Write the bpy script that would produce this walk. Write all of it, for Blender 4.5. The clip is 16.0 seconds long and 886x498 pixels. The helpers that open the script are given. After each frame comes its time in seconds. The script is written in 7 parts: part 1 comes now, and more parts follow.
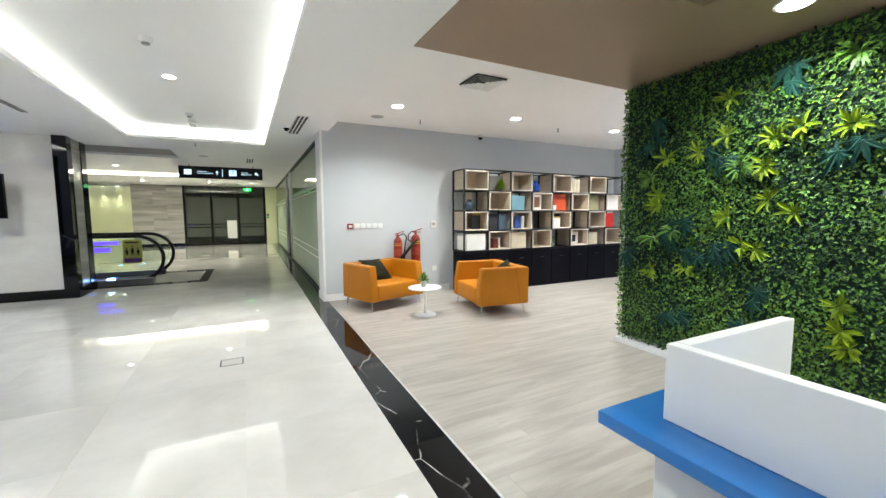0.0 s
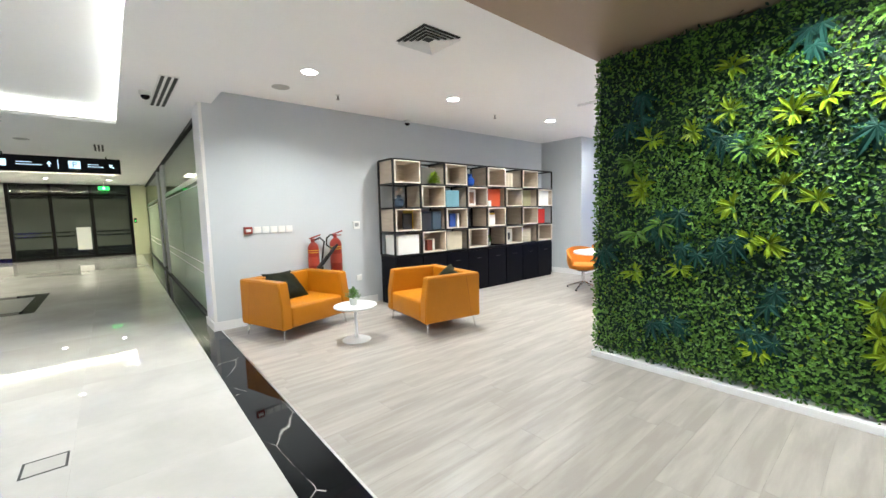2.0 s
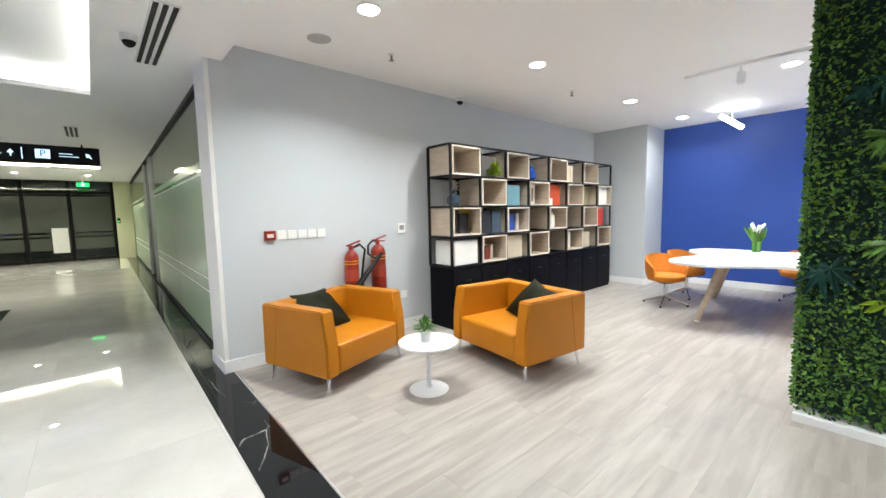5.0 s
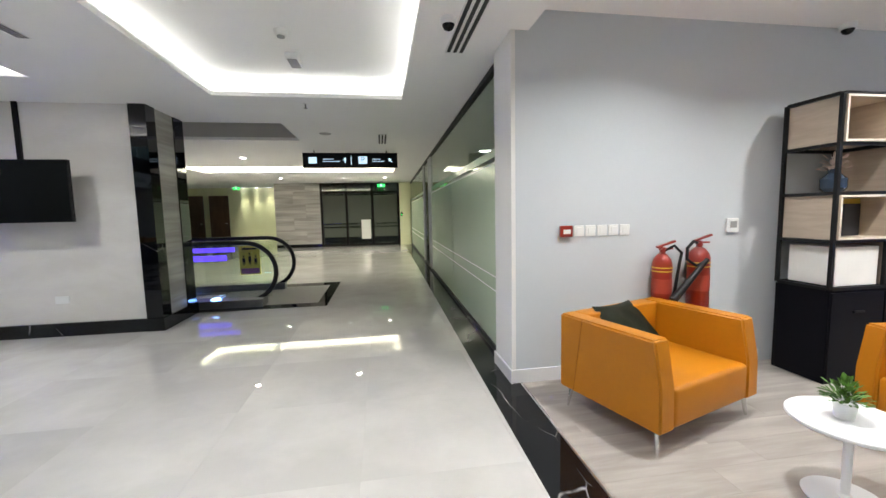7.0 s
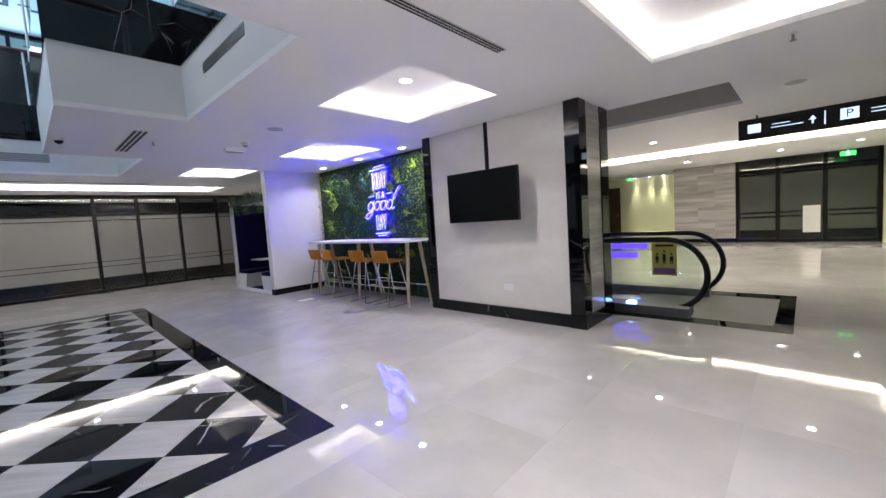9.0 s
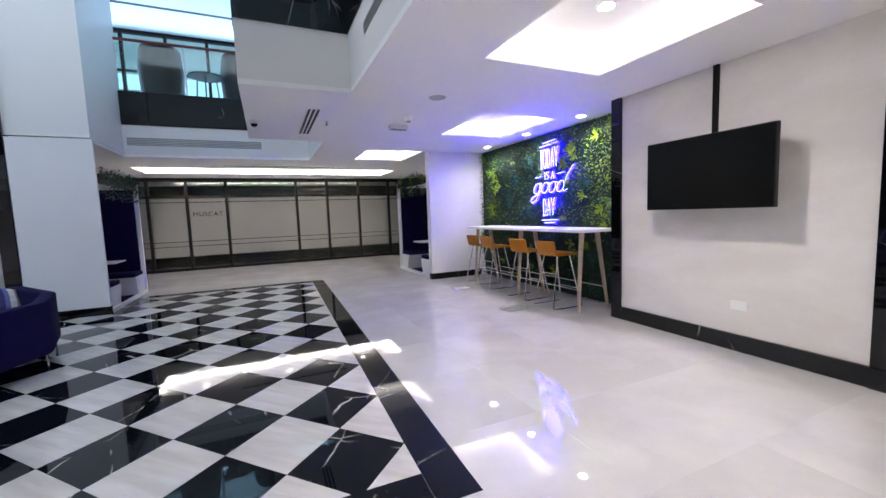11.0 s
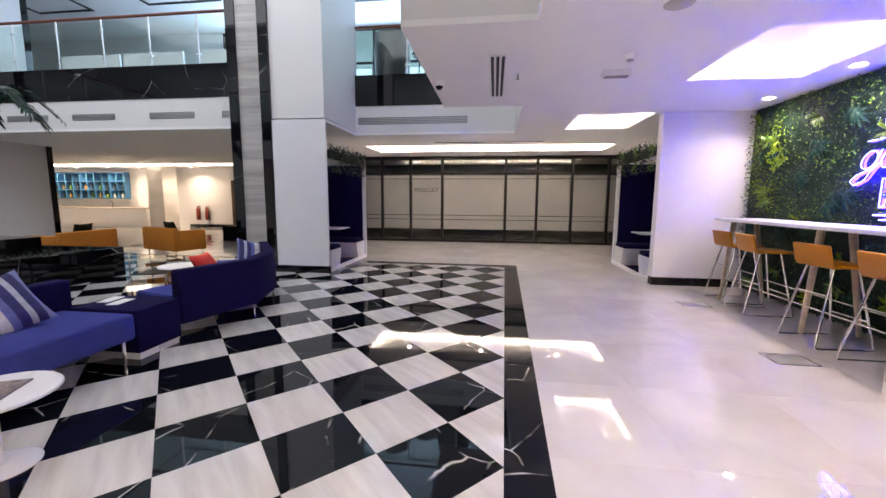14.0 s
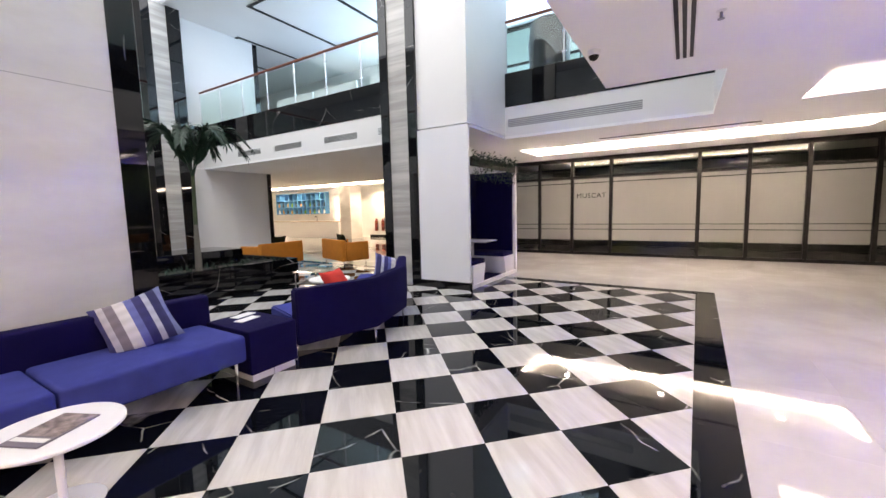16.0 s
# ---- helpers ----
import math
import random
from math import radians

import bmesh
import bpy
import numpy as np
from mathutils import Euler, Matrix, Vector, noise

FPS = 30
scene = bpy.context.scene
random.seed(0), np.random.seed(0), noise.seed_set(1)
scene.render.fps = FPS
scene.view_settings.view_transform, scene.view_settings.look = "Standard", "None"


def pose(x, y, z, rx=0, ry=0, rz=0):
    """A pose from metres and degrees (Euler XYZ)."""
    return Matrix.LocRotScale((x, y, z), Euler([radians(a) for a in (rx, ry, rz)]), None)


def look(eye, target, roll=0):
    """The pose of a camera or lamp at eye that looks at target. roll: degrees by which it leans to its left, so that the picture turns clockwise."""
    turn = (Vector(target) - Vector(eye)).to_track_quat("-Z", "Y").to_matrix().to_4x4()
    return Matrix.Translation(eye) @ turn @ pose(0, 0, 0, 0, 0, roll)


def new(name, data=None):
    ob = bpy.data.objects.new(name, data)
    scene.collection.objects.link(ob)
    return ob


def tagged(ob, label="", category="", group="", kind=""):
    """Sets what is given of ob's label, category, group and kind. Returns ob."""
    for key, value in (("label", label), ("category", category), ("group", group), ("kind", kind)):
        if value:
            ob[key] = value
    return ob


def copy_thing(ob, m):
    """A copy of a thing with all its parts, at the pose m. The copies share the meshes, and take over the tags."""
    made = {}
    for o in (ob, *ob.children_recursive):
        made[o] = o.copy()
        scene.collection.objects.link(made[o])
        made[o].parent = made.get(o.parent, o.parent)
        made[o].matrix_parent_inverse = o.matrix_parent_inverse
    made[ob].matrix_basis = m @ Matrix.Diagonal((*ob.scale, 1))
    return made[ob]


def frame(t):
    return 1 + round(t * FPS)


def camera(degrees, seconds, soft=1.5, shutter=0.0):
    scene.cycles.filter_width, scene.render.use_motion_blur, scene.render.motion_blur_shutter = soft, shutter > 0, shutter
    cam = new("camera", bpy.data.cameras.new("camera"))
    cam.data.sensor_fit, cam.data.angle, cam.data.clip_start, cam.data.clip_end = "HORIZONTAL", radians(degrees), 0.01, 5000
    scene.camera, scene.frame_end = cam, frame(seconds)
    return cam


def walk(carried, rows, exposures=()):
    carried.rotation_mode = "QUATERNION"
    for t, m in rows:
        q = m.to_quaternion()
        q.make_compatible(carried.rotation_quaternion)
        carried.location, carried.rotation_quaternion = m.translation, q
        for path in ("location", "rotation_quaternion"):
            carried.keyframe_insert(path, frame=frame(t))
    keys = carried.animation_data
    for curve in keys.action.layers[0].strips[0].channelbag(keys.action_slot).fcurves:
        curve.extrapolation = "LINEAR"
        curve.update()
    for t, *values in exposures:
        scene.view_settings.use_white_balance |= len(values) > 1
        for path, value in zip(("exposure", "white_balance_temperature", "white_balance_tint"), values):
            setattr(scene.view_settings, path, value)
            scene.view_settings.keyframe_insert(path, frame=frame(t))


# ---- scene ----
cam = camera(97.2, 16.0)
PATH = [
    (0, (-0.026, -0.084, 1.413), (0.875, 1.693, 1.234), -0.2),
    (0.5, (-0.006, 0.172, 1.412), (1.016, 1.883, 1.243), 0.4),
    (1, (0.079, 0.428, 1.392), (1.208, 2.07, 1.213), -0.1),
    (1.5, (0.165, 0.704, 1.409), (1.384, 2.278, 1.221), -0.8),
    (2, (0.195, 0.99, 1.386), (1.485, 2.507, 1.2), -1.3),
    (2.5, (0.238, 1.259, 1.384), (1.593, 2.718, 1.189), -1.5),
    (3, (0.297, 1.538, 1.366), (1.707, 2.943, 1.17), -1.5),
    (5.5, (0.289, 2.734, 1.4), (1.531, 4.292, 1.223), -0.8),
    (6, (0.249, 2.935, 1.375), (1.317, 4.616, 1.195), -0.5),
    (6.5, (0.167, 3.164, 1.397), (0.921, 5.006, 1.205), -0.7),
    (7, (0.075, 3.442, 1.386), (0.386, 5.409, 1.199), -1.2),
    (7.5, (-0.045, 3.686, 1.395), (-0.255, 5.667, 1.218), -2.1),
    (8, (-0.275, 3.876, 1.421), (-0.948, 5.751, 1.249), -2.8),
    (8.5, (-0.49, 4.014, 1.446), (-1.546, 5.705, 1.287), -3.7),
    (9, (-0.693, 4.169, 1.427), (-2.053, 5.628, 1.278), -3.7),
    (9.5, (-0.891, 4.31, 1.429), (-2.436, 5.572, 1.284), -3.1),
    (10, (-1.114, 4.43, 1.419), (-2.774, 5.534, 1.26), -2.5),
    (12.5, (-2.051, 5.003, 1.393), (-4.013, 5.338, 1.194), -1.3),
    (13, (-2.214, 5.127, 1.374), (-4.197, 5.273, 1.153), -0.5),
    (13.5, (-2.375, 5.24, 1.371), (-4.36, 5.206, 1.125), 0.2),
    (14, (-2.594, 5.281, 1.358), (-4.562, 5.024, 1.108), 0.4),
    (14.5, (-2.835, 5.3, 1.347), (-4.75, 4.787, 1.083), -0.1),
    (15, (-3.092, 5.338, 1.339), (-4.919, 4.572, 1.066), -0.8),
    (15.5, (-3.305, 5.346, 1.369), (-5.054, 4.409, 1.117), -1.3),
    (16, (-3.595, 5.321, 1.376), (-5.288, 4.275, 1.175), -1.4),
]
walk(cam, [(t, look(eye, target, roll)) for t, eye, target, roll in PATH],
     exposures=[(0, 0.55, 6300, 2), (3, 0.64, 6250, 3), (5.5, 0.48, 6250, 3), (6.5, 0.34, 6300, 6), (7.5, 0.34, 6350, 9), (8.5, 0.34, 6350, 15), (10, 0.54, 6350, 18), (12.5, 0.86, 7000, 20), (14, 0.95, 7600, 26), (15, 1.2, 8000, 26), (16, 1.50, 8100, 25)])

# ---- world and exposure ----
world = bpy.data.worlds.new("world")
scene.world = world
world.use_nodes = True
_sky = world.node_tree.nodes.new("ShaderNodeTexSky")
_sky.sky_type, _sky.sun_disc, _sky.sun_elevation, _sky.sun_rotation = "NISHITA", False, radians(35), radians(200)
world.node_tree.links.new(_sky.outputs[0], world.node_tree.nodes["Background"].inputs[0])
world.node_tree.nodes["Background"].inputs[1].default_value = 0.08
COVE, SPOT, NEON = 7.6, 29.0, 84.0   # strengths of cove strips, downlights (watts) and neon tubes


def sky_window(name, m, sx, sy, watts, color):
    """An area lamp in an opening that stands in for the sky's light."""
    la = bpy.data.lights.new(name, "AREA")
    la.shape, la.size, la.size_y, la.energy, la.color = "RECTANGLE", sx, sy, watts, color
    lo = new(name, la)
    lo.matrix_basis = m
    return lo


# the atrium's roof opening is assumed, out of view; its lamp brightens the hall
sky_window("atrium_daylight", pose(-6.25, -1.2, 6.95), 5.3, 10.6, 255, (0.72, 0.90, 1.0))
sky_window("window_daylight", pose(-15.45, 2.0, 5.4, 0, -90, 0), 2.4, 11.5, 320, (0.36, 0.66, 1.0))


# ---- materials ----
def material(name, color, rough=0.5, metal=0.0, spec=0.5, var=0.08, scale=6.0, bump=0.0, bscale=60.0, fine=40.0, rnd=0.0, island=0.0, coat=0.0, stretch=(1, 1, 1)):
    """Principled material with colour variation at two scales, bump, and random tint per object or per island."""
    m = bpy.data.materials.new(name)
    m.use_nodes = True
    nt = m.node_tree
    n, l = nt.nodes, nt.links
    b = n["Principled BSDF"]
    b.inputs["Roughness"].default_value = rough
    b.inputs["Metallic"].default_value = metal
    b.inputs["Specular IOR Level"].default_value = spec
    b.inputs["Coat Weight"].default_value = coat
    tc = n.new("ShaderNodeTexCoord")
    mp = n.new("ShaderNodeMapping")
    mp.inputs["Scale"].default_value = stretch
    l.new(tc.outputs["Object"], mp.inputs[0])
    big = n.new("ShaderNodeTexNoise")
    big.inputs["Scale"].default_value = scale
    big.inputs["Detail"].default_value = 4
    small = n.new("ShaderNodeTexNoise")
    small.inputs["Scale"].default_value = fine
    small.inputs["Detail"].default_value = 3
    l.new(mp.outputs[0], big.inputs[0])
    l.new(mp.outputs[0], small.inputs[0])
    add = n.new("ShaderNodeMath")
    add.operation = "MULTIPLY_ADD"
    l.new(small.outputs[0], add.inputs[0])
    add.inputs[1].default_value = 0.4
    l.new(big.outputs[0], add.inputs[2])
    last = add.outputs[0]
    if rnd or island:
        src = n.new("ShaderNodeObjectInfo").outputs["Random"] if rnd else n.new("ShaderNodeNewGeometry").outputs["Random Per Island"]
        k = n.new("ShaderNodeMath")
        k.operation = "MULTIPLY_ADD"
        l.new(src, k.inputs[0])
        k.inputs[1].default_value = rnd or island
        l.new(last, k.inputs[2])
        last = k.outputs[0]
    lo, hi = 0.45, 0.95 + (rnd or island)
    mr = n.new("ShaderNodeMapRange")
    l.new(last, mr.inputs[0])
    mr.inputs[1].default_value, mr.inputs[2].default_value = lo, hi
    ramp = n.new("ShaderNodeMixRGB")
    l.new(mr.outputs[0], ramp.inputs[0])
    c = np.array(color[:3])
    ramp.inputs[1].default_value = (*(c * (1 - var)), 1)
    ramp.inputs[2].default_value = (*np.minimum(c * (1 + var), 0.95), 1)
    l.new(ramp.outputs[0], b.inputs["Base Color"])
    if bump:
        bn = n.new("ShaderNodeTexNoise")
        bn.inputs["Scale"].default_value = bscale
        bn.inputs["Detail"].default_value = 3
        l.new(mp.outputs[0], bn.inputs[0])
        bp = n.new("ShaderNodeBump")
        bp.inputs["Strength"].default_value = bump
        bp.inputs["Distance"].default_value = 0.004
        l.new(bn.outputs[0], bp.inputs["Height"])
        l.new(bp.outputs[0], b.inputs["Normal"])
    return m


def two_tone(name, c1, c2, rough, kind="vein", scale=1.5, width=0.03, rnd=True, spec=0.5, stretch=(1, 1, 1), bump=0.0, seed=0.0, turn=0.0):
    """Stone with thin veins or long grain, shifted per object."""
    m = bpy.data.materials.new(name)
    m.use_nodes = True
    nt = m.node_tree
    n, l = nt.nodes, nt.links
    b = n["Principled BSDF"]
    b.inputs["Roughness"].default_value = rough
    b.inputs["Specular IOR Level"].default_value = spec
    tc = n.new("ShaderNodeTexCoord")
    geo = n.new("ShaderNodeNewGeometry")
    mp = n.new("ShaderNodeMapping")
    mp.inputs["Scale"].default_value = stretch
    mp.inputs["Location"].default_value = (seed, seed * 0.7, seed * 0.3)
    rot = n.new("ShaderNodeMapping")
    rot.inputs["Rotation"].default_value = (0, 0, radians(turn))
    l.new(geo.outputs["Position"], rot.inputs[0])
    l.new(rot.outputs[0], mp.inputs[0])
    vec = mp.outputs[0]
    if rnd:
        info = n.new("ShaderNodeObjectInfo")
        ml = n.new("ShaderNodeMath")
        ml.operation = "MULTIPLY"
        l.new(info.outputs["Random"], ml.inputs[0])
        ml.inputs[1].default_value = 37.0
        cx = n.new("ShaderNodeCombineXYZ")
        l.new(ml.outputs[0], cx.inputs[2])
        va = n.new("ShaderNodeVectorMath")
        l.new(vec, va.inputs[0])
        l.new(cx.outputs[0], va.inputs[1])
        vec = va.outputs[0]
    nz = n.new("ShaderNodeTexNoise")
    nz.inputs["Scale"].default_value = scale
    nz.inputs["Detail"].default_value = 2.5 if kind == "vein" else 6
    nz.inputs["Distortion"].default_value = 0.5 if kind == "vein" else 0.3
    l.new(vec, nz.inputs[0])
    nf = n.new("ShaderNodeTexNoise")
    nf.inputs["Scale"].default_value = scale * (2.2 if kind == "vein" else 9)
    nf.inputs["Detail"].default_value = 4
    l.new(vec, nf.inputs[0])
    if kind == "vein":
        warp = n.new("ShaderNodeMixRGB")
        warp.inputs[0].default_value = 0.16
        l.new(vec, warp.inputs[1])
        l.new(nz.outputs["Color"], warp.inputs[2])
        vo = n.new("ShaderNodeTexVoronoi")
        vo.feature = "DISTANCE_TO_EDGE"
        vo.inputs["Scale"].default_value = scale
        l.new(warp.outputs[0], vo.inputs["Vector"])
        mr = n.new("ShaderNodeMapRange")
        l.new(vo.outputs["Distance"], mr.inputs[0])
        mr.inputs[1].default_value, mr.inputs[2].default_value = 0.0, width
        mr.inputs[3].default_value, mr.inputs[4].default_value = 1.0, 0.0
        gate = n.new("ShaderNodeMapRange")
        l.new(nf.outputs[0], gate.inputs[0])
        gate.inputs[1].default_value, gate.inputs[2].default_value = 0.48, 0.66
        mu = n.new("ShaderNodeMath")
        mu.operation = "MULTIPLY"
        l.new(mr.outputs[0], mu.inputs[0])
        l.new(gate.outputs[0], mu.inputs[1])
        fac = mu.outputs[0]
    else:
        mr = n.new("ShaderNodeMapRange")
        l.new(nz.outputs[0], mr.inputs[0])
        mr.inputs[1].default_value, mr.inputs[2].default_value = 0.32, 0.68
        mix = n.new("ShaderNodeMath")
        mix.operation = "MULTIPLY_ADD"
        l.new(nf.outputs[0], mix.inputs[0])
        mix.inputs[1].default_value = 0.35
        l.new(mr.outputs[0], mix.inputs[2])
        mix.use_clamp = True
        fac = mix.outputs[0]
    rgb = n.new("ShaderNodeMixRGB")
    l.new(fac, rgb.inputs[0])
    rgb.inputs[1].default_value, rgb.inputs[2].default_value = (*c1, 1), (*c2, 1)
    l.new(rgb.outputs[0], b.inputs["Base Color"])
    if bump:
        bp = n.new("ShaderNodeBump")
        bp.inputs["Strength"].default_value = bump
        bp.inputs["Distance"].default_value = 0.002
        l.new(fac, bp.inputs["Height"])
        l.new(bp.outputs[0], b.inputs["Normal"])
    return m


def emitter(name, color, strength):
    m = bpy.data.materials.new(name)
    m.use_nodes = True
    b = m.node_tree.nodes["Principled BSDF"]
    b.inputs["Base Color"].default_value = (*[min(c, 0.8) for c in color], 1)
    b.inputs["Emission Color"].default_value = (*color, 1)
    b.inputs["Emission Strength"].default_value = strength
    return m


def glass(name, color=(0.9, 0.97, 0.94), rough=0.0, alpha=0.12):
    """Thin pane: mostly clear with a sharp reflection."""
    m = bpy.data.materials.new(name)
    m.use_nodes = True
    nt = m.node_tree
    n, l = nt.nodes, nt.links
    n.remove(n["Principled BSDF"])
    tr = n.new("ShaderNodeBsdfTransparent")
    tr.inputs[0].default_value = (*color, 1)
    gl = n.new("ShaderNodeBsdfGlossy")
    gl.inputs["Roughness"].default_value = rough
    fr = n.new("ShaderNodeLayerWeight")
    fr.inputs[0].default_value = 0.5
    pw = n.new("ShaderNodeMath")
    pw.operation = "POWER"
    l.new(fr.outputs["Facing"], pw.inputs[0])
    pw.inputs[1].default_value = 5.0
    ad = n.new("ShaderNodeMath")
    ad.operation = "MULTIPLY_ADD"
    l.new(pw.outputs[0], ad.inputs[0])
    ad.inputs[1].default_value = 0.5
    ad.inputs[2].default_value = alpha * 0.3
    mx = n.new("ShaderNodeMixShader")
    l.new(ad.outputs[0], mx.inputs[0])
    l.new(tr.outputs[0], mx.inputs[1])
    l.new(gl.outputs[0], mx.inputs[2])
    l.new(mx.outputs[0], n["Material Output"].inputs[0])
    return m


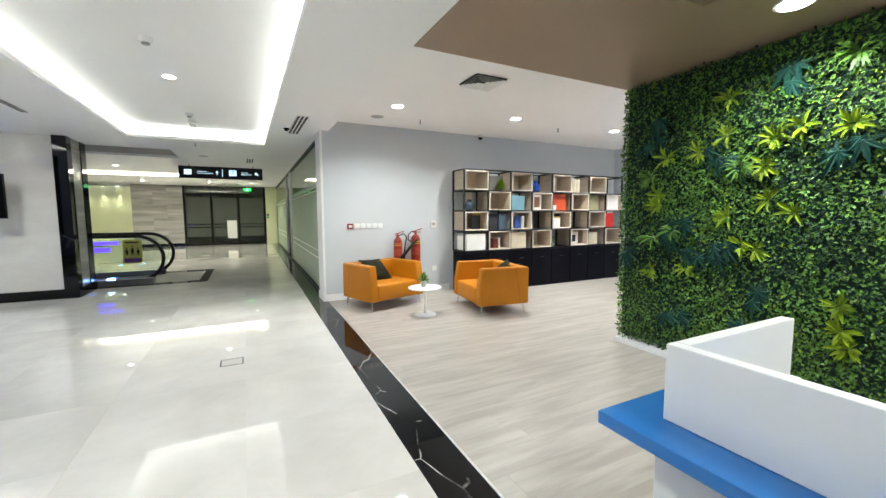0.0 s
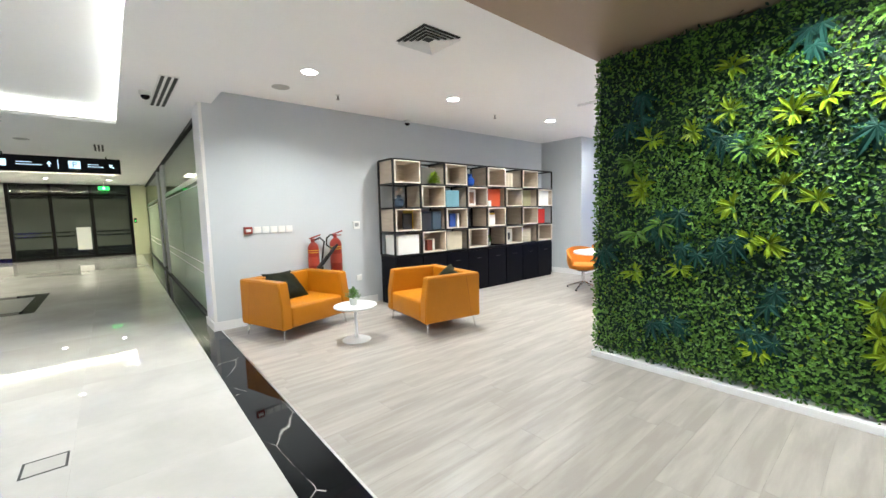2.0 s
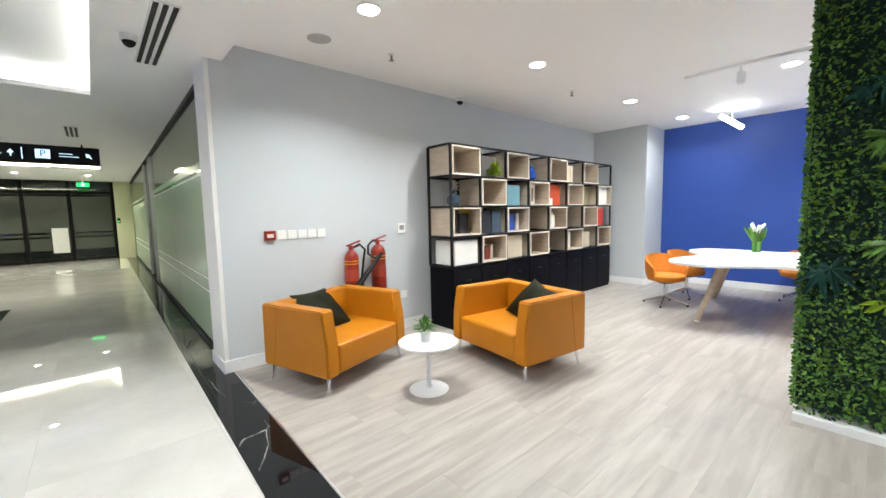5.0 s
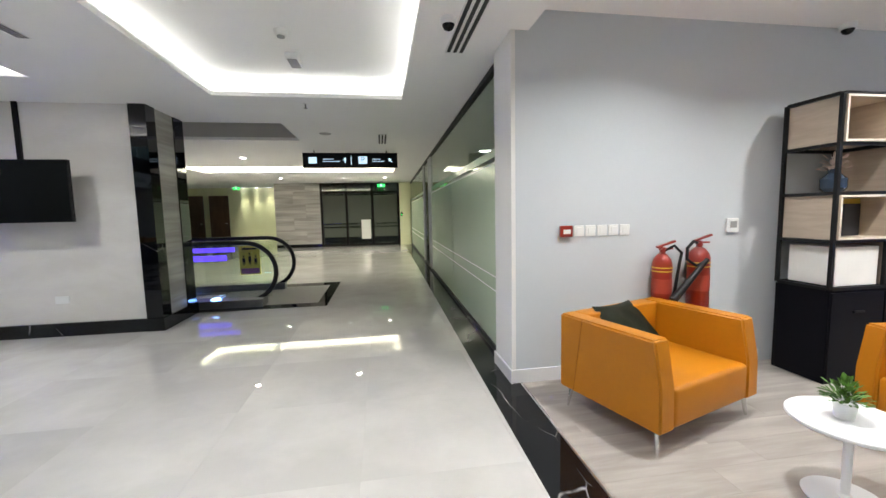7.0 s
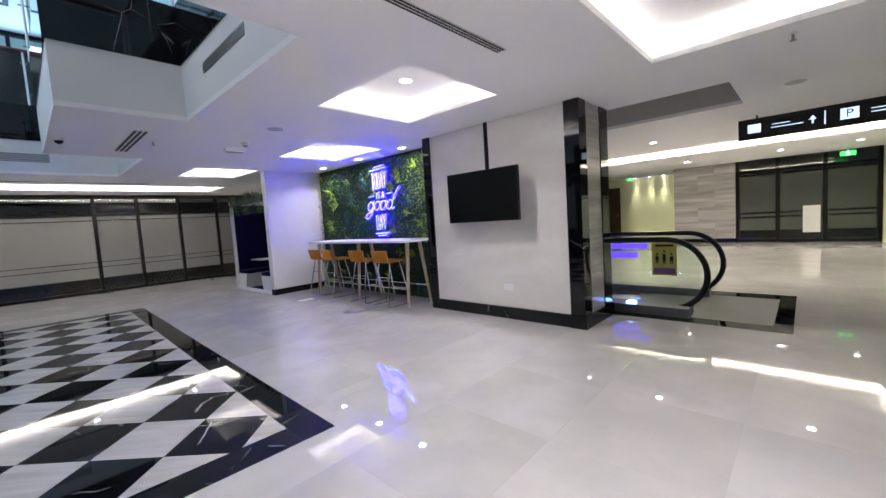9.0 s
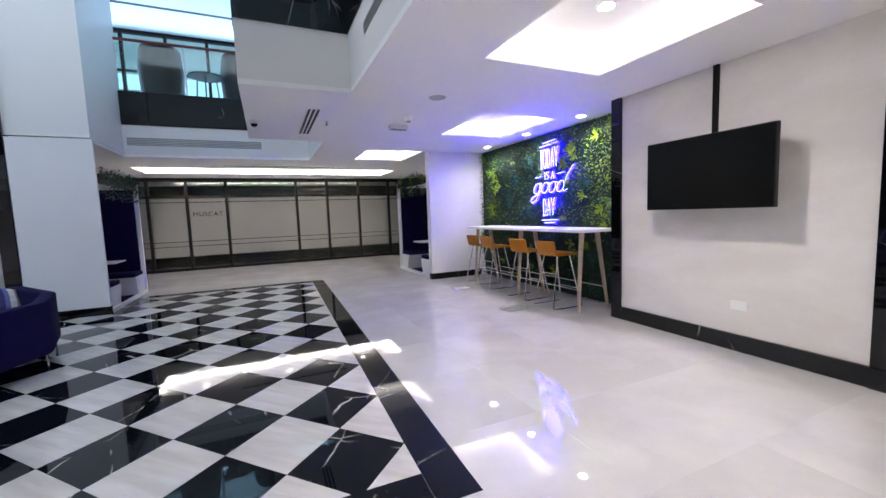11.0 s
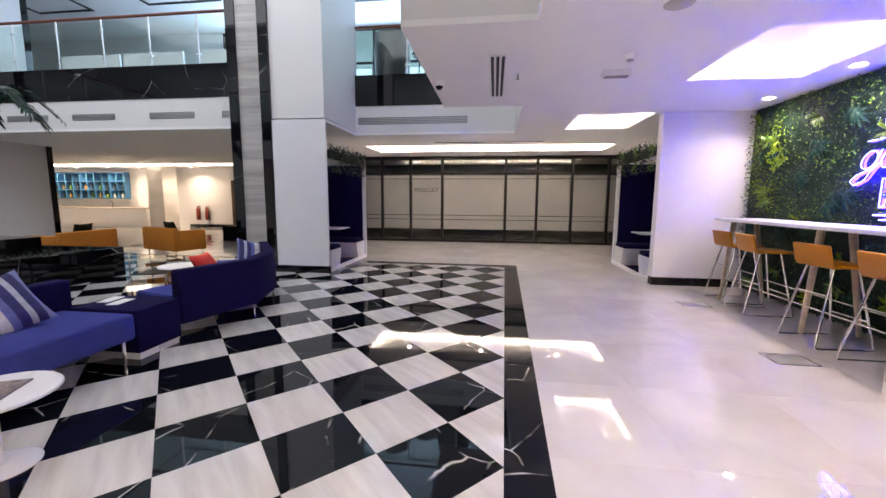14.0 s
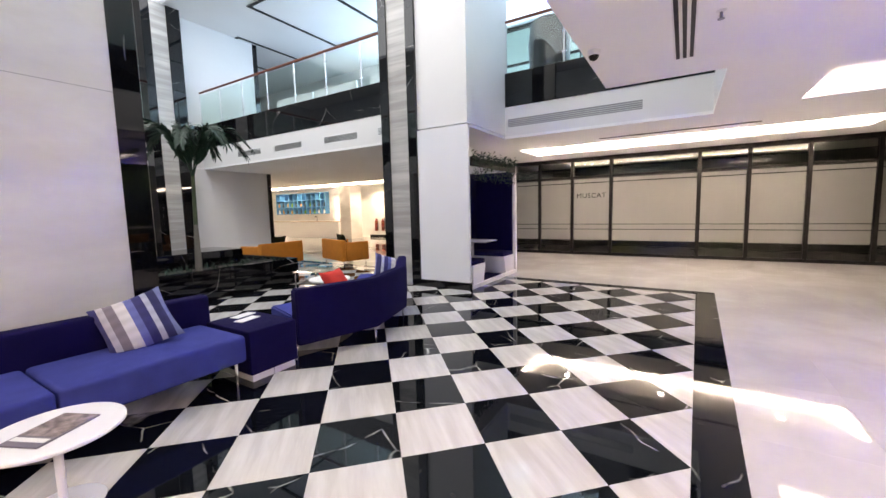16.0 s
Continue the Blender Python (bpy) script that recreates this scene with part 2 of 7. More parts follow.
M = dict(
    ceiling=material("ceiling_paint", (0.90, 0.895, 0.89), 0.75, var=0.02, scale=0.8, bump=0.05, bscale=90),
    grey_wall=material("grey_wall_paint", (0.56, 0.59, 0.622), 0.6, var=0.02, scale=0.9, bump=0.08, bscale=160),
    white_wall=material("white_wall_paint", (0.78, 0.77, 0.76), 0.55, var=0.02, scale=0.7, bump=0.06, bscale=140),
    blue_wall=material("blue_wall_paint", (0.022, 0.066, 0.32), 0.5, var=0.05, scale=0.9, bump=0.06, bscale=140),
    cream_wall=material("cream_wall_paint", (0.71, 0.71, 0.47), 0.6, var=0.03, scale=0.8, bump=0.05, bscale=120),
    bronze=material("bronze_panel", (0.35, 0.26, 0.185), 0.42, metal=0.2, var=0.05, scale=0.8, bump=0.02),
    white_lac=material("white_lacquer", (0.82, 0.82, 0.83), 0.28, var=0.015, scale=2.0),
    blue_lac=material("blue_lacquer", (0.025, 0.17, 0.50), 0.25, var=0.04, scale=2.0),
    floor_marble=two_tone("cream_marble", (0.625, 0.607, 0.583), (0.515, 0.495, 0.472), 0.012, kind="grain", scale=1.5, rnd=True, spec=1.0),
    tile_white=two_tone("white_grain_marble", (0.67, 0.65, 0.62), (0.52, 0.492, 0.46), 0.04, kind="grain", scale=1.6, rnd=True, stretch=(1, 8, 1), spec=0.55, turn=-45),
    tile_black=two_tone("black_marble", (0.004, 0.005, 0.007), (0.55, 0.54, 0.52), 0.03, scale=1.8, width=0.011, spec=0.30),
    black_stone=two_tone("black_stone", (0.004, 0.004, 0.005), (0.45, 0.44, 0.43), 0.03, scale=1.3, width=0.005, spec=0.5),
    strip_black=two_tone("strip_marble", (0.005, 0.005, 0.006), (0.6, 0.58, 0.56), 0.03, scale=1.7, width=0.009, spec=0.24, seed=3.0, stretch=(1.8, 0.8, 1)),
    wall_marble=two_tone("pale_wall_marble", (0.82, 0.80, 0.775), (0.69, 0.66, 0.625), 0.25, kind="grain", scale=1.1, rnd=True, stretch=(1, 1, 2.2)),
    streak_marble=two_tone("streaked_marble", (0.60, 0.58, 0.55), (0.36, 0.34, 0.32), 0.22, kind="grain", scale=1.0, rnd=True, stretch=(0.5, 0.5, 9)),
    wood_plank=two_tone("pale_oak_plank", (0.455, 0.421, 0.386), (0.322, 0.291, 0.263), 0.36, kind="grain", scale=1.9, rnd=True, stretch=(0.75, 6.5, 1), bump=0.05),
    ply_edge=material("ply_edge", (0.72, 0.65, 0.56), 0.5, var=0.05),
    oak=two_tone("pale_oak", (0.56, 0.45, 0.34), (0.44, 0.34, 0.25), 0.5, kind="grain", scale=4, rnd=True, stretch=(1, 1, 6)),
    ply=two_tone("pale_ply", (0.56, 0.47, 0.375), (0.46, 0.38, 0.30), 0.5, kind="grain", scale=4, rnd=True, stretch=(1, 1, 7)),
    door_wood=two_tone("dark_door_veneer", (0.12, 0.065, 0.03), (0.07, 0.035, 0.016), 0.4, kind="grain", scale=3, rnd=True, stretch=(1, 1, 0.3)),
    grout=material("grout", (0.45, 0.43, 0.40), 0.7),
    wood_gap=material("plank_gap", (0.33, 0.30, 0.272), 0.8),
    orange=material("orange_leather", (0.46, 0.166, 0.003), 0.45, var=0.06, scale=5, bump=0.25, bscale=320, spec=0.4),
    orange_seam=material("orange_seam", (0.27, 0.08, 0.004), 0.6),
    orange_fab=material("orange_fabric", (0.52, 0.17, 0.012), 0.75, var=0.08, scale=8, bump=0.3, bscale=500),
    navy=material("navy_fabric", (0.007, 0.005, 0.045), 0.9, var=0.12, scale=8, bump=0.35, bscale=700, fine=300, spec=0.1),
    periwinkle=material("mid_blue_fabric", (0.042, 0.054, 0.235), 0.9, var=0.10, scale=8, bump=0.35, bscale=700, fine=300, spec=0.1),
    red_fab=material("red_fabric", (0.55, 0.025, 0.015), 0.85, var=0.1, bump=0.3, bscale=500),
    dark_cush=material("dark_green_cushion", (0.010, 0.011, 0.005), 0.6, var=0.6, scale=9, bump=0.35, bscale=60, spec=0.12),
    chrome=material("chrome", (0.78, 0.78, 0.78), 0.14, metal=1.0, var=0.02),
    alu=material("brushed_aluminium", (0.62, 0.62, 0.62), 0.35, metal=1.0, var=0.05),
    black_metal=material("black_metal", (0.006, 0.006, 0.007), 0.45, spec=0.3, var=0.1),
    dark_frame=material("dark_bronze_frame", (0.011, 0.009, 0.008), 0.4, metal=0.1, spec=0.2, var=0.1),
    navy_lac=material("navy_black_laminate", (0.0025, 0.0025, 0.005), 0.5, spec=0.12, var=0.1),
    rubber=material("black_rubber", (0.008, 0.008, 0.008), 0.4, spec=0.3, var=0.1),
    screen=material("black_screen", (0.003, 0.003, 0.003), 0.22, spec=0.25, var=0.1),
    white_plastic=material("white_plastic", (0.80, 0.80, 0.79), 0.4, var=0.02),
    # ceiling white darkened to grey for the low light inside the recess
    recess_dimmed=material("recess_dimmed_ceiling", (0.52, 0.50, 0.47), 0.7, var=0.04, scale=1.0),
    speaker_grey=material("speaker_mesh_grey", (0.42, 0.42, 0.41), 0.6, var=0.1, scale=200, bump=0.4, bscale=600),
    grey_plastic=material("grey_plastic", (0.30, 0.30, 0.30), 0.5, var=0.05),
    red_paint=material("red_enamel", (0.25, 0.015, 0.006), 0.28, var=0.06, coat=0.3),
    vent_dark=material("vent_dark", (0.03, 0.03, 0.03), 0.7, var=0.1),
    soil=material("dark_soil", (0.03, 0.024, 0.018), 0.9, var=0.3, bump=0.6),
    frost=material("frosted_film", (0.205, 0.205, 0.19), 0.38, var=0.03, scale=0.8, spec=0.4),
    smoked_film=material("smoked_film", (0.075, 0.085, 0.065), 0.4, var=0.05, scale=0.8, spec=0.4),
    frost_green=material("green_frosted_glass", (0.50, 0.61, 0.46), 0.24, var=0.04, scale=0.8, spec=0.5),
    # near-black colour stands in for missing light in closed-off spaces
    dimness_black=material("dimness_black", (0.05, 0.05, 0.05), 0.8, var=0.1),
    glass=glass("clear_glass"),
    glass_dark=glass("dim_glass", (0.80, 0.83, 0.78)),
    glass_green=glass("green_glass", (0.94, 0.975, 0.93)),
    landing_metal=material("ribbed_dark_steel", (0.16, 0.16, 0.165), 0.35, metal=0.8, var=0.1, scale=14),
    rail_wood=material("rail_hardwood", (0.16, 0.04, 0.02), 0.35, var=0.15, scale=12),
    paper=material("paper_white", (0.80, 0.79, 0.76), 0.7, var=0.03),
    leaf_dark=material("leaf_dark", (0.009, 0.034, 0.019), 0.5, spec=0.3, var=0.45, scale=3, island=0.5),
    leaf_mid=material("leaf_mid", (0.090, 0.203, 0.028), 0.45, spec=0.4, var=0.7, scale=2.5, island=0.9),
    leaf_lime=material("leaf_lime", (0.19, 0.285, 0.012), 0.5, spec=0.3, var=0.4, scale=3, island=0.6),
    leaf_teal=material("leaf_teal", (0.014, 0.060, 0.047), 0.55, spec=0.22, var=0.4, scale=3, island=0.5),
    cove=emitter("cove_strip", (1.0, 0.97, 0.90), COVE * 0.8),
    cove_small=emitter("coffer_strip", (1.0, 0.96, 0.87), COVE * 1.25),
    cove_hall=emitter("hall_cove_strip", (1.0, 0.91, 0.68), COVE * 3.3),
    cove_warm=emitter("warm_cove_strip", (1.0, 0.93, 0.76), COVE * 1.9),
    cove_west=emitter("bright_cove_strip", (1.0, 0.95, 0.84), COVE * 6.5),
    daylight=emitter("daylight_backdrop", (0.42, 0.72, 1.0), 0.95),
    lamp=emitter("lamp_face", (1.0, 0.98, 0.95), 22.0),
    neon=emitter("violet_neon_tube", (0.42, 0.47, 1.0), 2.0),
    # for added tubes behind the letters that stand in for the sign's halo
    neon_glow=emitter("violet_tube_halo", (0.008, 0.0045, 1.0), NEON * 0.62),
    exit_green=emitter("green_exit_light", (0.05, 1.0, 0.15), 1.3),
    sign_white=emitter("sign_white", (0.62, 0.80, 1.0), 0.95),
    blue_led=emitter("blue_led", (0.16, 0.34, 1.0), 14.0),
    violet_led=emitter("violet_led", (0.10, 0.05, 1.0), 1.6),
)


# ---- mesh helpers ----
def box(bm, x0, x1, y0, y1, z0, z1):
    v = [bm.verts.new((x, y, z)) for z in (z0, z1) for x, y in ((x0, y0), (x1, y0), (x1, y1), (x0, y1))]
    fs = [bm.faces.new([v[i] for i in q]) for q in ((3, 2, 1, 0), (4, 5, 6, 7), (0, 1, 5, 4), (1, 2, 6, 5), (2, 3, 7, 6), (3, 0, 4, 7))]
    return v, fs


def boxes(*rows):
    bm = bmesh.new()
    for r in rows:
        box(bm, *r)
    return bm


def rounded(x0, x1, y0, y1, z0, z1, r=0.01, seg=2):
    bm = boxes((x0, x1, y0, y1, z0, z1))
    bmesh.ops.bevel(bm, geom=bm.edges[:], offset=r, segments=seg, affect="EDGES", profile=0.5)
    return bm


def cyl(bm, p, q, r, r2=None, n=16):
    """A rod from p to q."""
    p, q = Vector(p), Vector(q)
    d = q - p
    m = Matrix.Translation((p + q) / 2) @ d.to_track_quat("Z", "Y").to_matrix().to_4x4()
    bmesh.ops.create_cone(bm, cap_ends=True, segments=n, radius1=r, radius2=r if r2 is None else r2, depth=d.length, matrix=m)
    return bm


def rod(p, q, r, r2=None, n=12):
    return cyl(bmesh.new(), p, q, r, r2, n)


def lathe(profile, n=24):
    """A turned shape about z from (radius, height) pairs."""
    bm = bmesh.new()
    rings = [[bm.verts.new((r * math.cos(2 * math.pi * i / n), r * math.sin(2 * math.pi * i / n), z)) for i in range(n)] for r, z in profile]
    for a, b in zip(rings, rings[1:]):
        for i in range(n):
            bm.faces.new((a[i], a[(i + 1) % n], b[(i + 1) % n], b[i]))
    bm.faces.new(rings[0][::-1])
    bm.faces.new(rings[-1])
    return bm


def tube(points, r, n=8, closed=False):
    """A round tube along a polyline."""
    bm = bmesh.new()
    pts = [Vector(p) for p in points]
    rings, side = [], None
    for i, p in enumerate(pts):
        a = pts[i - 1] if i or closed else p
        b = pts[(i + 1) % len(pts)] if i < len(pts) - 1 or closed else p
        d = (b - a).normalized()
        if side is None:
            side = d.orthogonal().normalized()
        side = (side - d * side.dot(d)).normalized()
        up = d.cross(side)
        rings.append([bm.verts.new(p + r * (math.cos(2 * math.pi * k / n) * side + math.sin(2 * math.pi * k / n) * up)) for k in range(n)])
    for a, b in zip(rings, rings[1:] + (rings[:1] if closed else [])):
        for k in range(n):
            bm.faces.new((a[k], a[(k + 1) % n], b[(k + 1) % n], b[k]))
    if not closed:
        bm.faces.new(rings[0][::-1])
        bm.faces.new(rings[-1])
    return bm


def prism(outline, z0, z1):
    """An upright prism over a plan outline (counter-clockwise)."""
    bm = bmesh.new()
    a = [bm.verts.new((x, y, z0)) for x, y in outline]
    b = [bm.verts.new((x, y, z1)) for x, y in outline]
    bm.faces.new(a[::-1])
    bm.faces.new(b)
    for i in range(len(a)):
        j = (i + 1) % len(a)
        bm.faces.new((a[i], a[j], b[j], b[i]))
    return bm


def grid_slab(rect, holes, z0, z1):
    """A slab over rect (x0, x1, y0, y1) with rectangular holes through it."""
    xs = sorted({rect[0], rect[1], *[c for h in holes for c in h[:2] if rect[0] < c < rect[1]]})
    ys = sorted({rect[2], rect[3], *[c for h in holes for c in h[2:] if rect[2] < c < rect[3]]})
    solid = {}
    for i in range(len(xs) - 1):
        for j in range(len(ys) - 1):
            x, y = (xs[i] + xs[i + 1]) / 2, (ys[j] + ys[j + 1]) / 2
            solid[i, j] = not any(h[0] < x < h[1] and h[2] < y < h[3] for h in holes)
    bm = bmesh.new()
    vs = {}

    def v(i, j, z):
        if (i, j, z) not in vs:
            vs[i, j, z] = bm.verts.new((xs[i], ys[j], z))
        return vs[i, j, z]
    for (i, j), s in solid.items():
        if not s:
            continue
        bm.faces.new([v(i, j, z0), v(i, j + 1, z0), v(i + 1, j + 1, z0), v(i + 1, j, z0)])
        bm.faces.new([v(i, j, z1), v(i + 1, j, z1), v(i + 1, j + 1, z1), v(i, j + 1, z1)])
        for di, dj, a, b in ((-1, 0, (i, j + 1), (i, j)), (1, 0, (i + 1, j), (i + 1, j + 1)), (0, -1, (i, j), (i + 1, j)), (0, 1, (i + 1, j + 1), (i, j + 1))):
            if not solid.get((i + di, j + dj), False):
                bm.faces.new([v(*a, z0), v(*b, z0), v(*b, z1), v(*a, z1)])
    return bm


def part(name, bm, mat, parent=None, label="", smooth=False):
    """Links a bmesh as one mesh object, under a thing or a part."""
    me = bpy.data.meshes.new(name)
    bm.normal_update()
    bm.to_mesh(me)
    bm.free()
    if smooth:
        me.shade_smooth()
        me.set_sharp_from_angle(angle=radians(40))
    me.materials.append(M[mat] if isinstance(mat, str) else mat)
    ob = new(name, me)
    ob.parent = parent
    if label:
        tagged(ob, label=label)
    return ob


def thing(name, m, label, category, group="", kind=""):
    ob = new(name)
    ob.empty_display_size = 0.1
    ob.matrix_basis = m
    return tagged(ob, label, category, group, kind)


def structure(name, bm, mat, label="", category=""):
    return tagged(part(name, bm, mat), label, category, kind="structure")


def lettering(name, text, size, mat, parent, m, extrude=0.002, sx=1.0, space=1.0):
    """Words in the built-in font as a mesh, in the local xz plane of m."""
    cu = bpy.data.curves.new(name, "FONT")
    cu.body, cu.size, cu.align_x, cu.align_y, cu.extrude, cu.space_character = text, size, "CENTER", "CENTER", extrude, space
    tmp = bpy.data.objects.new(name, cu)
    scene.collection.objects.link(tmp)
    bpy.context.view_layer.update()
    me = bpy.data.meshes.new_from_object(tmp.evaluated_get(bpy.context.evaluated_depsgraph_get()))
    bpy.data.objects.remove(tmp)
    me.materials.clear()
    me.materials.append(M[mat])
    ob = new(name, me)
    ob.parent = parent
    ob.matrix_basis = m @ pose(0, 0, 0, 90) @ Matrix.Diagonal((sx, 1, 1, 1))
    return ob


def downlight(x, y, z, watts=SPOT, r=0.06, color=(1.0, 0.98, 0.95), spread=140):
    t = thing("downlight", pose(x, y, z), "round white recessed ceiling downlight, lit", "downlight", "recessed ceiling downlights")
    part("trim_ring", lathe([(r + 0.02, -0.006), (r + 0.02, 0.0), (r, 0.0), (r, -0.006)]), "white_plastic", t)
    part("lens", lathe([(r, -0.009), (r, -0.004)]), "lamp", t, "glowing white lens")
    la = bpy.data.lights.new("downlight_lamp", "AREA")
    la.shape, la.size, la.energy, la.color, la.spread = "DISK", r * 1.8, watts, color, radians(spread)
    lo = new("lamp", la)
    lo.parent, lo.location = t, (0, 0, -0.02)
    return t


# ---- the building ----
def turned(x, y, degrees):
    """A turn about the upright line through (x, y)."""
    return pose(x, y, 0, 0, 0, degrees) @ pose(-x, -y, 0)


TURN_STRIP, TURN_FIELD, TURN_GLASS = turned(0.785, 2.0, -1.0), turned(-4.5, 4.65, -1.43), turned(1.15, 6.81, -1.1)
CEIL, LOUNGE, UPPER = 2.73, 2.885, 3.97
COVES = [(-1.73, 0.38, -2.0, 8.25), (-4.55, -3.13, 6.47, 7.80), (-7.60, -6.15, 7.42, 8.62), (-10.70, -9.28, 6.60, 7.76), (-14.1, -12.7, 1.9, 8.2), (-18.4, -17.0, -17.2, -4.6), (-5.2, 0.55, 14.9, 16.6)]
VOID = [(-9.45, -8.62, 1.3, 2.25), (-5.85, -3.22, -9.0, 5.58), (-8.62, -5.85, -9.0, 4.5), (-9.95, -8.62, -9.0, 1.3), (-11.0, -8.62, 2.25, 5.65)]
ESC_RECESS = (-7.0, -1.31, 9.6, 10.95)

main_ceiling = structure("ceiling", grid_slab((-19.6, 1.22, -18.0, 20.9), COVES + [(-9.95, -3.22, -6.9, 1.3), (-9.45, -3.22, 1.3, 2.25), (-8.62, -3.22, 2.25, 4.5), (-5.85, -3.22, 4.5, 5.58), (-11.0, -8.62, 2.25, 5.65), ESC_RECESS], CEIL, CEIL + 0.05), "ceiling", "white painted plasterboard ceiling with lit coves", "ceiling")
structure("ceiling_lounge", boxes((1.22, 8.8, -3.2, 6.45, LOUNGE, LOUNGE + 0.08)), "ceiling", "white painted plasterboard lounge ceiling", "ceiling")
structure("ceiling_bulkhead", boxes((1.215, 1.225, 2.88, 6.36, CEIL + 0.052, LOUNGE + 0.02)), "ceiling", "white bulkhead edge between ceilings", "ceiling")
structure("ceiling_bronze", grid_slab((1.226, 3.9, -3.2, 2.88), [(2.35, 2.66, 0.55, 1.51)], CEIL, LOUNGE - 0.004), "bronze", "bronze-brown dropped ceiling panel over the reception", "ceiling")
structure("ceiling_recess_lounge", boxes((2.3, 2.7, 0.5, 1.55, LOUNGE - 0.003, LOUNGE - 0.001)), "ceiling", "white recess in bronze ceiling", "ceiling")
for k, (x0, x1, y0, y1) in enumerate(COVES):
    a, h = 0.13, 0.21
    bm = boxes((x0 - a, x1 + a, y0 - a, y1 + a, CEIL + h, CEIL + h + 0.04))
    z0 = CEIL + 0.05
    for r in ((x0 - a - 0.03, x0 - a, y0 - a, y1 + a), (x1 + a, x1 + a + 0.03, y0 - a, y1 + a), (x0 - a, x1 + a, y0 - a - 0.03, y0 - a), (x0 - a, x1 + a, y1 + a, y1 + a + 0.03)):
        box(bm, *r, z0, CEIL + h)
    structure("ceiling_cove", bm, "ceiling", "white recessed ceiling coffer lit by hidden strips", "ceiling")
    b, w = 0.09, 0.03
    bm = boxes((x0 - b, x0 - b + w, y0 - b, y1 + b, z0, z0 + 0.02), (x1 + b - w, x1 + b, y0 - b, y1 + b, z0, z0 + 0.02), (x0 - b + w, x1 + b - w, y0 - b, y0 - b + w, z0, z0 + 0.02), (x0 - b + w, x1 + b - w, y1 + b - w, y1 + b, z0, z0 + 0.02))
    tagged(part("cove_light", bm, ("cove", "cove_small", "cove_small", "cove_small", "cove_west", "cove_warm", "cove_hall")[k]), "warm white light strip hidden in the ceiling cove", "cove light", "ceiling cove strips")
structure("ceiling_recess_escalator", boxes((ESC_RECESS[0] - 0.1, ESC_RECESS[1] + 0.04, ESC_RECESS[2] - 0.1, ESC_RECESS[3] + 0.1, 3.15, 3.2), (ESC_RECESS[1], ESC_RECESS[1] + 0.04, ESC_RECESS[2], ESC_RECESS[3], CEIL + 0.05, 3.15), (ESC_RECESS[0], ESC_RECESS[1], ESC_RECESS[3], ESC_RECESS[3] + 0.05, CEIL + 0.05, 3.15), (ESC_RECESS[0], ESC_RECESS[1], ESC_RECESS[2] - 0.05, ESC_RECESS[2], CEIL + 0.05, 3.15)), "recess_dimmed", "ceiling recess above the escalator, its dimness put into the grey", "ceiling")

# upper floor edge: white fascia, black stone band, glass balustrade with hardwood handrail
EDGES = [((-3.22, -6.9), (-3.22, 5.58)), ((-3.22, 5.58), (-5.85, 5.58)), ((-5.85, 5.58), (-5.85, 4.5)), ((-5.85, 4.5), (-8.62, 4.5)), ((-8.62, 4.5), (-8.62, 5.65)), ((-8.62, 5.65), (-11.0, 5.65)), ((-11.0, 5.65), (-11.0, 2.25)), ((-9.95, 0.5), (-9.95, -6.9)), ((-9.95, -6.9), (-3.22, -6.9))]


def edge_slab(p, q, off0, off1, z0, z1, trim=0.0):
    """A plate along the plan line p-q between two offsets to its right, away from the opening."""
    p, q = Vector(p), Vector(q)
    d = (q - p).normalized()
    nrm = Vector((d.y, -d.x))
    p, q = p + d * trim, q - d * trim
    return prism([tuple(p + nrm * off0), tuple(p + nrm * off1), tuple(q + nrm * off1), tuple(q + nrm * off0)], z0, z1)


for k, (p, q) in enumerate(EDGES):
    cut = 0.1205 if k == 3 else 0.0
    structure("fascia", edge_slab(p, q, 0.0, 0.12, CEIL + 0.05, 3.335, cut), "white_wall", "white plaster fascia round the atrium opening", "fascia")
    structure("fascia_band", edge_slab(p, q, -0.012, 0.12, 3.335, UPPER, cut), "black_stone", "polished black stone band on the balcony edge", "fascia")
    n = max(1, round((Vector(q) - Vector(p)).length / 1.1))
    bal = thing("balustrade", pose(*p, UPPER), "frameless glass balustrade with steel posts and dark red hardwood handrail", "balustrade", "atrium balustrades")
    L = Vector(q) - Vector(p)
    d = L.normalized()
    nrm = Vector((d.y, -d.x)) * 0.05
    for i in range(n):
        a, b = L * (i / n), L * ((i + 1) / n)
        a2, b2 = a + d * 0.03 + nrm, b - d * 0.03 + nrm
        bm = prism([tuple(a2), tuple(a2 + nrm * 0.2), tuple(b2 + nrm * 0.2), tuple(b2)], 0.02, 0.90)
        ob = part("pane", bm, "glass", bal)
        ob.visible_shadow = False
    for i in range(n + 1):
        c = L * (i / n) + nrm
        po_ = part("post", rod((c.x, c.y, 0), (c.x, c.y, 0.95), 0.016), "alu", bal, smooth=True)
        for z in (0.2, 0.75):
            part("clamp", rod((c.x - d.x * 0.05, c.y - d.y * 0.05, z), (c.x + d.x * 0.05, c.y + d.y * 0.05, z), 0.012), "chrome", po_)
    part("handrail", rod((nrm.x, nrm.y, 0.97), (L.x + nrm.x, L.y + nrm.y, 0.97), 0.028), "rail_wood", bal, "dark red hardwood handrail", smooth=True)

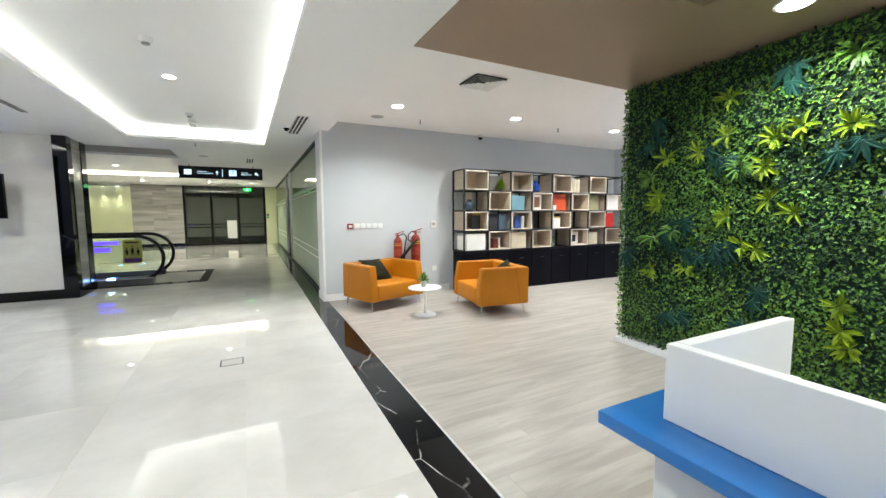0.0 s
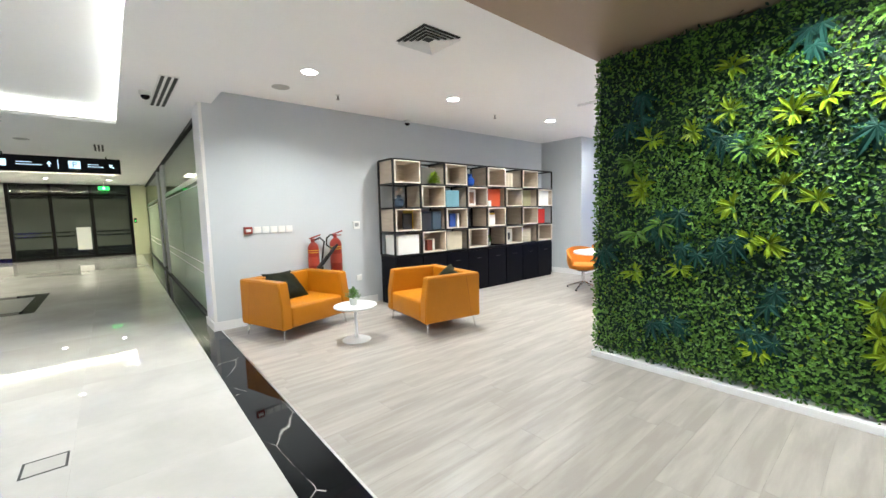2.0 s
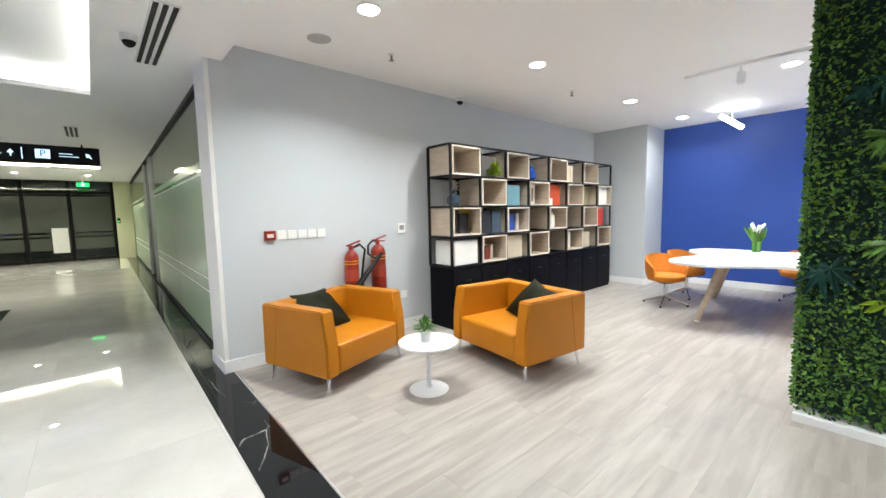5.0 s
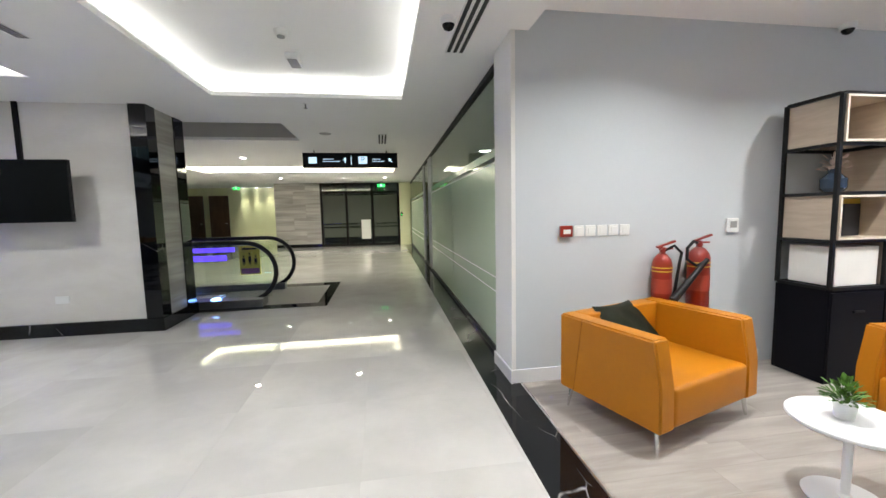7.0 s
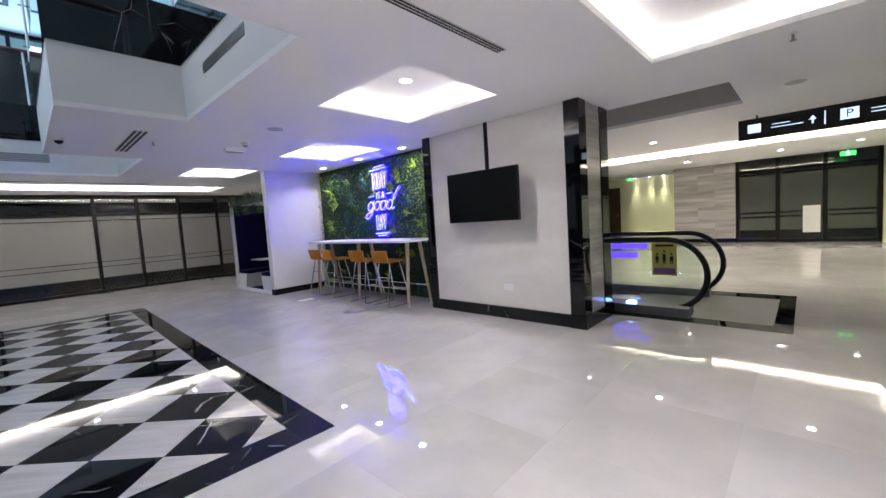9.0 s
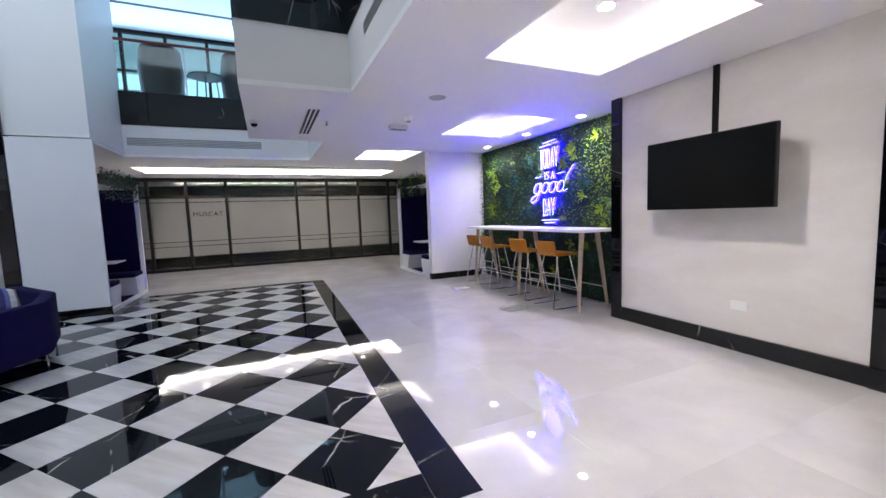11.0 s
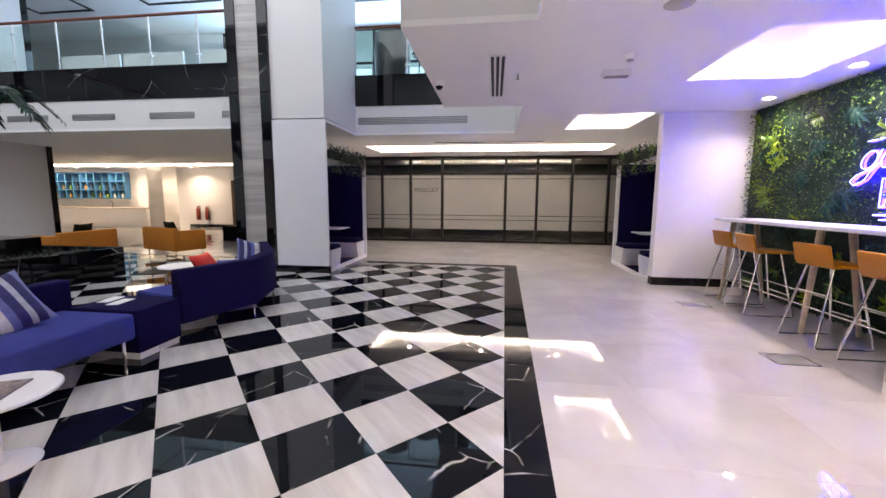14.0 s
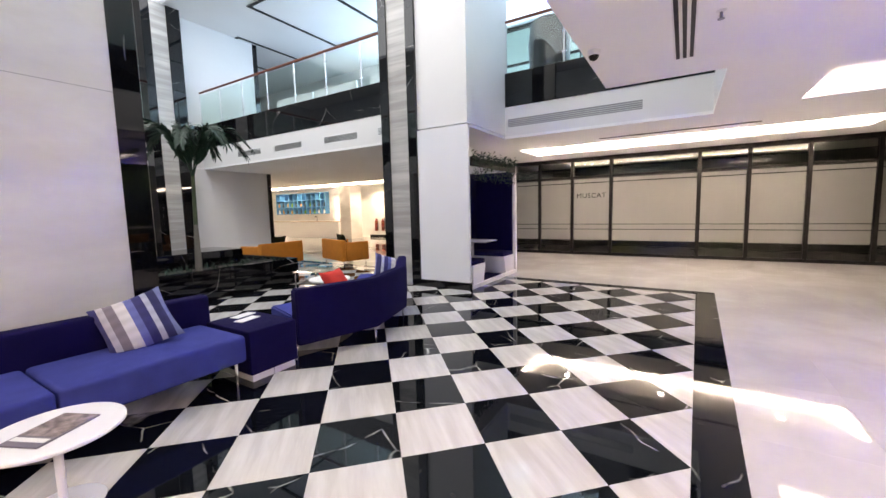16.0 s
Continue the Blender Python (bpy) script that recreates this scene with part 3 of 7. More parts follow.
structure("upper_floor", grid_slab((-19.6, -1.5, -12.0, 8.0), VOID + [(-11.0, -9.95, -0.9, 0.5)], UPPER - 0.12, UPPER - 0.01), "floor_marble", "upper floor slab", "floor")
structure("upper_ceiling", grid_slab((-19.6, -1.5, -12.0, 8.0), [(-9.0, -3.5, -6.6, 4.2)], 6.9, 7.0), "ceiling", "white upper ceiling", "ceiling")
bm = bmesh.new()
for x0, x1, y0, y1 in ((-13.5, -10.3, -4.8, -2.5), (-13.6, -11.2, -8.6, -6.7), (-14.0, -11.5, 1.0, 4.5)):
    for r in ((x0, x1, y0, y0 + 0.09), (x0, x1, y1 - 0.09, y1), (x0, x0 + 0.09, y0 + 0.09, y1 - 0.09), (x1 - 0.09, x1, y0 + 0.09, y1 - 0.09)):
        box(bm, *r, 6.885, 6.899)
structure("ceiling_trim", bm, "black_metal", "black linear slots framing ceiling panels", "trim")
# upper outer wall with windows to daylight
XU = -15.6
win = structure("window_1", boxes((XU - 0.07, XU + 0.07, -4.1, -4.0, UPPER, 6.9)), "dark_frame", "tall dark-framed curtain wall of the upper floor, daylight behind", "window")
bm = boxes((XU - 0.06, XU + 0.06, -4.0, 8.0, UPPER, UPPER + 0.25), (XU - 0.06, XU + 0.06, -4.0, 8.0, 6.80, 6.9))
part("window_frame", bm, "dark_frame", win)
for i in range(12):
    part("mullion", boxes((XU - 0.05, XU + 0.05, -4.0 + i * 1.05, -3.92 + i * 1.05, UPPER + 0.25, 6.80)), "dark_frame", win)
for z in (4.95, 5.75):
    part("transom", boxes((XU - 0.04, XU + 0.04, -4.0, 8.0, z, z + 0.06)), "dark_frame", win)
pn = part("pane", boxes((XU - 0.006, XU + 0.006, -4.0, 8.0, UPPER + 0.25, 6.80)), "glass", win)
pn.visible_shadow = False
lv = thing("sun_louvre", pose(-17.6, 2.0, UPPER), "white horizontal louvres outside the upper windows", "louvre")
for k in range(7):
    part("blade", rounded(-0.05, 0.05, -6.0, 6.0, 0.10 + 0.13 * k, 0.145 + 0.13 * k, 0.004), "white_plastic", lv)
for y in (-4.5, -1.5, 1.5, 4.5):
    part("upright", rod((0.07, y, -0.5), (0.07, y, 1.1), 0.03), "alu", lv, smooth=True)
st_ = thing("steel_stair", pose(-18.6, 0, UPPER), "white steel outdoor stair with slanted stringers", "stair")
for y0, dz in ((6.2, 0.0), (6.9, 0.0)):
    part("stringer", prism([(-0.06, 0), (0.06, 0), (0.06, 0.42), (-0.06, 0.42)], 0.0, 3.9), "white_plastic", st_).matrix_basis = pose(0, y0 - 3.6, dz - 0.2, -42)
part("landing", boxes((-0.6, 0.6, -5.5, 2.4, 1.55, 1.95)), "white_plastic", st_)
for y in (-3.2, 0.4, 4.2):
    part("post", rod((0.3, y, -0.8), (0.3, y, 3.2), 0.06), "alu", st_, smooth=True)
structure("backdrop", boxes((-24.1, -24.0, -14.0, 18.0, 0.0, 14.0)), "daylight", "pale daylight sky beyond the upper windows", "backdrop")
structure("wall_upper_south", boxes((-11.78, -9.43, -7.12, -6.89, UPPER, 6.9)), "white_wall", "plain white upper floor wall", "wall")
structure("wall_upper_south_edge", boxes((-11.93, -11.78, -7.13, -6.88, UPPER, 6.9)), "black_stone", "black stone edge of the upper wall", "trim")
structure("wall_upper_west", boxes((XU - 0.1, XU + 0.1, -12.0, -4.0, UPPER, 6.9)), "white_wall", "plain white upper floor wall", "wall")
structure("wall_upper_north", boxes((-19.6, -1.5, 8.0, 8.2, UPPER - 0.12, 9.5)), "white_wall", "plain white upper floor wall", "wall")
structure("wall_upper_east", boxes((-1.5, -1.3, -12.0, 8.2, UPPER - 0.12, 9.5)), "white_wall", "plain white upper floor wall", "wall")
structure("wall_upper_far", boxes((-19.6, -1.3, -12.2, -12.0, UPPER - 0.12, 9.5)), "white_wall", "plain white upper floor wall", "wall")

# walls of the ground floor
structure("wall_grey", boxes((1.115, 8.6, 6.365, 6.80, 0, LOUNGE)), "grey_wall", "light grey painted lounge wall", "wall")
structure("wall_grey_end", boxes((1.08, 1.114, 6.364, 6.80, 0, CEIL)), "white_wall", "white painted end trim of the lounge wall", "trim")
structure("wall_pier", boxes((7.75, 8.8, 5.37, 6.364, 0, LOUNGE)), "grey_wall", "light grey painted wall pier", "wall")
structure("wall_blue", boxes((8.55, 8.8, -3.2, 5.369, 0, LOUNGE)), "blue_wall", "bright cobalt blue painted feature wall", "wall")
structure("wall_lounge_south", boxes((1.2, 8.8, -3.4, -3.2, 0, LOUNGE)), "white_wall", "plain white wall behind the reception", "wall")
structure("wall_south", boxes((-3.0, 1.2, -3.4, -3.2, 0, CEIL)), "white_wall", "plain white wall", "wall")
structure("wall_southwest", boxes((-3.2, -3.0, -18.0, -3.2, 0, CEIL)), "white_wall", "plain white wall", "wall")
structure("baseboard", boxes((1.066, 1.079, 6.34, 6.82, 0, 0.11), (1.08, 3.37, 6.35, 6.363, 0, 0.11), (7.40, 7.749, 6.35, 6.363, 0, 0.11), (7.735, 7.748, 5.355, 6.35, 0, 0.11), (7.75, 8.55, 5.355, 5.368, 0, 0.11), (8.536, 8.549, -3.2, 5.355, 0, 0.11)), "white_lac", "white painted skirting board", "baseboard")
structure("wall_far_west", boxes((-19.6, -19.4, -18.0, -1.0, 0, CEIL + 0.2)), "white_wall", "warm white painted far wall", "wall")
structure("wall_far_south", boxes((-19.6, -3.0, -18.2, -18.0, 0, CEIL + 0.2)), "white_wall", "plain white wall", "wall")
structure("wall_alcove", boxes((-12.0, -8.6, -7.1, -6.9, 0, CEIL)), "white_wall", "plain white wall beneath the balcony", "wall")
structure("wall_alcove_edge", boxes((-12.14, -12.0, -7.12, -6.88, 0, CEIL)), "black_stone", "black stone wall edge", "trim")

# TV wall pier and bar recess
tvw = structure("wall_tv", boxes((-5.05, -2.80, 8.69, 9.6, 0.16, CEIL)), "wall_marble", "pale cream marble wall carrying the television", "wall")
structure("wall_tv_side", boxes((-2.76, -2.63, 8.86, 9.30, 0.16, CEIL)), "streak_marble", "grey streaked marble side of the pier", "wall")
structure("wall_tv_trim", boxes((-5.19, -5.05, 8.66, 9.6, 0.0, CEIL), (-2.80, -2.615, 8.66, 8.86, 0.16, CEIL), (-2.76, -2.615, 9.30, 9.55, 0.16, CEIL), (-2.80, -2.60, 8.645, 9.57, 0, 0.16), (-5.05, -2.80, 8.66, 9.6, 0, 0.16)), "black_stone", "polished black stone corner trim and plinth", "trim")
structure("wall_bar", boxes((-9.27, -5.19, 9.2, 9.6, 0, CEIL)), "dimness_black", "wall behind the bar greenery", "wall")
structure("wall_box", boxes((-9.40, -9.27, 7.86, 9.6, 0, CEIL)), "white_wall", "white painted wall beside the bar", "wall")
structure("baseboard_box", boxes((-9.27, -9.255, 7.86, 9.08, 0, 0.13), (-9.40, -9.255, 7.845, 7.86, 0, 0.13)), "black_stone", "black stone skirting", "baseboard")

# tall pillar beside the seating booth
structure("pillar_west", boxes((-9.92, -9.36, 0.68, 1.10, 0.0, 7.0)), "streak_marble", "grey streaked marble pillar face", "pillar")
structure("pillar_west_trim", boxes((-9.95, -9.335, 0.50, 0.68, 0, 7.0), (-9.95, -9.335, 1.10, 1.28, 0, 7.0)), "black_stone", "polished black stone pillar edges", "pillar")
structure("wall_over_booth", boxes((-11.11, -9.385, 1.28, 2.262, 2.785, 7.0)), "white_wall", "white wall above the booth", "wall")
# marble column behind the sofa
colm = structure("column_south", boxes((-5.05, -3.75, 0.25, 1.2, 0.12, 6.9)), "wall_marble", "pale cream marble column", "pillar")
structure("column_south_trim", boxes((-5.25, -5.05, 0.25, 1.205, 0, 6.9), (-5.05, -3.6, 0.24, 1.212, 0, 0.12), (-3.75, -3.6, 0.25, 1.205, 0.12, 6.9)), "black_stone", "polished black stone column edge and plinth", "pillar")
structure("column_joint", boxes((-5.049, -3.751, 1.2, 1.2012, 2.42, 2.428)), "grout", "horizontal stone joint", "trim")
structure("column_far", boxes((-9.09, -8.70, -6.85, -6.5, 0, 6.9)), "streak_marble", "pale marble far column", "pillar")
structure("column_far_trim", boxes((-9.42, -9.09, -6.85, -6.48, 0, 6.9), (-8.70, -8.50, -6.85, -6.48, 0, 6.9)), "black_stone", "black stone far column edge", "pillar")

# west glazing of the meeting rooms
XG = -15.2
gz = structure("window_2", boxes((XG - 0.06, XG + 0.06, -1.0, 12.0, 2.62, CEIL), (XG - 0.06, XG + 0.06, -1.0, 12.0, 0, 0.08), (XG - 0.05, XG + 0.05, -1.0, 12.0, 2.15, 2.21)), "dark_frame", "dark-framed office glazing with frosted film", "window")
MULL = (-0.4, 0.65, 1.62, 2.57, 3.60, 5.61, 6.58, 7.63, 8.7, 9.75, 10.8)
for y in MULL:
    part("mullion", boxes((XG - 0.055, XG + 0.055, y - 0.04, y + 0.04, 0.08, 2.62)), "dark_frame", gz)
for a, b in zip(MULL, MULL[1:]):
    g = part("pane", boxes((XG - 0.006, XG + 0.006, a + 0.04, b - 0.04, 0.08, 2.62)), "glass_dark", gz)
    g.visible_shadow = False
    for z0, z1 in ((0.42, 0.715), (0.735, 0.855), (0.875, 2.01), (2.035, 2.13)):
        part("frosted_film", boxes((XG + 0.0075, XG + 0.0095, a + 0.045, b - 0.045, z0, z1)), "frost", gz)
lettering("room_name", "MUSCAT", 0.19, "dark_frame", gz, pose(XG + 0.012, 3.08, 1.66, 0, 0, 90), sx=1.0, space=1.1)
structure("wall_meeting_rooms", boxes((-18.4, -18.2, -1.0, 12.0, 0, CEIL), (-18.2, XG - 0.1, -1.0, -0.9, 0, CEIL), (-18.2, XG - 0.1, 11.9, 12.0, 0, CEIL)), "dimness_black", "meeting room walls behind the glazing, near-black standing in for dimness", "wall")
structure("wall_west_return", boxes((-19.4, XG + 0.06, -1.12, -1.005, 0, CEIL)), "white_wall", "plain white wall", "wall")
structure("wall_north_west", boxes((XG, -9.4, 12.0, 12.2, 0, CEIL), (-9.6, -9.4, 9.6, 12.2, 0, CEIL)), "white_wall", "plain white wall", "wall")

# green-tinted glass wall of the corridor
gw = structure("window_3", boxes((1.14, 1.20, 6.81, 20.9, 2.68, CEIL), (1.14, 1.20, 6.81, 20.9, 0, 0.05)), "black_metal", "floor-to-ceiling office glass wall with frosted bands", "window")
for a, b in ((6.81, 9.6), (9.61, 12.6), (14.4, 17.6), (17.61, 20.9)):
    g = part("pane", boxes((1.165, 1.175, a, b, 0.05, 2.68)), "glass_green", gw)
    g.visible_shadow = False
    for z0, z1 in ((0.06, 1.86), (1.90, 1.98)):
        part("frosted_film", boxes((1.161, 1.163, a + 0.004, b - 0.004, z0, z1)), "frost_green", gw)
    for z in (0.60, 0.74, 1.84):
        part("film_line", boxes((1.157, 1.160, a + 0.004, b - 0.004, z, z + 0.012)), "white_lac", gw)
for y in (12.62, 13.0, 14.36):
    part("frame_post", boxes((1.13, 1.20, y, y + 0.035, 0.051, 2.679)), "alu", gw)
g = part("door_pane", boxes((1.165, 1.175, 13.04, 14.355, 0.05, 2.68)), "glass_dark", gw)
g.visible_shadow = False
part("door_handle", rod((1.10, 13.2, 0.75), (1.10, 13.2, 1.35), 0.014), "chrome", gw, smooth=True)
gw.matrix_basis = TURN_GLASS
structure("wall_office", boxes((4.4, 4.5, 6.8, 21.0, 0, CEIL), (1.2, 4.4, 20.9, 21.0, 0, CEIL)), "cream_wall", "office wall behind the glass", "wall")
structure("ceiling_office", boxes((1.2, 4.5, 6.8, 21.0, CEIL + 0.001, CEIL + 0.05)), "ceiling", "white office ceiling", "ceiling")
structure("floor_office", boxes((1.2, 4.5, 6.81, 21.0, -0.1, -0.001)), "vent_dark", "dark office carpet", "floor")

for y in (8.2, 10.4, 12.0, 15.5):
    t_ = thing("office_light", pose(2.6, y, CEIL), "slim lit rectangular office ceiling light", "ceiling light", "office ceiling lights")
    part("frame", rounded(-0.32, 0.32, -0.09, 0.09, -0.012, 0.0, 0.003), "white_plastic", t_)
    part("diffuser", boxes((-0.30, 0.30, -0.07, 0.07, -0.0145, -0.0125)), "lamp", t_, "glowing white diffuser")
# end of the corridor
YE = 20.9
we = structure("wall_end_marble", boxes((-4.3, -2.45, YE + 0.012, YE + 0.3, 0.14, 2.95)), "grout", "grey horizontally streaked marble end wall", "wall")
for r_ in range(5):
    cuts = (-4.3, -3.55, -2.45) if r_ % 2 else (-4.3, -3.05, -2.45)
    for xa, xb in zip(cuts, cuts[1:]):
        part("stone_panel", boxes((xa + 0.002, xb - 0.002, YE, YE + 0.0115, 0.14 + r_ * 0.562 + 0.002, 0.14 + (r_ + 1) * 0.562 - 0.002)), "streak_marble", we)
structure("wall_end_plinth", boxes((-4.3, -2.45, YE - 0.01, YE + 0.3, 0, 0.14)), "black_stone", "black stone plinth", "baseboard")
structure("wall_end_cream", boxes((0.93, 1.40, YE - 0.2, YE + 0.3, 0, 2.95)), "cream_wall", "cream painted wall strip beside the doors", "wall")
ed = structure("door_1", boxes((-2.45, 0.93, YE + 0.02, YE + 0.12, 2.85, 2.97), (-2.45, 0.93, YE + 0.02, YE + 0.12, 2.30, 2.38), (-2.45, 0.93, YE + 0.02, YE + 0.12, 0, 0.1)), "dark_frame", "dark-framed glass doors with frosted film", "door")
for x in (-2.45, -1.40, -0.30, 0.83):
    part("frame_post", boxes((x, x + 0.1, YE, YE + 0.13, 0.0, 2.97)), "dark_frame", ed)
for a, b in ((-2.35, -1.40), (-1.30, -0.30), (-0.20, 0.83)):
    g = part("pane", boxes((a, b, YE + 0.06, YE + 0.07, 0.1, 2.85)), "glass_dark", ed)
    g.visible_shadow = False
    for z0, z1 in ((0.40, 0.80), (0.86, 0.94), (1.0, 2.2)):
        part("frosted_film", boxes((a + 0.01, b - 0.01, YE + 0.052, YE + 0.055, z0, z1)), "smoked_film", ed)
structure("wall_end_room", boxes((-4.3, 1.2, YE + 2.0, YE + 2.1, 0, 2.97)), "dimness_black", "room wall behind the end doors, near-black standing in for dimness", "wall")
structure("ceiling_end", boxes((-14.0, 1.2, YE, 30.0, 2.97, 3.02)), "ceiling", "white ceiling of the far hall", "ceiling")
structure("wall_far_hall", boxes((-14.0, -4.3, 27.0, 27.2, 0, 2.97)), "cream_wall", "yellow-cream wall washed by downlights", "wall")
structure("wall_far_hall_side", boxes((-14.2, -14.0, 9.6, 27.2, 0, 3.0)), "cream_wall", "yellow-cream far side wall", "wall")
structure("wall_behind_bar", boxes((-14.0, -5.19, 9.6, 9.7, 0, CEIL)), "white_wall", "plain white wall", "wall")
for x in (-10.05, -8.75):
    dr = structure("door_2", boxes((x - 0.5, x + 0.5, 26.93, 26.99, 0, 2.55)), "door_wood", "dark brown far door", "door")
    part("door_handle", boxes((x + 0.3, x + 0.42, 26.88, 26.93, 1.0, 1.03)), "chrome", dr)
for x in (-7.4, -6.7, -6.05, -5.4):
    downlight(x, 26.82, 2.97, 5, spread=45, color=(1.0, 0.97, 0.72))
# kitchen door
d3 = structure("door_3", boxes((-19.39, -19.33, -6.75, -5.62, 0, 2.18)), "door_wood", "dark brown timber door with a small white plate", "door")
part("name_plate", boxes((-19.33, -19.32, -6.3, -6.05, 1.6, 1.68)), "white_plastic", d3)
part("door_handle", boxes((-19.33, -19.25, -5.8, -5.72, 1.0, 1.03)), "chrome", d3)

# ---- floors ----
floor_sub = structure("floor", grid_slab((-20.0, 1.10, -18.2, 30.0), [(-12.0, -2.5, 9.75, 11.35)], -0.3, -0.003), "grout", "polished cream marble floor", "floor")
structure("floor_wood", boxes((1.10, 8.8, -3.4, 6.8, -0.3, -0.003)), "wood_gap", "pale oak plank floor", "floor")
structure("floor_edge_trim", boxes((1.066, 1.080, -3.2, 6.34, -0.003, 0.004)), "alu", "aluminium edge trim between floors", "trim").matrix_basis = TURN_STRIP


# ---- ceiling lights ----
# last two are out of view behind the plant wall, added to brighten
for x, y in ((1.91, 5.10), (3.80, 4.95), (5.98, 4.93), (6.9, 2.4), (4.9, 0.4), (6.9, 0.2)):
    downlight(x, y, LOUNGE, 30, r=0.075)
# last two lie behind the start of the walk, added out of view
for x, y in ((3.13, 1.22), (3.13, -0.6), (1.7, -0.9)):
    downlight(x, y, CEIL, 24, r=0.09)
downlight(-0.70, 5.28, CEIL + 0.21)
# assumed second lamp of the long cove, out of view
downlight(-0.70, 1.6, CEIL + 0.21)
downlight(-3.84, 7.13, CEIL + 0.21, 16)
downlight(7.67, 4.80, LOUNGE, 10, r=0.075)
for x in (-5.9, -7.2, -8.5):
    downlight(x, 8.85, CEIL, 9)
# more lamps than are known here, the rest added to brighten the far corridor
for x, y in ((-0.6, 13.4), (-3.0, 13.2), (-5.9, 13.2), (-6.6, 15.2), (-1.2, 18.4), (-3.4, 18.4), (0.3, 18.4)):
    downlight(x, y, CEIL, 26, color=(1.0, 0.93, 0.78))
downlight(5.9, 3.24, LOUNGE, r=0.075)
# out of view, guessed from floor glints; added to brighten before the glazing
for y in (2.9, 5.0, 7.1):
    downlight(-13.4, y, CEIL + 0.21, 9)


# ---- foliage ----
def leaf_faces(kind):
    """A small leaf in its own frame: base at the origin, growing along +x, face up +z."""
    if kind == "oval":
        v = [(0, 0, 0), (0.35, 0.24, 0.05), (0.75, 0.22, 0.05), (1, 0, -0.04), (0.75, -0.22, 0.05), (0.35, -0.24, 0.05), (0.5, 0, -0.03)]
        f = [(0, 6, 1), (1, 6, 2), (2, 6, 3), (3, 6, 4), (4, 6, 5), (5, 6, 0)]
    elif kind == "blade":
        v = [(0, 0.02, 0), (0.4, 0.062, 0.16), (0.8, 0.045, 0.14), (1, 0, -0.02), (0.8, -0.045, 0.14), (0.4, -0.062, 0.16), (0, -0.02, 0)]
        f = [(0, 1, 5, 6), (1, 2, 4, 5), (2, 3, 4)]
    elif kind == "strap":
        v = [(0, 0.03, 0), (0.3, 0.085, 0.10), (0.65, 0.105, 0.13), (0.88, 0.06, 0.08), (1, 0, 0.0), (0.88, -0.06, 0.08), (0.65, -0.105, 0.13), (0.3, -0.085, 0.10), (0, -0.03, 0), (0.5, 0, 0.07)]
        f = [(0, 1, 9), (1, 2, 9), (2, 3, 9), (3, 4, 9), (4, 5, 9), (5, 6, 9), (6, 7, 9), (7, 8, 9), (8, 0, 9)]
    else:
        v, f = [(0, 0, 0)], []
        for a in (-135, -88, -44, 0, 44, 88, 135):
            r = 0.62 + 0.48 * math.cos(radians(a * 0.6))
            for da, k in ((-21, 0.34), (-9, 0.66), (0, 1.0), (9, 0.66), (21, 0.34)):
                t = radians(a + da)
                v.append((r * k * math.cos(t) + 0.3, r * k * math.sin(t) * 0.80, -0.52 * (r * k) ** 2))
        v.append((0.3, 0, 0.05))
        c = len(v) - 1
        for i in range(1, c - 1):
            f.append((c, i, i + 1))
    return np.array(v, float), f


def scatter(name, kind, places, mat, parent, label=""):
    """Many leaves in one mesh: places are (matrix 3x3 * size, origin)."""
    v0, f0 = leaf_faces(kind)
    vs, fs = [], []
    for k, (r, o) in enumerate(places):
        vs.append(v0 @ r.T + o)
        fs += [tuple(i + k * len(v0) for i in f) for f in f0]
    me = bpy.data.meshes.new(name)
    me.from_pydata(np.concatenate(vs).tolist(), [], fs)
    me.materials.append(M[mat])
    ob = new(name, me)
    ob.parent = parent
    if label:
        tagged(ob, label=label)
    return ob


def frame_of(direction, normal):
    x = np.array(direction, float)
    x /= np.linalg.norm(x)
    z = np.array(normal, float)
    z -= x * z.dot(x)
    z /= max(np.linalg.norm(z), 1e-6)
    return np.stack([x, np.cross(z, x), z], axis=1)


def leaf_on_wall(rng, u, z, out, size, nrm, side, lift=0.9):
    """A leaf at u along the wall and height z, hanging out of it."""
    a = rng.uniform(-math.pi, math.pi)
    d = side * math.cos(a) + np.array([0, 0, 1.0]) * math.sin(a) + nrm * rng.uniform(0.1, lift)
    n = nrm + np.array([rng.uniform(-.5, .5), rng.uniform(-.5, .5), rng.uniform(-.1, .9)])
    return frame_of(d, n) * size, side * u + np.array([0, 0, z]) + nrm * out


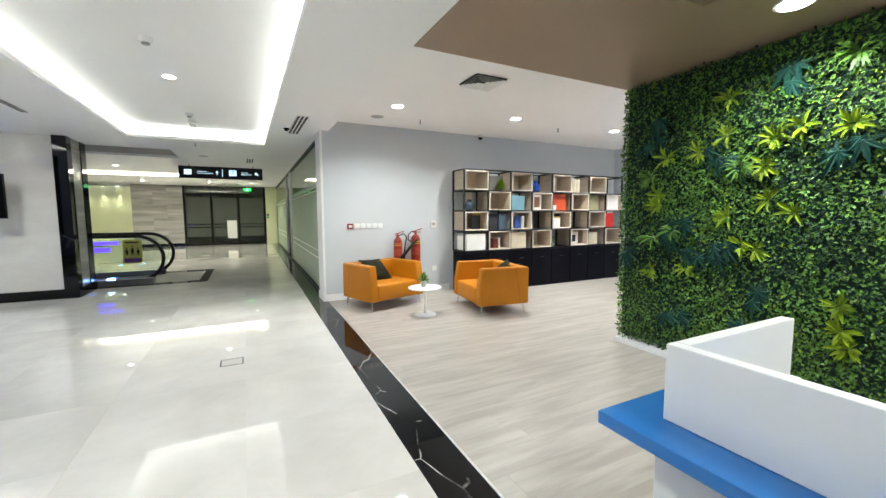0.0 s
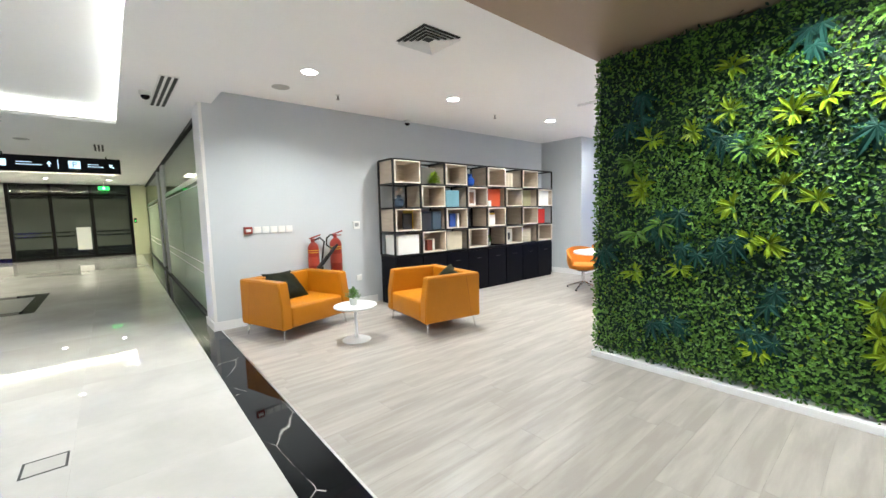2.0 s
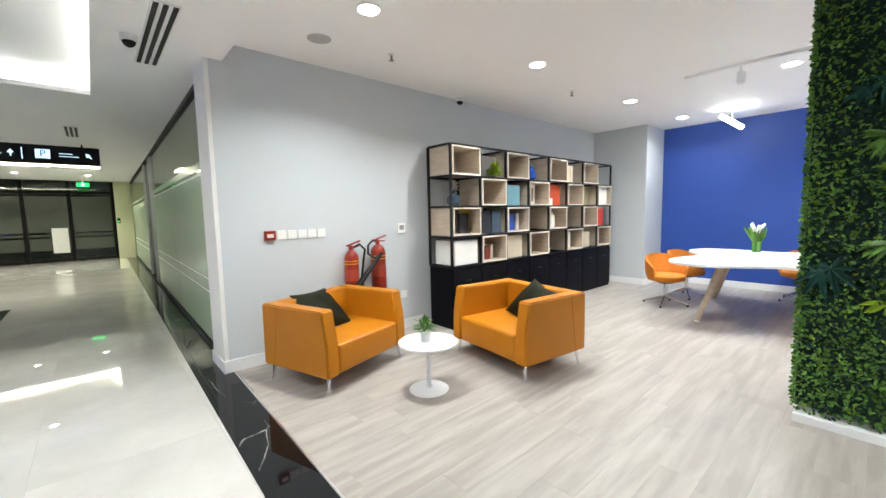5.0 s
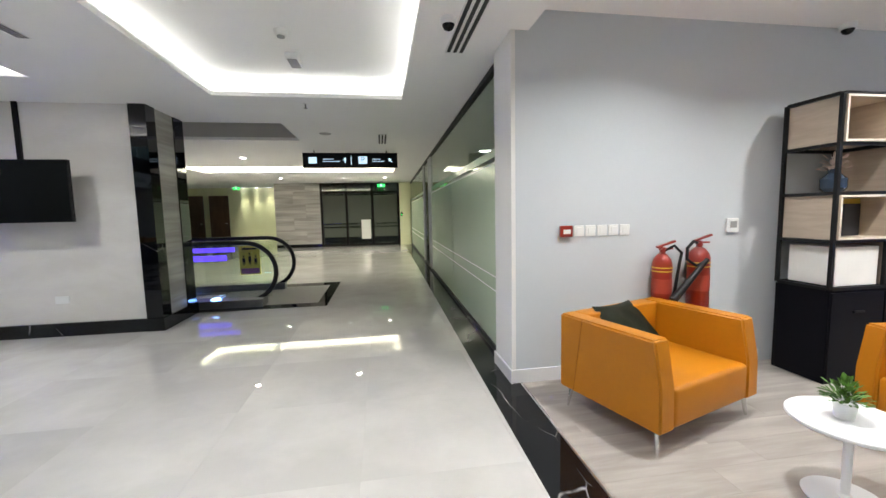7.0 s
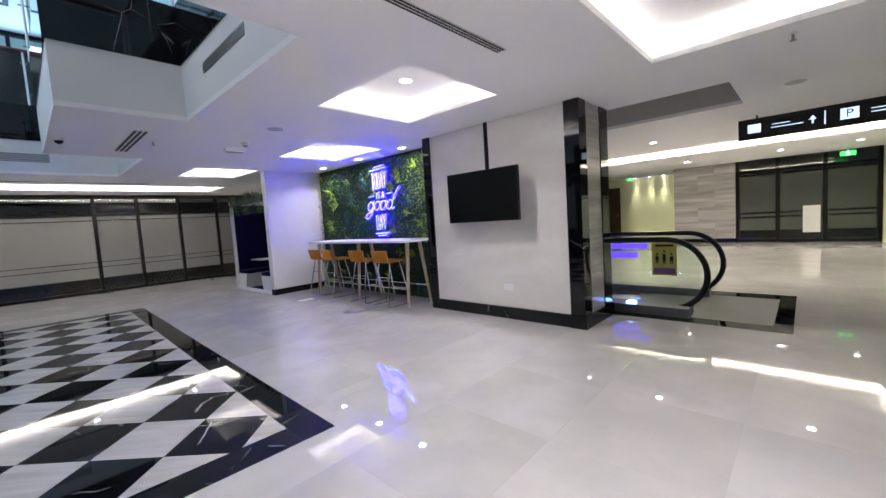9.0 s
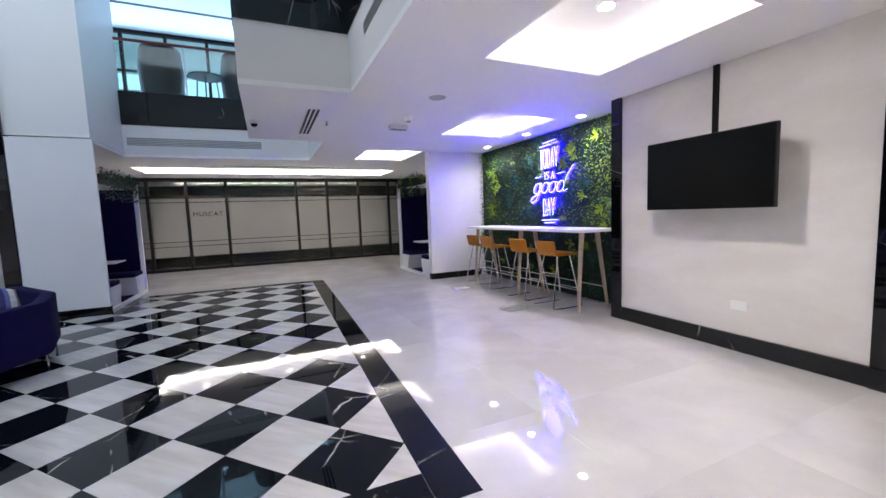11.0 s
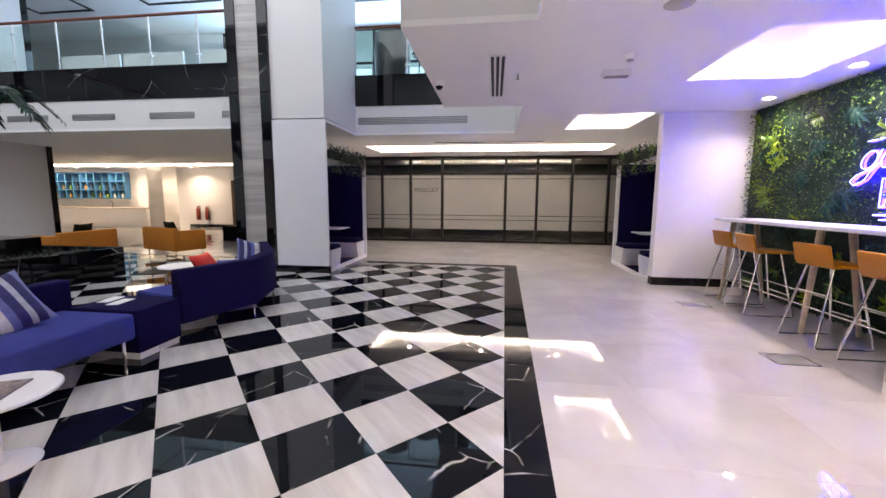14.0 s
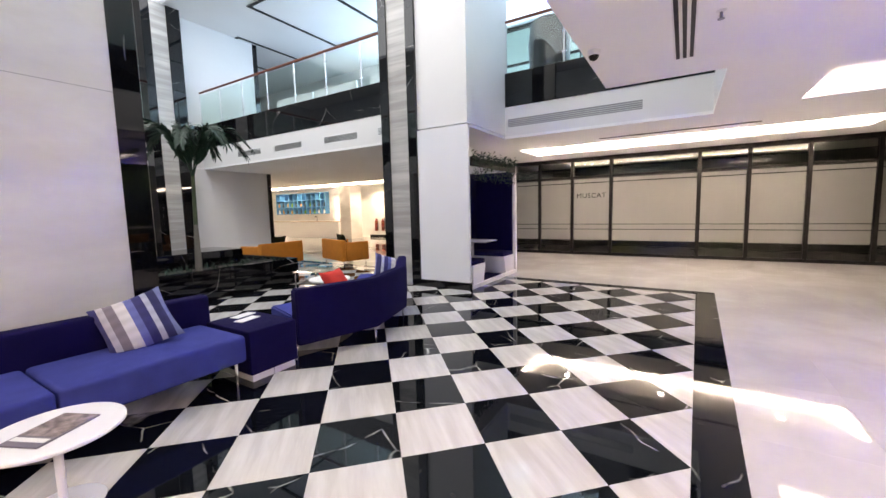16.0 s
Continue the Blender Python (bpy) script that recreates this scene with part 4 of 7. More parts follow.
def living_wall(label, m_origin, side, nrm, width, z0, z1, seed, density, lime_spots=(), rosettes=30, fans=26, dense_dark=0.35, shade_below=0.0):
    """A planted wall: dark backing, small leaves, lime tufts and dark split leaves."""
    rng = random.Random(seed)
    t = thing("living_wall", Matrix.Translation(m_origin), label, "plant wall")
    side, nrm = np.array(side, float), np.array(nrm, float)
    bm = bmesh.new()
    c = [side * 0.0, side * width]
    q = [c[0], c[0] + nrm * 0.04, c[1] + nrm * 0.04, c[1]]
    v = [[bm.verts.new((p[0], p[1], z)) for p in q] for z in (z0, z1)]
    for f in ((v[0][3], v[0][2], v[0][1], v[0][0]), tuple(v[1])):
        bm.faces.new(f)
    for i in range(4):
        bm.faces.new((v[0][i], v[0][(i + 1) % 4], v[1][(i + 1) % 4], v[1][i]))
    bmesh.ops.recalc_face_normals(bm, faces=bm.faces)
    part("backing", bm, "leaf_dark", t)
    area = width * (z1 - z0)
    lots = {"leaf_mid": [], "leaf_dark": [], "leaf_lime": []}
    for i in range(int(area * density)):
        u, z = rng.uniform(-0.01, width + 0.01), rng.uniform(z0 - 0.01, z1 - 0.01)
        near = max([math.exp(-(((u - a) / b) ** 2 + ((z - c2) / d) ** 2)) for a, c2, b, d in lime_spots] or [0])
        blob = noise.noise(Vector((u * 1.6, z * 1.6, seed)))
        r = rng.random()
        # table shade put into leaf colour below here, with some darker planting
        if z < shade_below and r < 0.93:
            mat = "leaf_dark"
        elif r < near * 0.85 + 0.035:
            mat = "leaf_lime"
        elif r < dense_dark - blob * 0.5 + near * 0.2:
            mat = "leaf_dark"
        else:
            mat = "leaf_mid"
        deep = rng.uniform(0.035, 0.12)
        lots[mat].append(leaf_on_wall(rng, u, z, deep, rng.uniform(0.020, 0.038), nrm, side))
    for mat, pl in lots.items():
        tagged(scatter("small_leaves", "oval", pl, mat, t), kind="stuff")
    for i in range(rosettes):
        if lime_spots and rng.random() < 0.6:
            a, c2, b, d = rng.choice(lime_spots)
            u, z = rng.gauss(a, b * 0.6), rng.gauss(c2, d * 0.6)
        else:
            u, z = rng.uniform(0.1, width - 0.1), rng.uniform(z0 + 0.12, z1 - 0.15)
        u, z = min(max(u, 0.06), width - 0.06), min(max(z, z0 + 0.1), z1 - 0.12)
        pl = []
        grass = rng.random() < (0.4 if not lime_spots else 0.2)
        for k in range(rng.randint(26, 34) if grass else rng.randint(15, 21)):
            a = rng.uniform(0, 2 * math.pi)
            if grass:
                d = side * math.cos(a) + np.array([0, 0, 1.0]) * (0.75 * math.sin(a) - 0.45) + nrm * rng.uniform(0.2, 0.8)
                pl.append((frame_of(d, nrm + np.array([0, 0, 0.5])) * rng.uniform(0.10, 0.17), side * u + np.array([0, 0, z]) + nrm * 0.09))
            else:
                d = side * math.cos(a) + np.array([0, 0, 1.0]) * math.sin(a) + nrm * rng.uniform(0.2, 1.0)
                pl.append((frame_of(d, nrm + np.array([rng.uniform(-.3, .3), rng.uniform(-.3, .3), 0.5])) * rng.uniform(0.085, 0.14), side * u + np.array([0, 0, z]) + nrm * 0.09))
        if grass:
            scatter("grass_tuft", "blade", pl, "leaf_mid", t)
        else:
            scatter("tuft", "strap", pl, "leaf_lime", t)
    for i in range(fans):
        u, z = rng.uniform(0.08, width - 0.08), rng.uniform(z0 + 0.2, z1 - 0.12)
        pl = []
        for k in range(rng.randint(3, 4)):
            a = -math.pi / 2 + rng.uniform(-0.8, 0.8)
            d = side * math.cos(a) + np.array([0, 0, 1.0]) * math.sin(a) + nrm * rng.uniform(0.15, 0.4)
            pl.append((frame_of(d, nrm + np.array([rng.uniform(-.3, .3), rng.uniform(-.3, .3), 0.3])) * rng.uniform(0.12, 0.18), side * (u + rng.uniform(-.1, .1)) + np.array([0, 0, z + rng.uniform(-.07, .07)]) + nrm * 0.12))
        scatter("split_leaf", "fan", pl, "leaf_teal", t)
    return t


living_wall("lush green artificial plant wall behind the reception desk", (3.74, 2.84, 0), (0, -1, 0), (-1, 0, 0), 4.9, 0.075, 2.72, 11, 4300, rosettes=64, fans=34, dense_dark=0.36)
part("plinth", rounded(-0.15, 0.03, -4.9, -0.0, 0.0, 0.055, 0.004), "white_lac", bpy.data.objects["living_wall"], "white plinth under the greenery")
structure("wall_green", boxes((3.78, 3.95, -3.2, 2.84, 0, LOUNGE)), "white_wall", "white partition carrying the plant wall", "wall")
_rng = random.Random(3)
_pl = [(frame_of((_rng.uniform(-1, .4), _rng.uniform(0.2, 1), _rng.uniform(-.6, .6)), (-0.4, 1, 0.5)) * _rng.uniform(0.025, 0.045), np.array([_rng.uniform(-0.09, 0.15), 0.0, _rng.uniform(0.1, 2.7)])) for _ in range(1800)]
tagged(scatter("side_leaves", "oval", _pl, "leaf_mid", bpy.data.objects["living_wall"]), kind="stuff")

bar_green = living_wall("dark green plant wall with lime patches behind the bar table", (-9.24, 9.2, 0), (1, 0, 0), (0, -1, 0), 4.03, 0.03, 2.72, 21, 1500, lime_spots=((0.45, 2.15, 0.3, 0.25), (0.45, 1.45, 0.25, 0.2), (3.6, 2.45, 0.32, 0.25), (3.5, 1.9, 0.35, 0.3), (3.65, 1.3, 0.4, 0.2), (2.55, 1.35, 0.3, 0.14), (2.9, 2.0, 0.2, 0.2)), rosettes=44, fans=34, dense_dark=0.74, shade_below=1.05)

# neon words
neon = thing("neon_sign", pose(-6.86, 9.05, 0), "violet neon wall sign reading TODAY IS A good DAY, lit", "neon sign")
def stroke(cx, cz, rx, rz, a0=0, a1=360, n=18):
    return [(cx + rx * math.cos(radians(a0 + (a1 - a0) * k / n)), cz + rz * math.sin(radians(a0 + (a1 - a0) * k / n))) for k in range(n + 1)]


SCRIPT = [stroke(-0.27, 0.0, 0.068, 0.085, 20, 380) + [(-0.19, 0.09), (-0.20, -0.08), (-0.235, -0.19), (-0.31, -0.24), (-0.37, -0.20), (-0.33, -0.14), (-0.20, -0.08), (-0.15, -0.02)],
          stroke(-0.09, 0.0, 0.066, 0.085, 90, 470), stroke(0.07, 0.0, 0.066, 0.085, 90, 470),
          stroke(0.24, 0.0, 0.068, 0.085, 20, 380), [(0.40, 0.30), (0.32, 0.16), (0.305, -0.05), (0.335, -0.085), (0.39, -0.05)], [(-0.05, 0.075), (0.02, 0.06)], [(0.11, 0.075), (0.18, 0.06)]]
for line in SCRIPT:
    path = [((u + 0.32 * v) * 1.18, 0, 1.79 + v * 1.05) for u, v in line]
    part("neon_script", tube(path, 0.006, 6), "neon", neon, smooth=True)
    part("script_glow", tube([(p[0], 0.035, p[2]) for p in path], 0.010, 6), "neon_glow", neon, smooth=True)
for line in ([(-0.10, 2.05), (-0.10, 1.93)], [(0.0, 2.045), (-0.045, 2.05), (-0.06, 2.02), (-0.03, 1.99), (-0.005, 1.965), (-0.02, 1.935), (-0.065, 1.935)], [(0.06, 1.93), (0.095, 2.05), (0.13, 1.93)], [(0.075, 1.97), (0.115, 1.97)]):
    path = [(u, 0, v) for u, v in line]
    part("neon_letter", tube(path, 0.006, 6), "neon", neon, smooth=True)
    part("letter_glow", tube([(p[0], 0.035, p[2]) for p in path], 0.010, 6), "neon_glow", neon, smooth=True)
GLYPHS = {"T": [[(0, 1), (1.1, 1)], [(0.42, 1), (0.42, 0)], [(0.66, 1), (0.66, 0)], [(0.42, 0), (0.66, 0)]],
          "O": [stroke(0.5, 0.5, 0.5, 0.5)],
          "D": [[(0, 0), (0, 1), (0.5, 0.97), (0.85, 0.8), (0.95, 0.5), (0.85, 0.2), (0.5, 0.03), (0, 0)]],
          "A": [[(0, 0), (0.5, 1), (1, 0)], [(0.2, 0.3), (0.8, 0.3)]],
          "Y": [[(0, 1), (0.5, 0.45), (1, 1)], [(0.5, 0.45), (0.5, 0)]]}
for txt, x0, z0, w, h, pitch in (("TODAY", -0.225, 2.11, 0.072, 0.32, 0.094), ("DAY", -0.15, 1.31, 0.078, 0.29, 0.104)):
    for i, ch_ in enumerate(txt):
        for line in GLYPHS[ch_]:
            path = [(x0 + i * pitch + u * w, 0, z0 + v * h + 0.02 * (i / len(txt))) for u, v in line]
            part("neon_letter", tube(path, 0.006, 6), "neon", neon, smooth=True)
            part("letter_glow", tube([(p[0], 0.035, p[2]) for p in path], 0.010, 6), "neon_glow", neon, smooth=True)
for x0, x1, z, dz in ((-0.15, 0.15, 2.54, 0.02), (-0.24, 0.22, 2.49, 0.02), (-0.36, -0.19, 1.98, 0.01), (0.2, 0.36, 2.0, 0.01), (-0.2, 0.2, 1.235, 0.01), (-0.13, 0.13, 1.19, 0.01)):
    part("neon_bar", rod((x0, 0, z), (x1, 0, z + dz), 0.006, n=8), "neon", neon, smooth=True)
    part("bar_glow", rod((x0, 0.035, z), (x1, 0.035, z + dz), 0.010, n=8), "neon_glow", neon, smooth=True)
for x, z in ((-0.3, 2.2), (0.3, 2.2), (-0.2, 1.4), (0.2, 1.4)):
    part("standoff", rod((x, 0.03, z), (x, 0.14, z), 0.006, n=6), "chrome", neon)


def leaf_plant(name, m, label, seed, n, size, mat, spread=0.09, height=0.12):
    """A small bushy plant crown."""
    t = thing(name, m, label, "plant")
    rng = random.Random(seed)
    pl = []
    for i in range(n):
        a, e = rng.uniform(0, 2 * math.pi), rng.uniform(-0.1, 1.4)
        d = np.array([math.cos(a) * math.cos(e), math.sin(a) * math.cos(e), math.sin(e)])
        o = np.array([d[0] * spread * rng.uniform(0.2, 1), d[1] * spread * rng.uniform(0.2, 1), 0.01 + height * rng.random() * (0.3 + 0.7 * max(d[2], 0))])
        pl.append((frame_of(d, (0, 0, 1)) * size * rng.uniform(0.7, 1.2), o))
    scatter("leaves", "oval", pl, mat, t)
    return t


# ---- lounge things ----
def armchair(m, label):
    """A square club chair on slim chrome legs, facing -y."""
    t = thing("armchair", m, label, "armchair", "orange armchairs by the side table")
    w, d, h, b = 0.50, 0.38, 0.665, 0.145
    for s in (-1, 1):
        bm = bmesh.new()
        x0, x1 = (s * w, s * (w - 0.125))
        prof = [(-d, b), (-d + 0.004, 0.40), (-d + 0.05, h), (d, h), (d, b)]
        va = [[bm.verts.new((x, y, z)) for y, z in prof] for x in sorted((x0, x1))]
        bm.faces.new(va[0])
        bm.faces.new(va[1][::-1])
        for i in range(5):
            bm.faces.new((va[0][i], va[1][i], va[1][(i + 1) % 5], va[0][(i + 1) % 5]))
        bmesh.ops.recalc_face_normals(bm, faces=bm.faces)
        bmesh.ops.bevel(bm, geom=bm.edges[:], offset=0.012, segments=3, affect="EDGES")
        part("arm", bm, "orange", t, smooth=True)
        part("seam", tube([(s * (w + 0.0005), d - 0.20, h - 0.004), (s * (w + 0.0005), d - 0.13, b + 0.006)], 0.0018, 6), "orange_seam", t, "stitched seam")
    part("backrest", rounded(-w + 0.126, w - 0.126, d - 0.13, d, b, h, 0.014, 3), "orange", t, smooth=True)
    part("seat", rounded(-w + 0.127, w - 0.127, -d + 0.002, d - 0.132, b, 0.385, 0.03, 5), "orange", t, smooth=True)
    for x, y in ((-w + 0.06, -d + 0.06), (w - 0.06, -d + 0.06), (-w + 0.06, d - 0.06), (w - 0.06, d - 0.06)):
        part("leg", rod((x * 1.05, y * 1.05, 0), (x, y, b), 0.009, 0.017), "chrome", t, "slim tapered chrome leg", smooth=True)
    return t


def cushion(name, m, mat, label, s=0.42, seed=0, th=0.075):
    """A soft square cushion with pinched corners, upright in the local xz plane."""
    bm = bmesh.new()
    n = 14
    rng = random.Random(seed)
    vs = {}
    for side in (-1, 1):
        for i in range(n + 1):
            for j in range(n + 1):
                u, v = 2 * i / n - 1, 2 * j / n - 1
                edge = (1 - abs(u) ** 2.6) * (1 - abs(v) ** 2.6)
                if edge <= 1e-9 and side == 1:
                    continue
                px = u * (1 - 0.09 * (1 - abs(v) ** 2)) * s / 2
                pz = v * (1 - 0.09 * (1 - abs(u) ** 2)) * s / 2
                wv = noise.noise(Vector((u * 2 + seed, v * 2, side))) * 0.012 * edge
                vs[side, i, j] = bm.verts.new((px, side * (th * edge ** 0.55) + wv, pz + s / 2))
    for side in (-1, 1):
        for i in range(n):
            for j in range(n):
                q = [vs.get((side, a, b), vs[-1, a, b]) for a, b in ((i, j), (i + 1, j), (i + 1, j + 1), (i, j + 1))]
                bm.faces.new(q if side == -1 else q[::-1])
    ob = part(name, bm, mat, smooth=True)
    ob.matrix_basis = m
    return tagged(ob, label, "cushion", "scatter cushions")


C1, C2 = pose(1.892, 5.765, 0, 0, 0, 18), pose(3.225, 4.795, 0, 0, 0, -98)
armchair(C1, "square orange leather armchair on slim chrome legs near the grey wall")
armchair(C2, "square orange leather armchair on slim chrome legs by the bookcase")
cushion("cushion", C1 @ pose(-0.02, 0.0, 0.375, -47, 2, 6), "dark_cush", "dark olive velvet cushion on the orange armchair", seed=1, s=0.46)
cushion("cushion", C2 @ pose(-0.01, 0.02, 0.37, -45, 10, -14), "dark_cush", "black-green velvet cushion on the orange armchair", seed=2, s=0.44)


def side_table(m, label, r=0.235, h=0.395):
    t = thing("side_table", m, label, "side table", "round white side tables")
    part("tabletop", lathe([(r - 0.008, h - 0.02), (r, h - 0.014), (r, h - 0.004), (r - 0.004, h)], 48), "white_lac", t, smooth=True)
    part("stem", rod((0, 0, 0.012), (0, 0, h - 0.02), 0.018, n=20), "white_lac", t, smooth=True)
    part("base", lathe([(0.155, 0), (0.157, 0.006), (0.15, 0.012), (0.03, 0.02), (0.02, 0.03)], 40), "white_lac", t, smooth=True)
    return t


side_table(pose(2.19, 4.85, 0), "small round white pedestal table between the armchairs")


def pot(m, label, r=0.045, h=0.075, mat="white_plastic"):
    ob = part("plant_pot", lathe([(r * 0.8, 0), (r, h), (r * 0.9, h), (r * 0.85, h * 0.85)], 24), mat, smooth=True)
    ob.matrix_basis = m
    return tagged(ob, label, "plant pot")


pot(pose(2.18, 4.87, 0.395), "small white pot on the round table")
leaf_plant("potted_plant", pose(2.18, 4.87, 0.46), "small bushy green plant in a white pot", 5, 170, 0.035, "leaf_mid", 0.085, 0.10)

# reception desk
desk = thing("reception_desk", pose(0, 0, 0), "white reception desk with a projecting blue counter", "reception desk")
part("counter", rounded(1.015, 1.485, -2.2, 0.812, 0.705, 0.75, 0.004), "blue_lac", desk, "glossy blue counter")
part("riser", rounded(1.487, 1.95, 0.62, 0.70, 0.7045, 0.7505, 0.003), "white_lac", desk)
part("front_body", rounded(1.16, 1.22, -2.2, 0.70, 0.0, 0.704, 0.004), "white_lac", desk)
part("side_body", rounded(1.221, 1.95, 0.62, 0.70, 0.0, 0.704, 0.004), "white_lac", desk)
part("front_screen", rounded(1.155, 1.20, -2.2, 0.675, 0.751, 1.0, 0.003), "white_lac", desk)
part("side_screen", rounded(1.201, 1.88, 0.63, 0.675, 0.751, 1.0, 0.003), "white_lac", desk)

# bookcase with open cubes over black cabinets
SH = pose(3.40, 5.84, 0)
bc = thing("bookcase", SH, "black steel bookcase with pale plywood cubes over black cabinets, half full", "bookcase")
CW, Z = 0.4987, (0.745, 1.105, 1.465, 1.825, 2.185)
b = 0.0125
for i in range(9):
    for y in (b, 0.42 - b):
        part("upright", boxes((i * CW - b, i * CW + b, y - b, y + b, Z[0], Z[4])), "black_metal", bc)
for z in Z:
    for y in (b, 0.42 - b):
        part("rail", boxes((b, 8 * CW - b, y - b + 0.001, y + b - 0.001, z - b, z + b)), "black_metal", bc)
    for i in range(9):
        part("cross_bar", boxes((i * CW - b + 0.001, i * CW + b - 0.001, 2 * b, 0.42 - 2 * b, z - b, z + b)), "black_metal", bc)
for k in range(4):
    x0, x1 = 2 * k * CW, 2 * (k + 1) * CW
    cab = part("cabinet", rounded(x0 - 0.012 + 0.014, x1 - 0.003, 0.012, 0.42, 0.0, Z[0] - b - 0.002, 0.003), "navy_lac", bc)
    for j in range(2):
        part("door", rounded(x0 + j * CW + 0.006, x0 + (j + 1) * CW - 0.006, -0.006, 0.011, 0.05, Z[0] - 0.03, 0.002), "navy_lac", cab)
        part("handle", boxes((x0 + j * CW + 0.2, x0 + j * CW + 0.3, -0.022, -0.007, 0.56, 0.575)), "black_metal", cab)
for r in range(4):            # row 0 at the bottom
    for c in range(8):
        x0, x1, z0, z1 = c * CW + b + 0.002, (c + 1) * CW - b - 0.002, Z[r] + b + 0.001, Z[r + 1] - b - 0.001
        framed = (r + c) % 2 == 1
        if framed:
            t_ = 0.018
            cube = part("cube", boxes((x0, x1, -0.012, 0.40, z0, z0 + t_), (x0, x1, -0.012, 0.40, z1 - t_, z1), (x0, x0 + t_, -0.012, 0.40, z0 + t_, z1 - t_), (x1 - t_, x1, -0.012, 0.40, z0 + t_, z1 - t_), (x0 + t_, x1 - t_, 0.385, 0.40, z0 + t_, z1 - t_)), "ply", bc, "pale plywood cube")
            e_ = 0.016
            part("edge_band", boxes((x0, x1, -0.0145, -0.0122, z0, z0 + e_), (x0, x1, -0.0145, -0.0122, z1 - e_, z1), (x0, x0 + e_, -0.0145, -0.0122, z0 + e_, z1 - e_), (x1 - e_, x1, -0.0145, -0.0122, z0 + e_, z1 - e_)), "ply_edge", cube, "paler front edge")


def book(x, y, z, w, h, d, mat, rz=0, tilt=0, label="", cat="book", name="book"):
    ob = part(name, rounded(0, w, 0, d, 0, h, min(0.003, w * 0.3)), mat)
    ob.matrix_basis = SH @ pose(x, y, z, 0, tilt, rz)
    return tagged(ob, label, cat)


def col(name, c, rough=0.5):
    if name not in M:
        M[name] = material(name, c, rough, var=0.08, scale=9)
    return name


def cell(r, c):
    return c * CW + 0.03, Z[r] + (0.032 if (r + c) % 2 else 0.0145)


WHITE, BLUE, RED, TEAL, DARK, CREAM, YEL = "paper", col("book_blue", (0.03, 0.08, 0.35)), col("red_card", (0.6, 0.03, 0.02)), col("teal_card", (0.15, 0.3, 0.36)), col("black_card", (0.02, 0.02, 0.025)), col("cream_card", (0.55, 0.48, 0.36)), col("yellow_card", (0.65, 0.45, 0.05))
x, z = cell(0, 0)
book(x + 0.03, 0.03, z, 0.40, 0.30, 0.34, WHITE, label="white storage box filling a bookcase compartment", cat="storage box", name="storage_box")
x, z = cell(0, 1)
book(x + 0.15, 0.1, z, 0.10, 0.17, 0.2, col("rust_card", (0.25, 0.05, 0.03)), label="rust red book standing in a plywood cube")
book(x + 0.27, 0.1, z, 0.03, 0.19, 0.2, WHITE, label="white booklet standing in a plywood cube")
x, z = cell(0, 2)
book(x + 0.01, 0.05, z, 0.36, 0.31, 0.02, CREAM, label="beige panel leaning in the bookcase", cat="panel", name="panel")
x, z = cell(0, 5)
fp = book(x + 0.06, 0.14, z, 0.26, 0.26, 0.012, WHITE, label="white framed print of a dark animal", cat="picture", name="framed_print")
part("print_area", boxes((0.07, 0.19, -0.003, -0.0005, 0.05, 0.19)), DARK, fp)
x, z = cell(0, 6)
for k in range(4):
    book(x + 0.05, 0.06, z + k * 0.066, 0.26, 0.062, 0.22, CREAM, label="cream box file stacked in the bookcase", cat="box file", name="box_file")
x, z = cell(1, 0)
book(x + 0.20, 0.12, z, 0.19, 0.25, 0.025, DARK, rz=6, label="dark picture book facing out", cat="book")
book(x + 0.24, 0.16, z, 0.19, 0.29, 0.02, YEL, rz=4, label="yellow-edged picture book facing out", cat="book")
x, z = cell(1, 1)
book(x + 0.02, 0.06, z, 0.19, 0.29, 0.26, DARK, label="black box file in the bookcase", cat="box file", name="box_file")
book(x + 0.23, 0.05, z, 0.18, 0.29, 0.26, col("slate_card", (0.045, 0.07, 0.10)), label="slate blue box file in the bookcase", cat="box file", name="box_file")
x, z = cell(1, 2)
book(x + 0.14, 0.1, z, 0.15, 0.23, 0.02, BLUE, rz=5, label="blue picture book facing out in a plywood cube")
book(x + 0.31, 0.1, z, 0.05, 0.23, 0.18, WHITE, label="white book standing in a plywood cube")
x, z = cell(1, 3)
book(x + 0.06, 0.1, z, 0.03, 0.2, 0.15, CREAM, tilt=-14, label="cream booklet leaning in the bookcase")
x, z = cell(1, 4)
for k, mt in enumerate((WHITE, YEL, DARK)):
    book(x + 0.08 + k * 0.05, 0.1 + k * 0.04, z, 0.2, 0.19 + 0.035 * k, 0.018, mt, rz=4 * k, label="magazine facing out in a plywood cube", cat="magazine", name="magazine")
x, z = cell(1, 7)
book(x + 0.02, 0.05, z, 0.26, 0.30, 0.3, RED, label="bright red storage box in the bookcase", cat="storage box", name="storage_box")
x, z = cell(2, 2)
book(x + 0.02, 0.05, z, 0.30, 0.27, 0.2, TEAL, label="pale blue storage box in the bookcase", cat="storage box", name="storage_box")
x, z = cell(2, 3)
fp = book(x + 0.08, 0.16, z, 0.25, 0.29, 0.014, WHITE, label="white framed brown print in a plywood cube", cat="picture", name="framed_print")
part("print_area", boxes((0.06, 0.2, -0.003, -0.0005, 0.04, 0.24)), col("brown_print", (0.28, 0.14, 0.08)), fp)
x, z = cell(2, 4)
book(x + 0.01, 0.10, z, 0.42, 0.32, 0.02, col("orange_red_panel", (0.5, 0.07, 0.02)), label="orange-red back panel in the bookcase", cat="panel", name="panel")
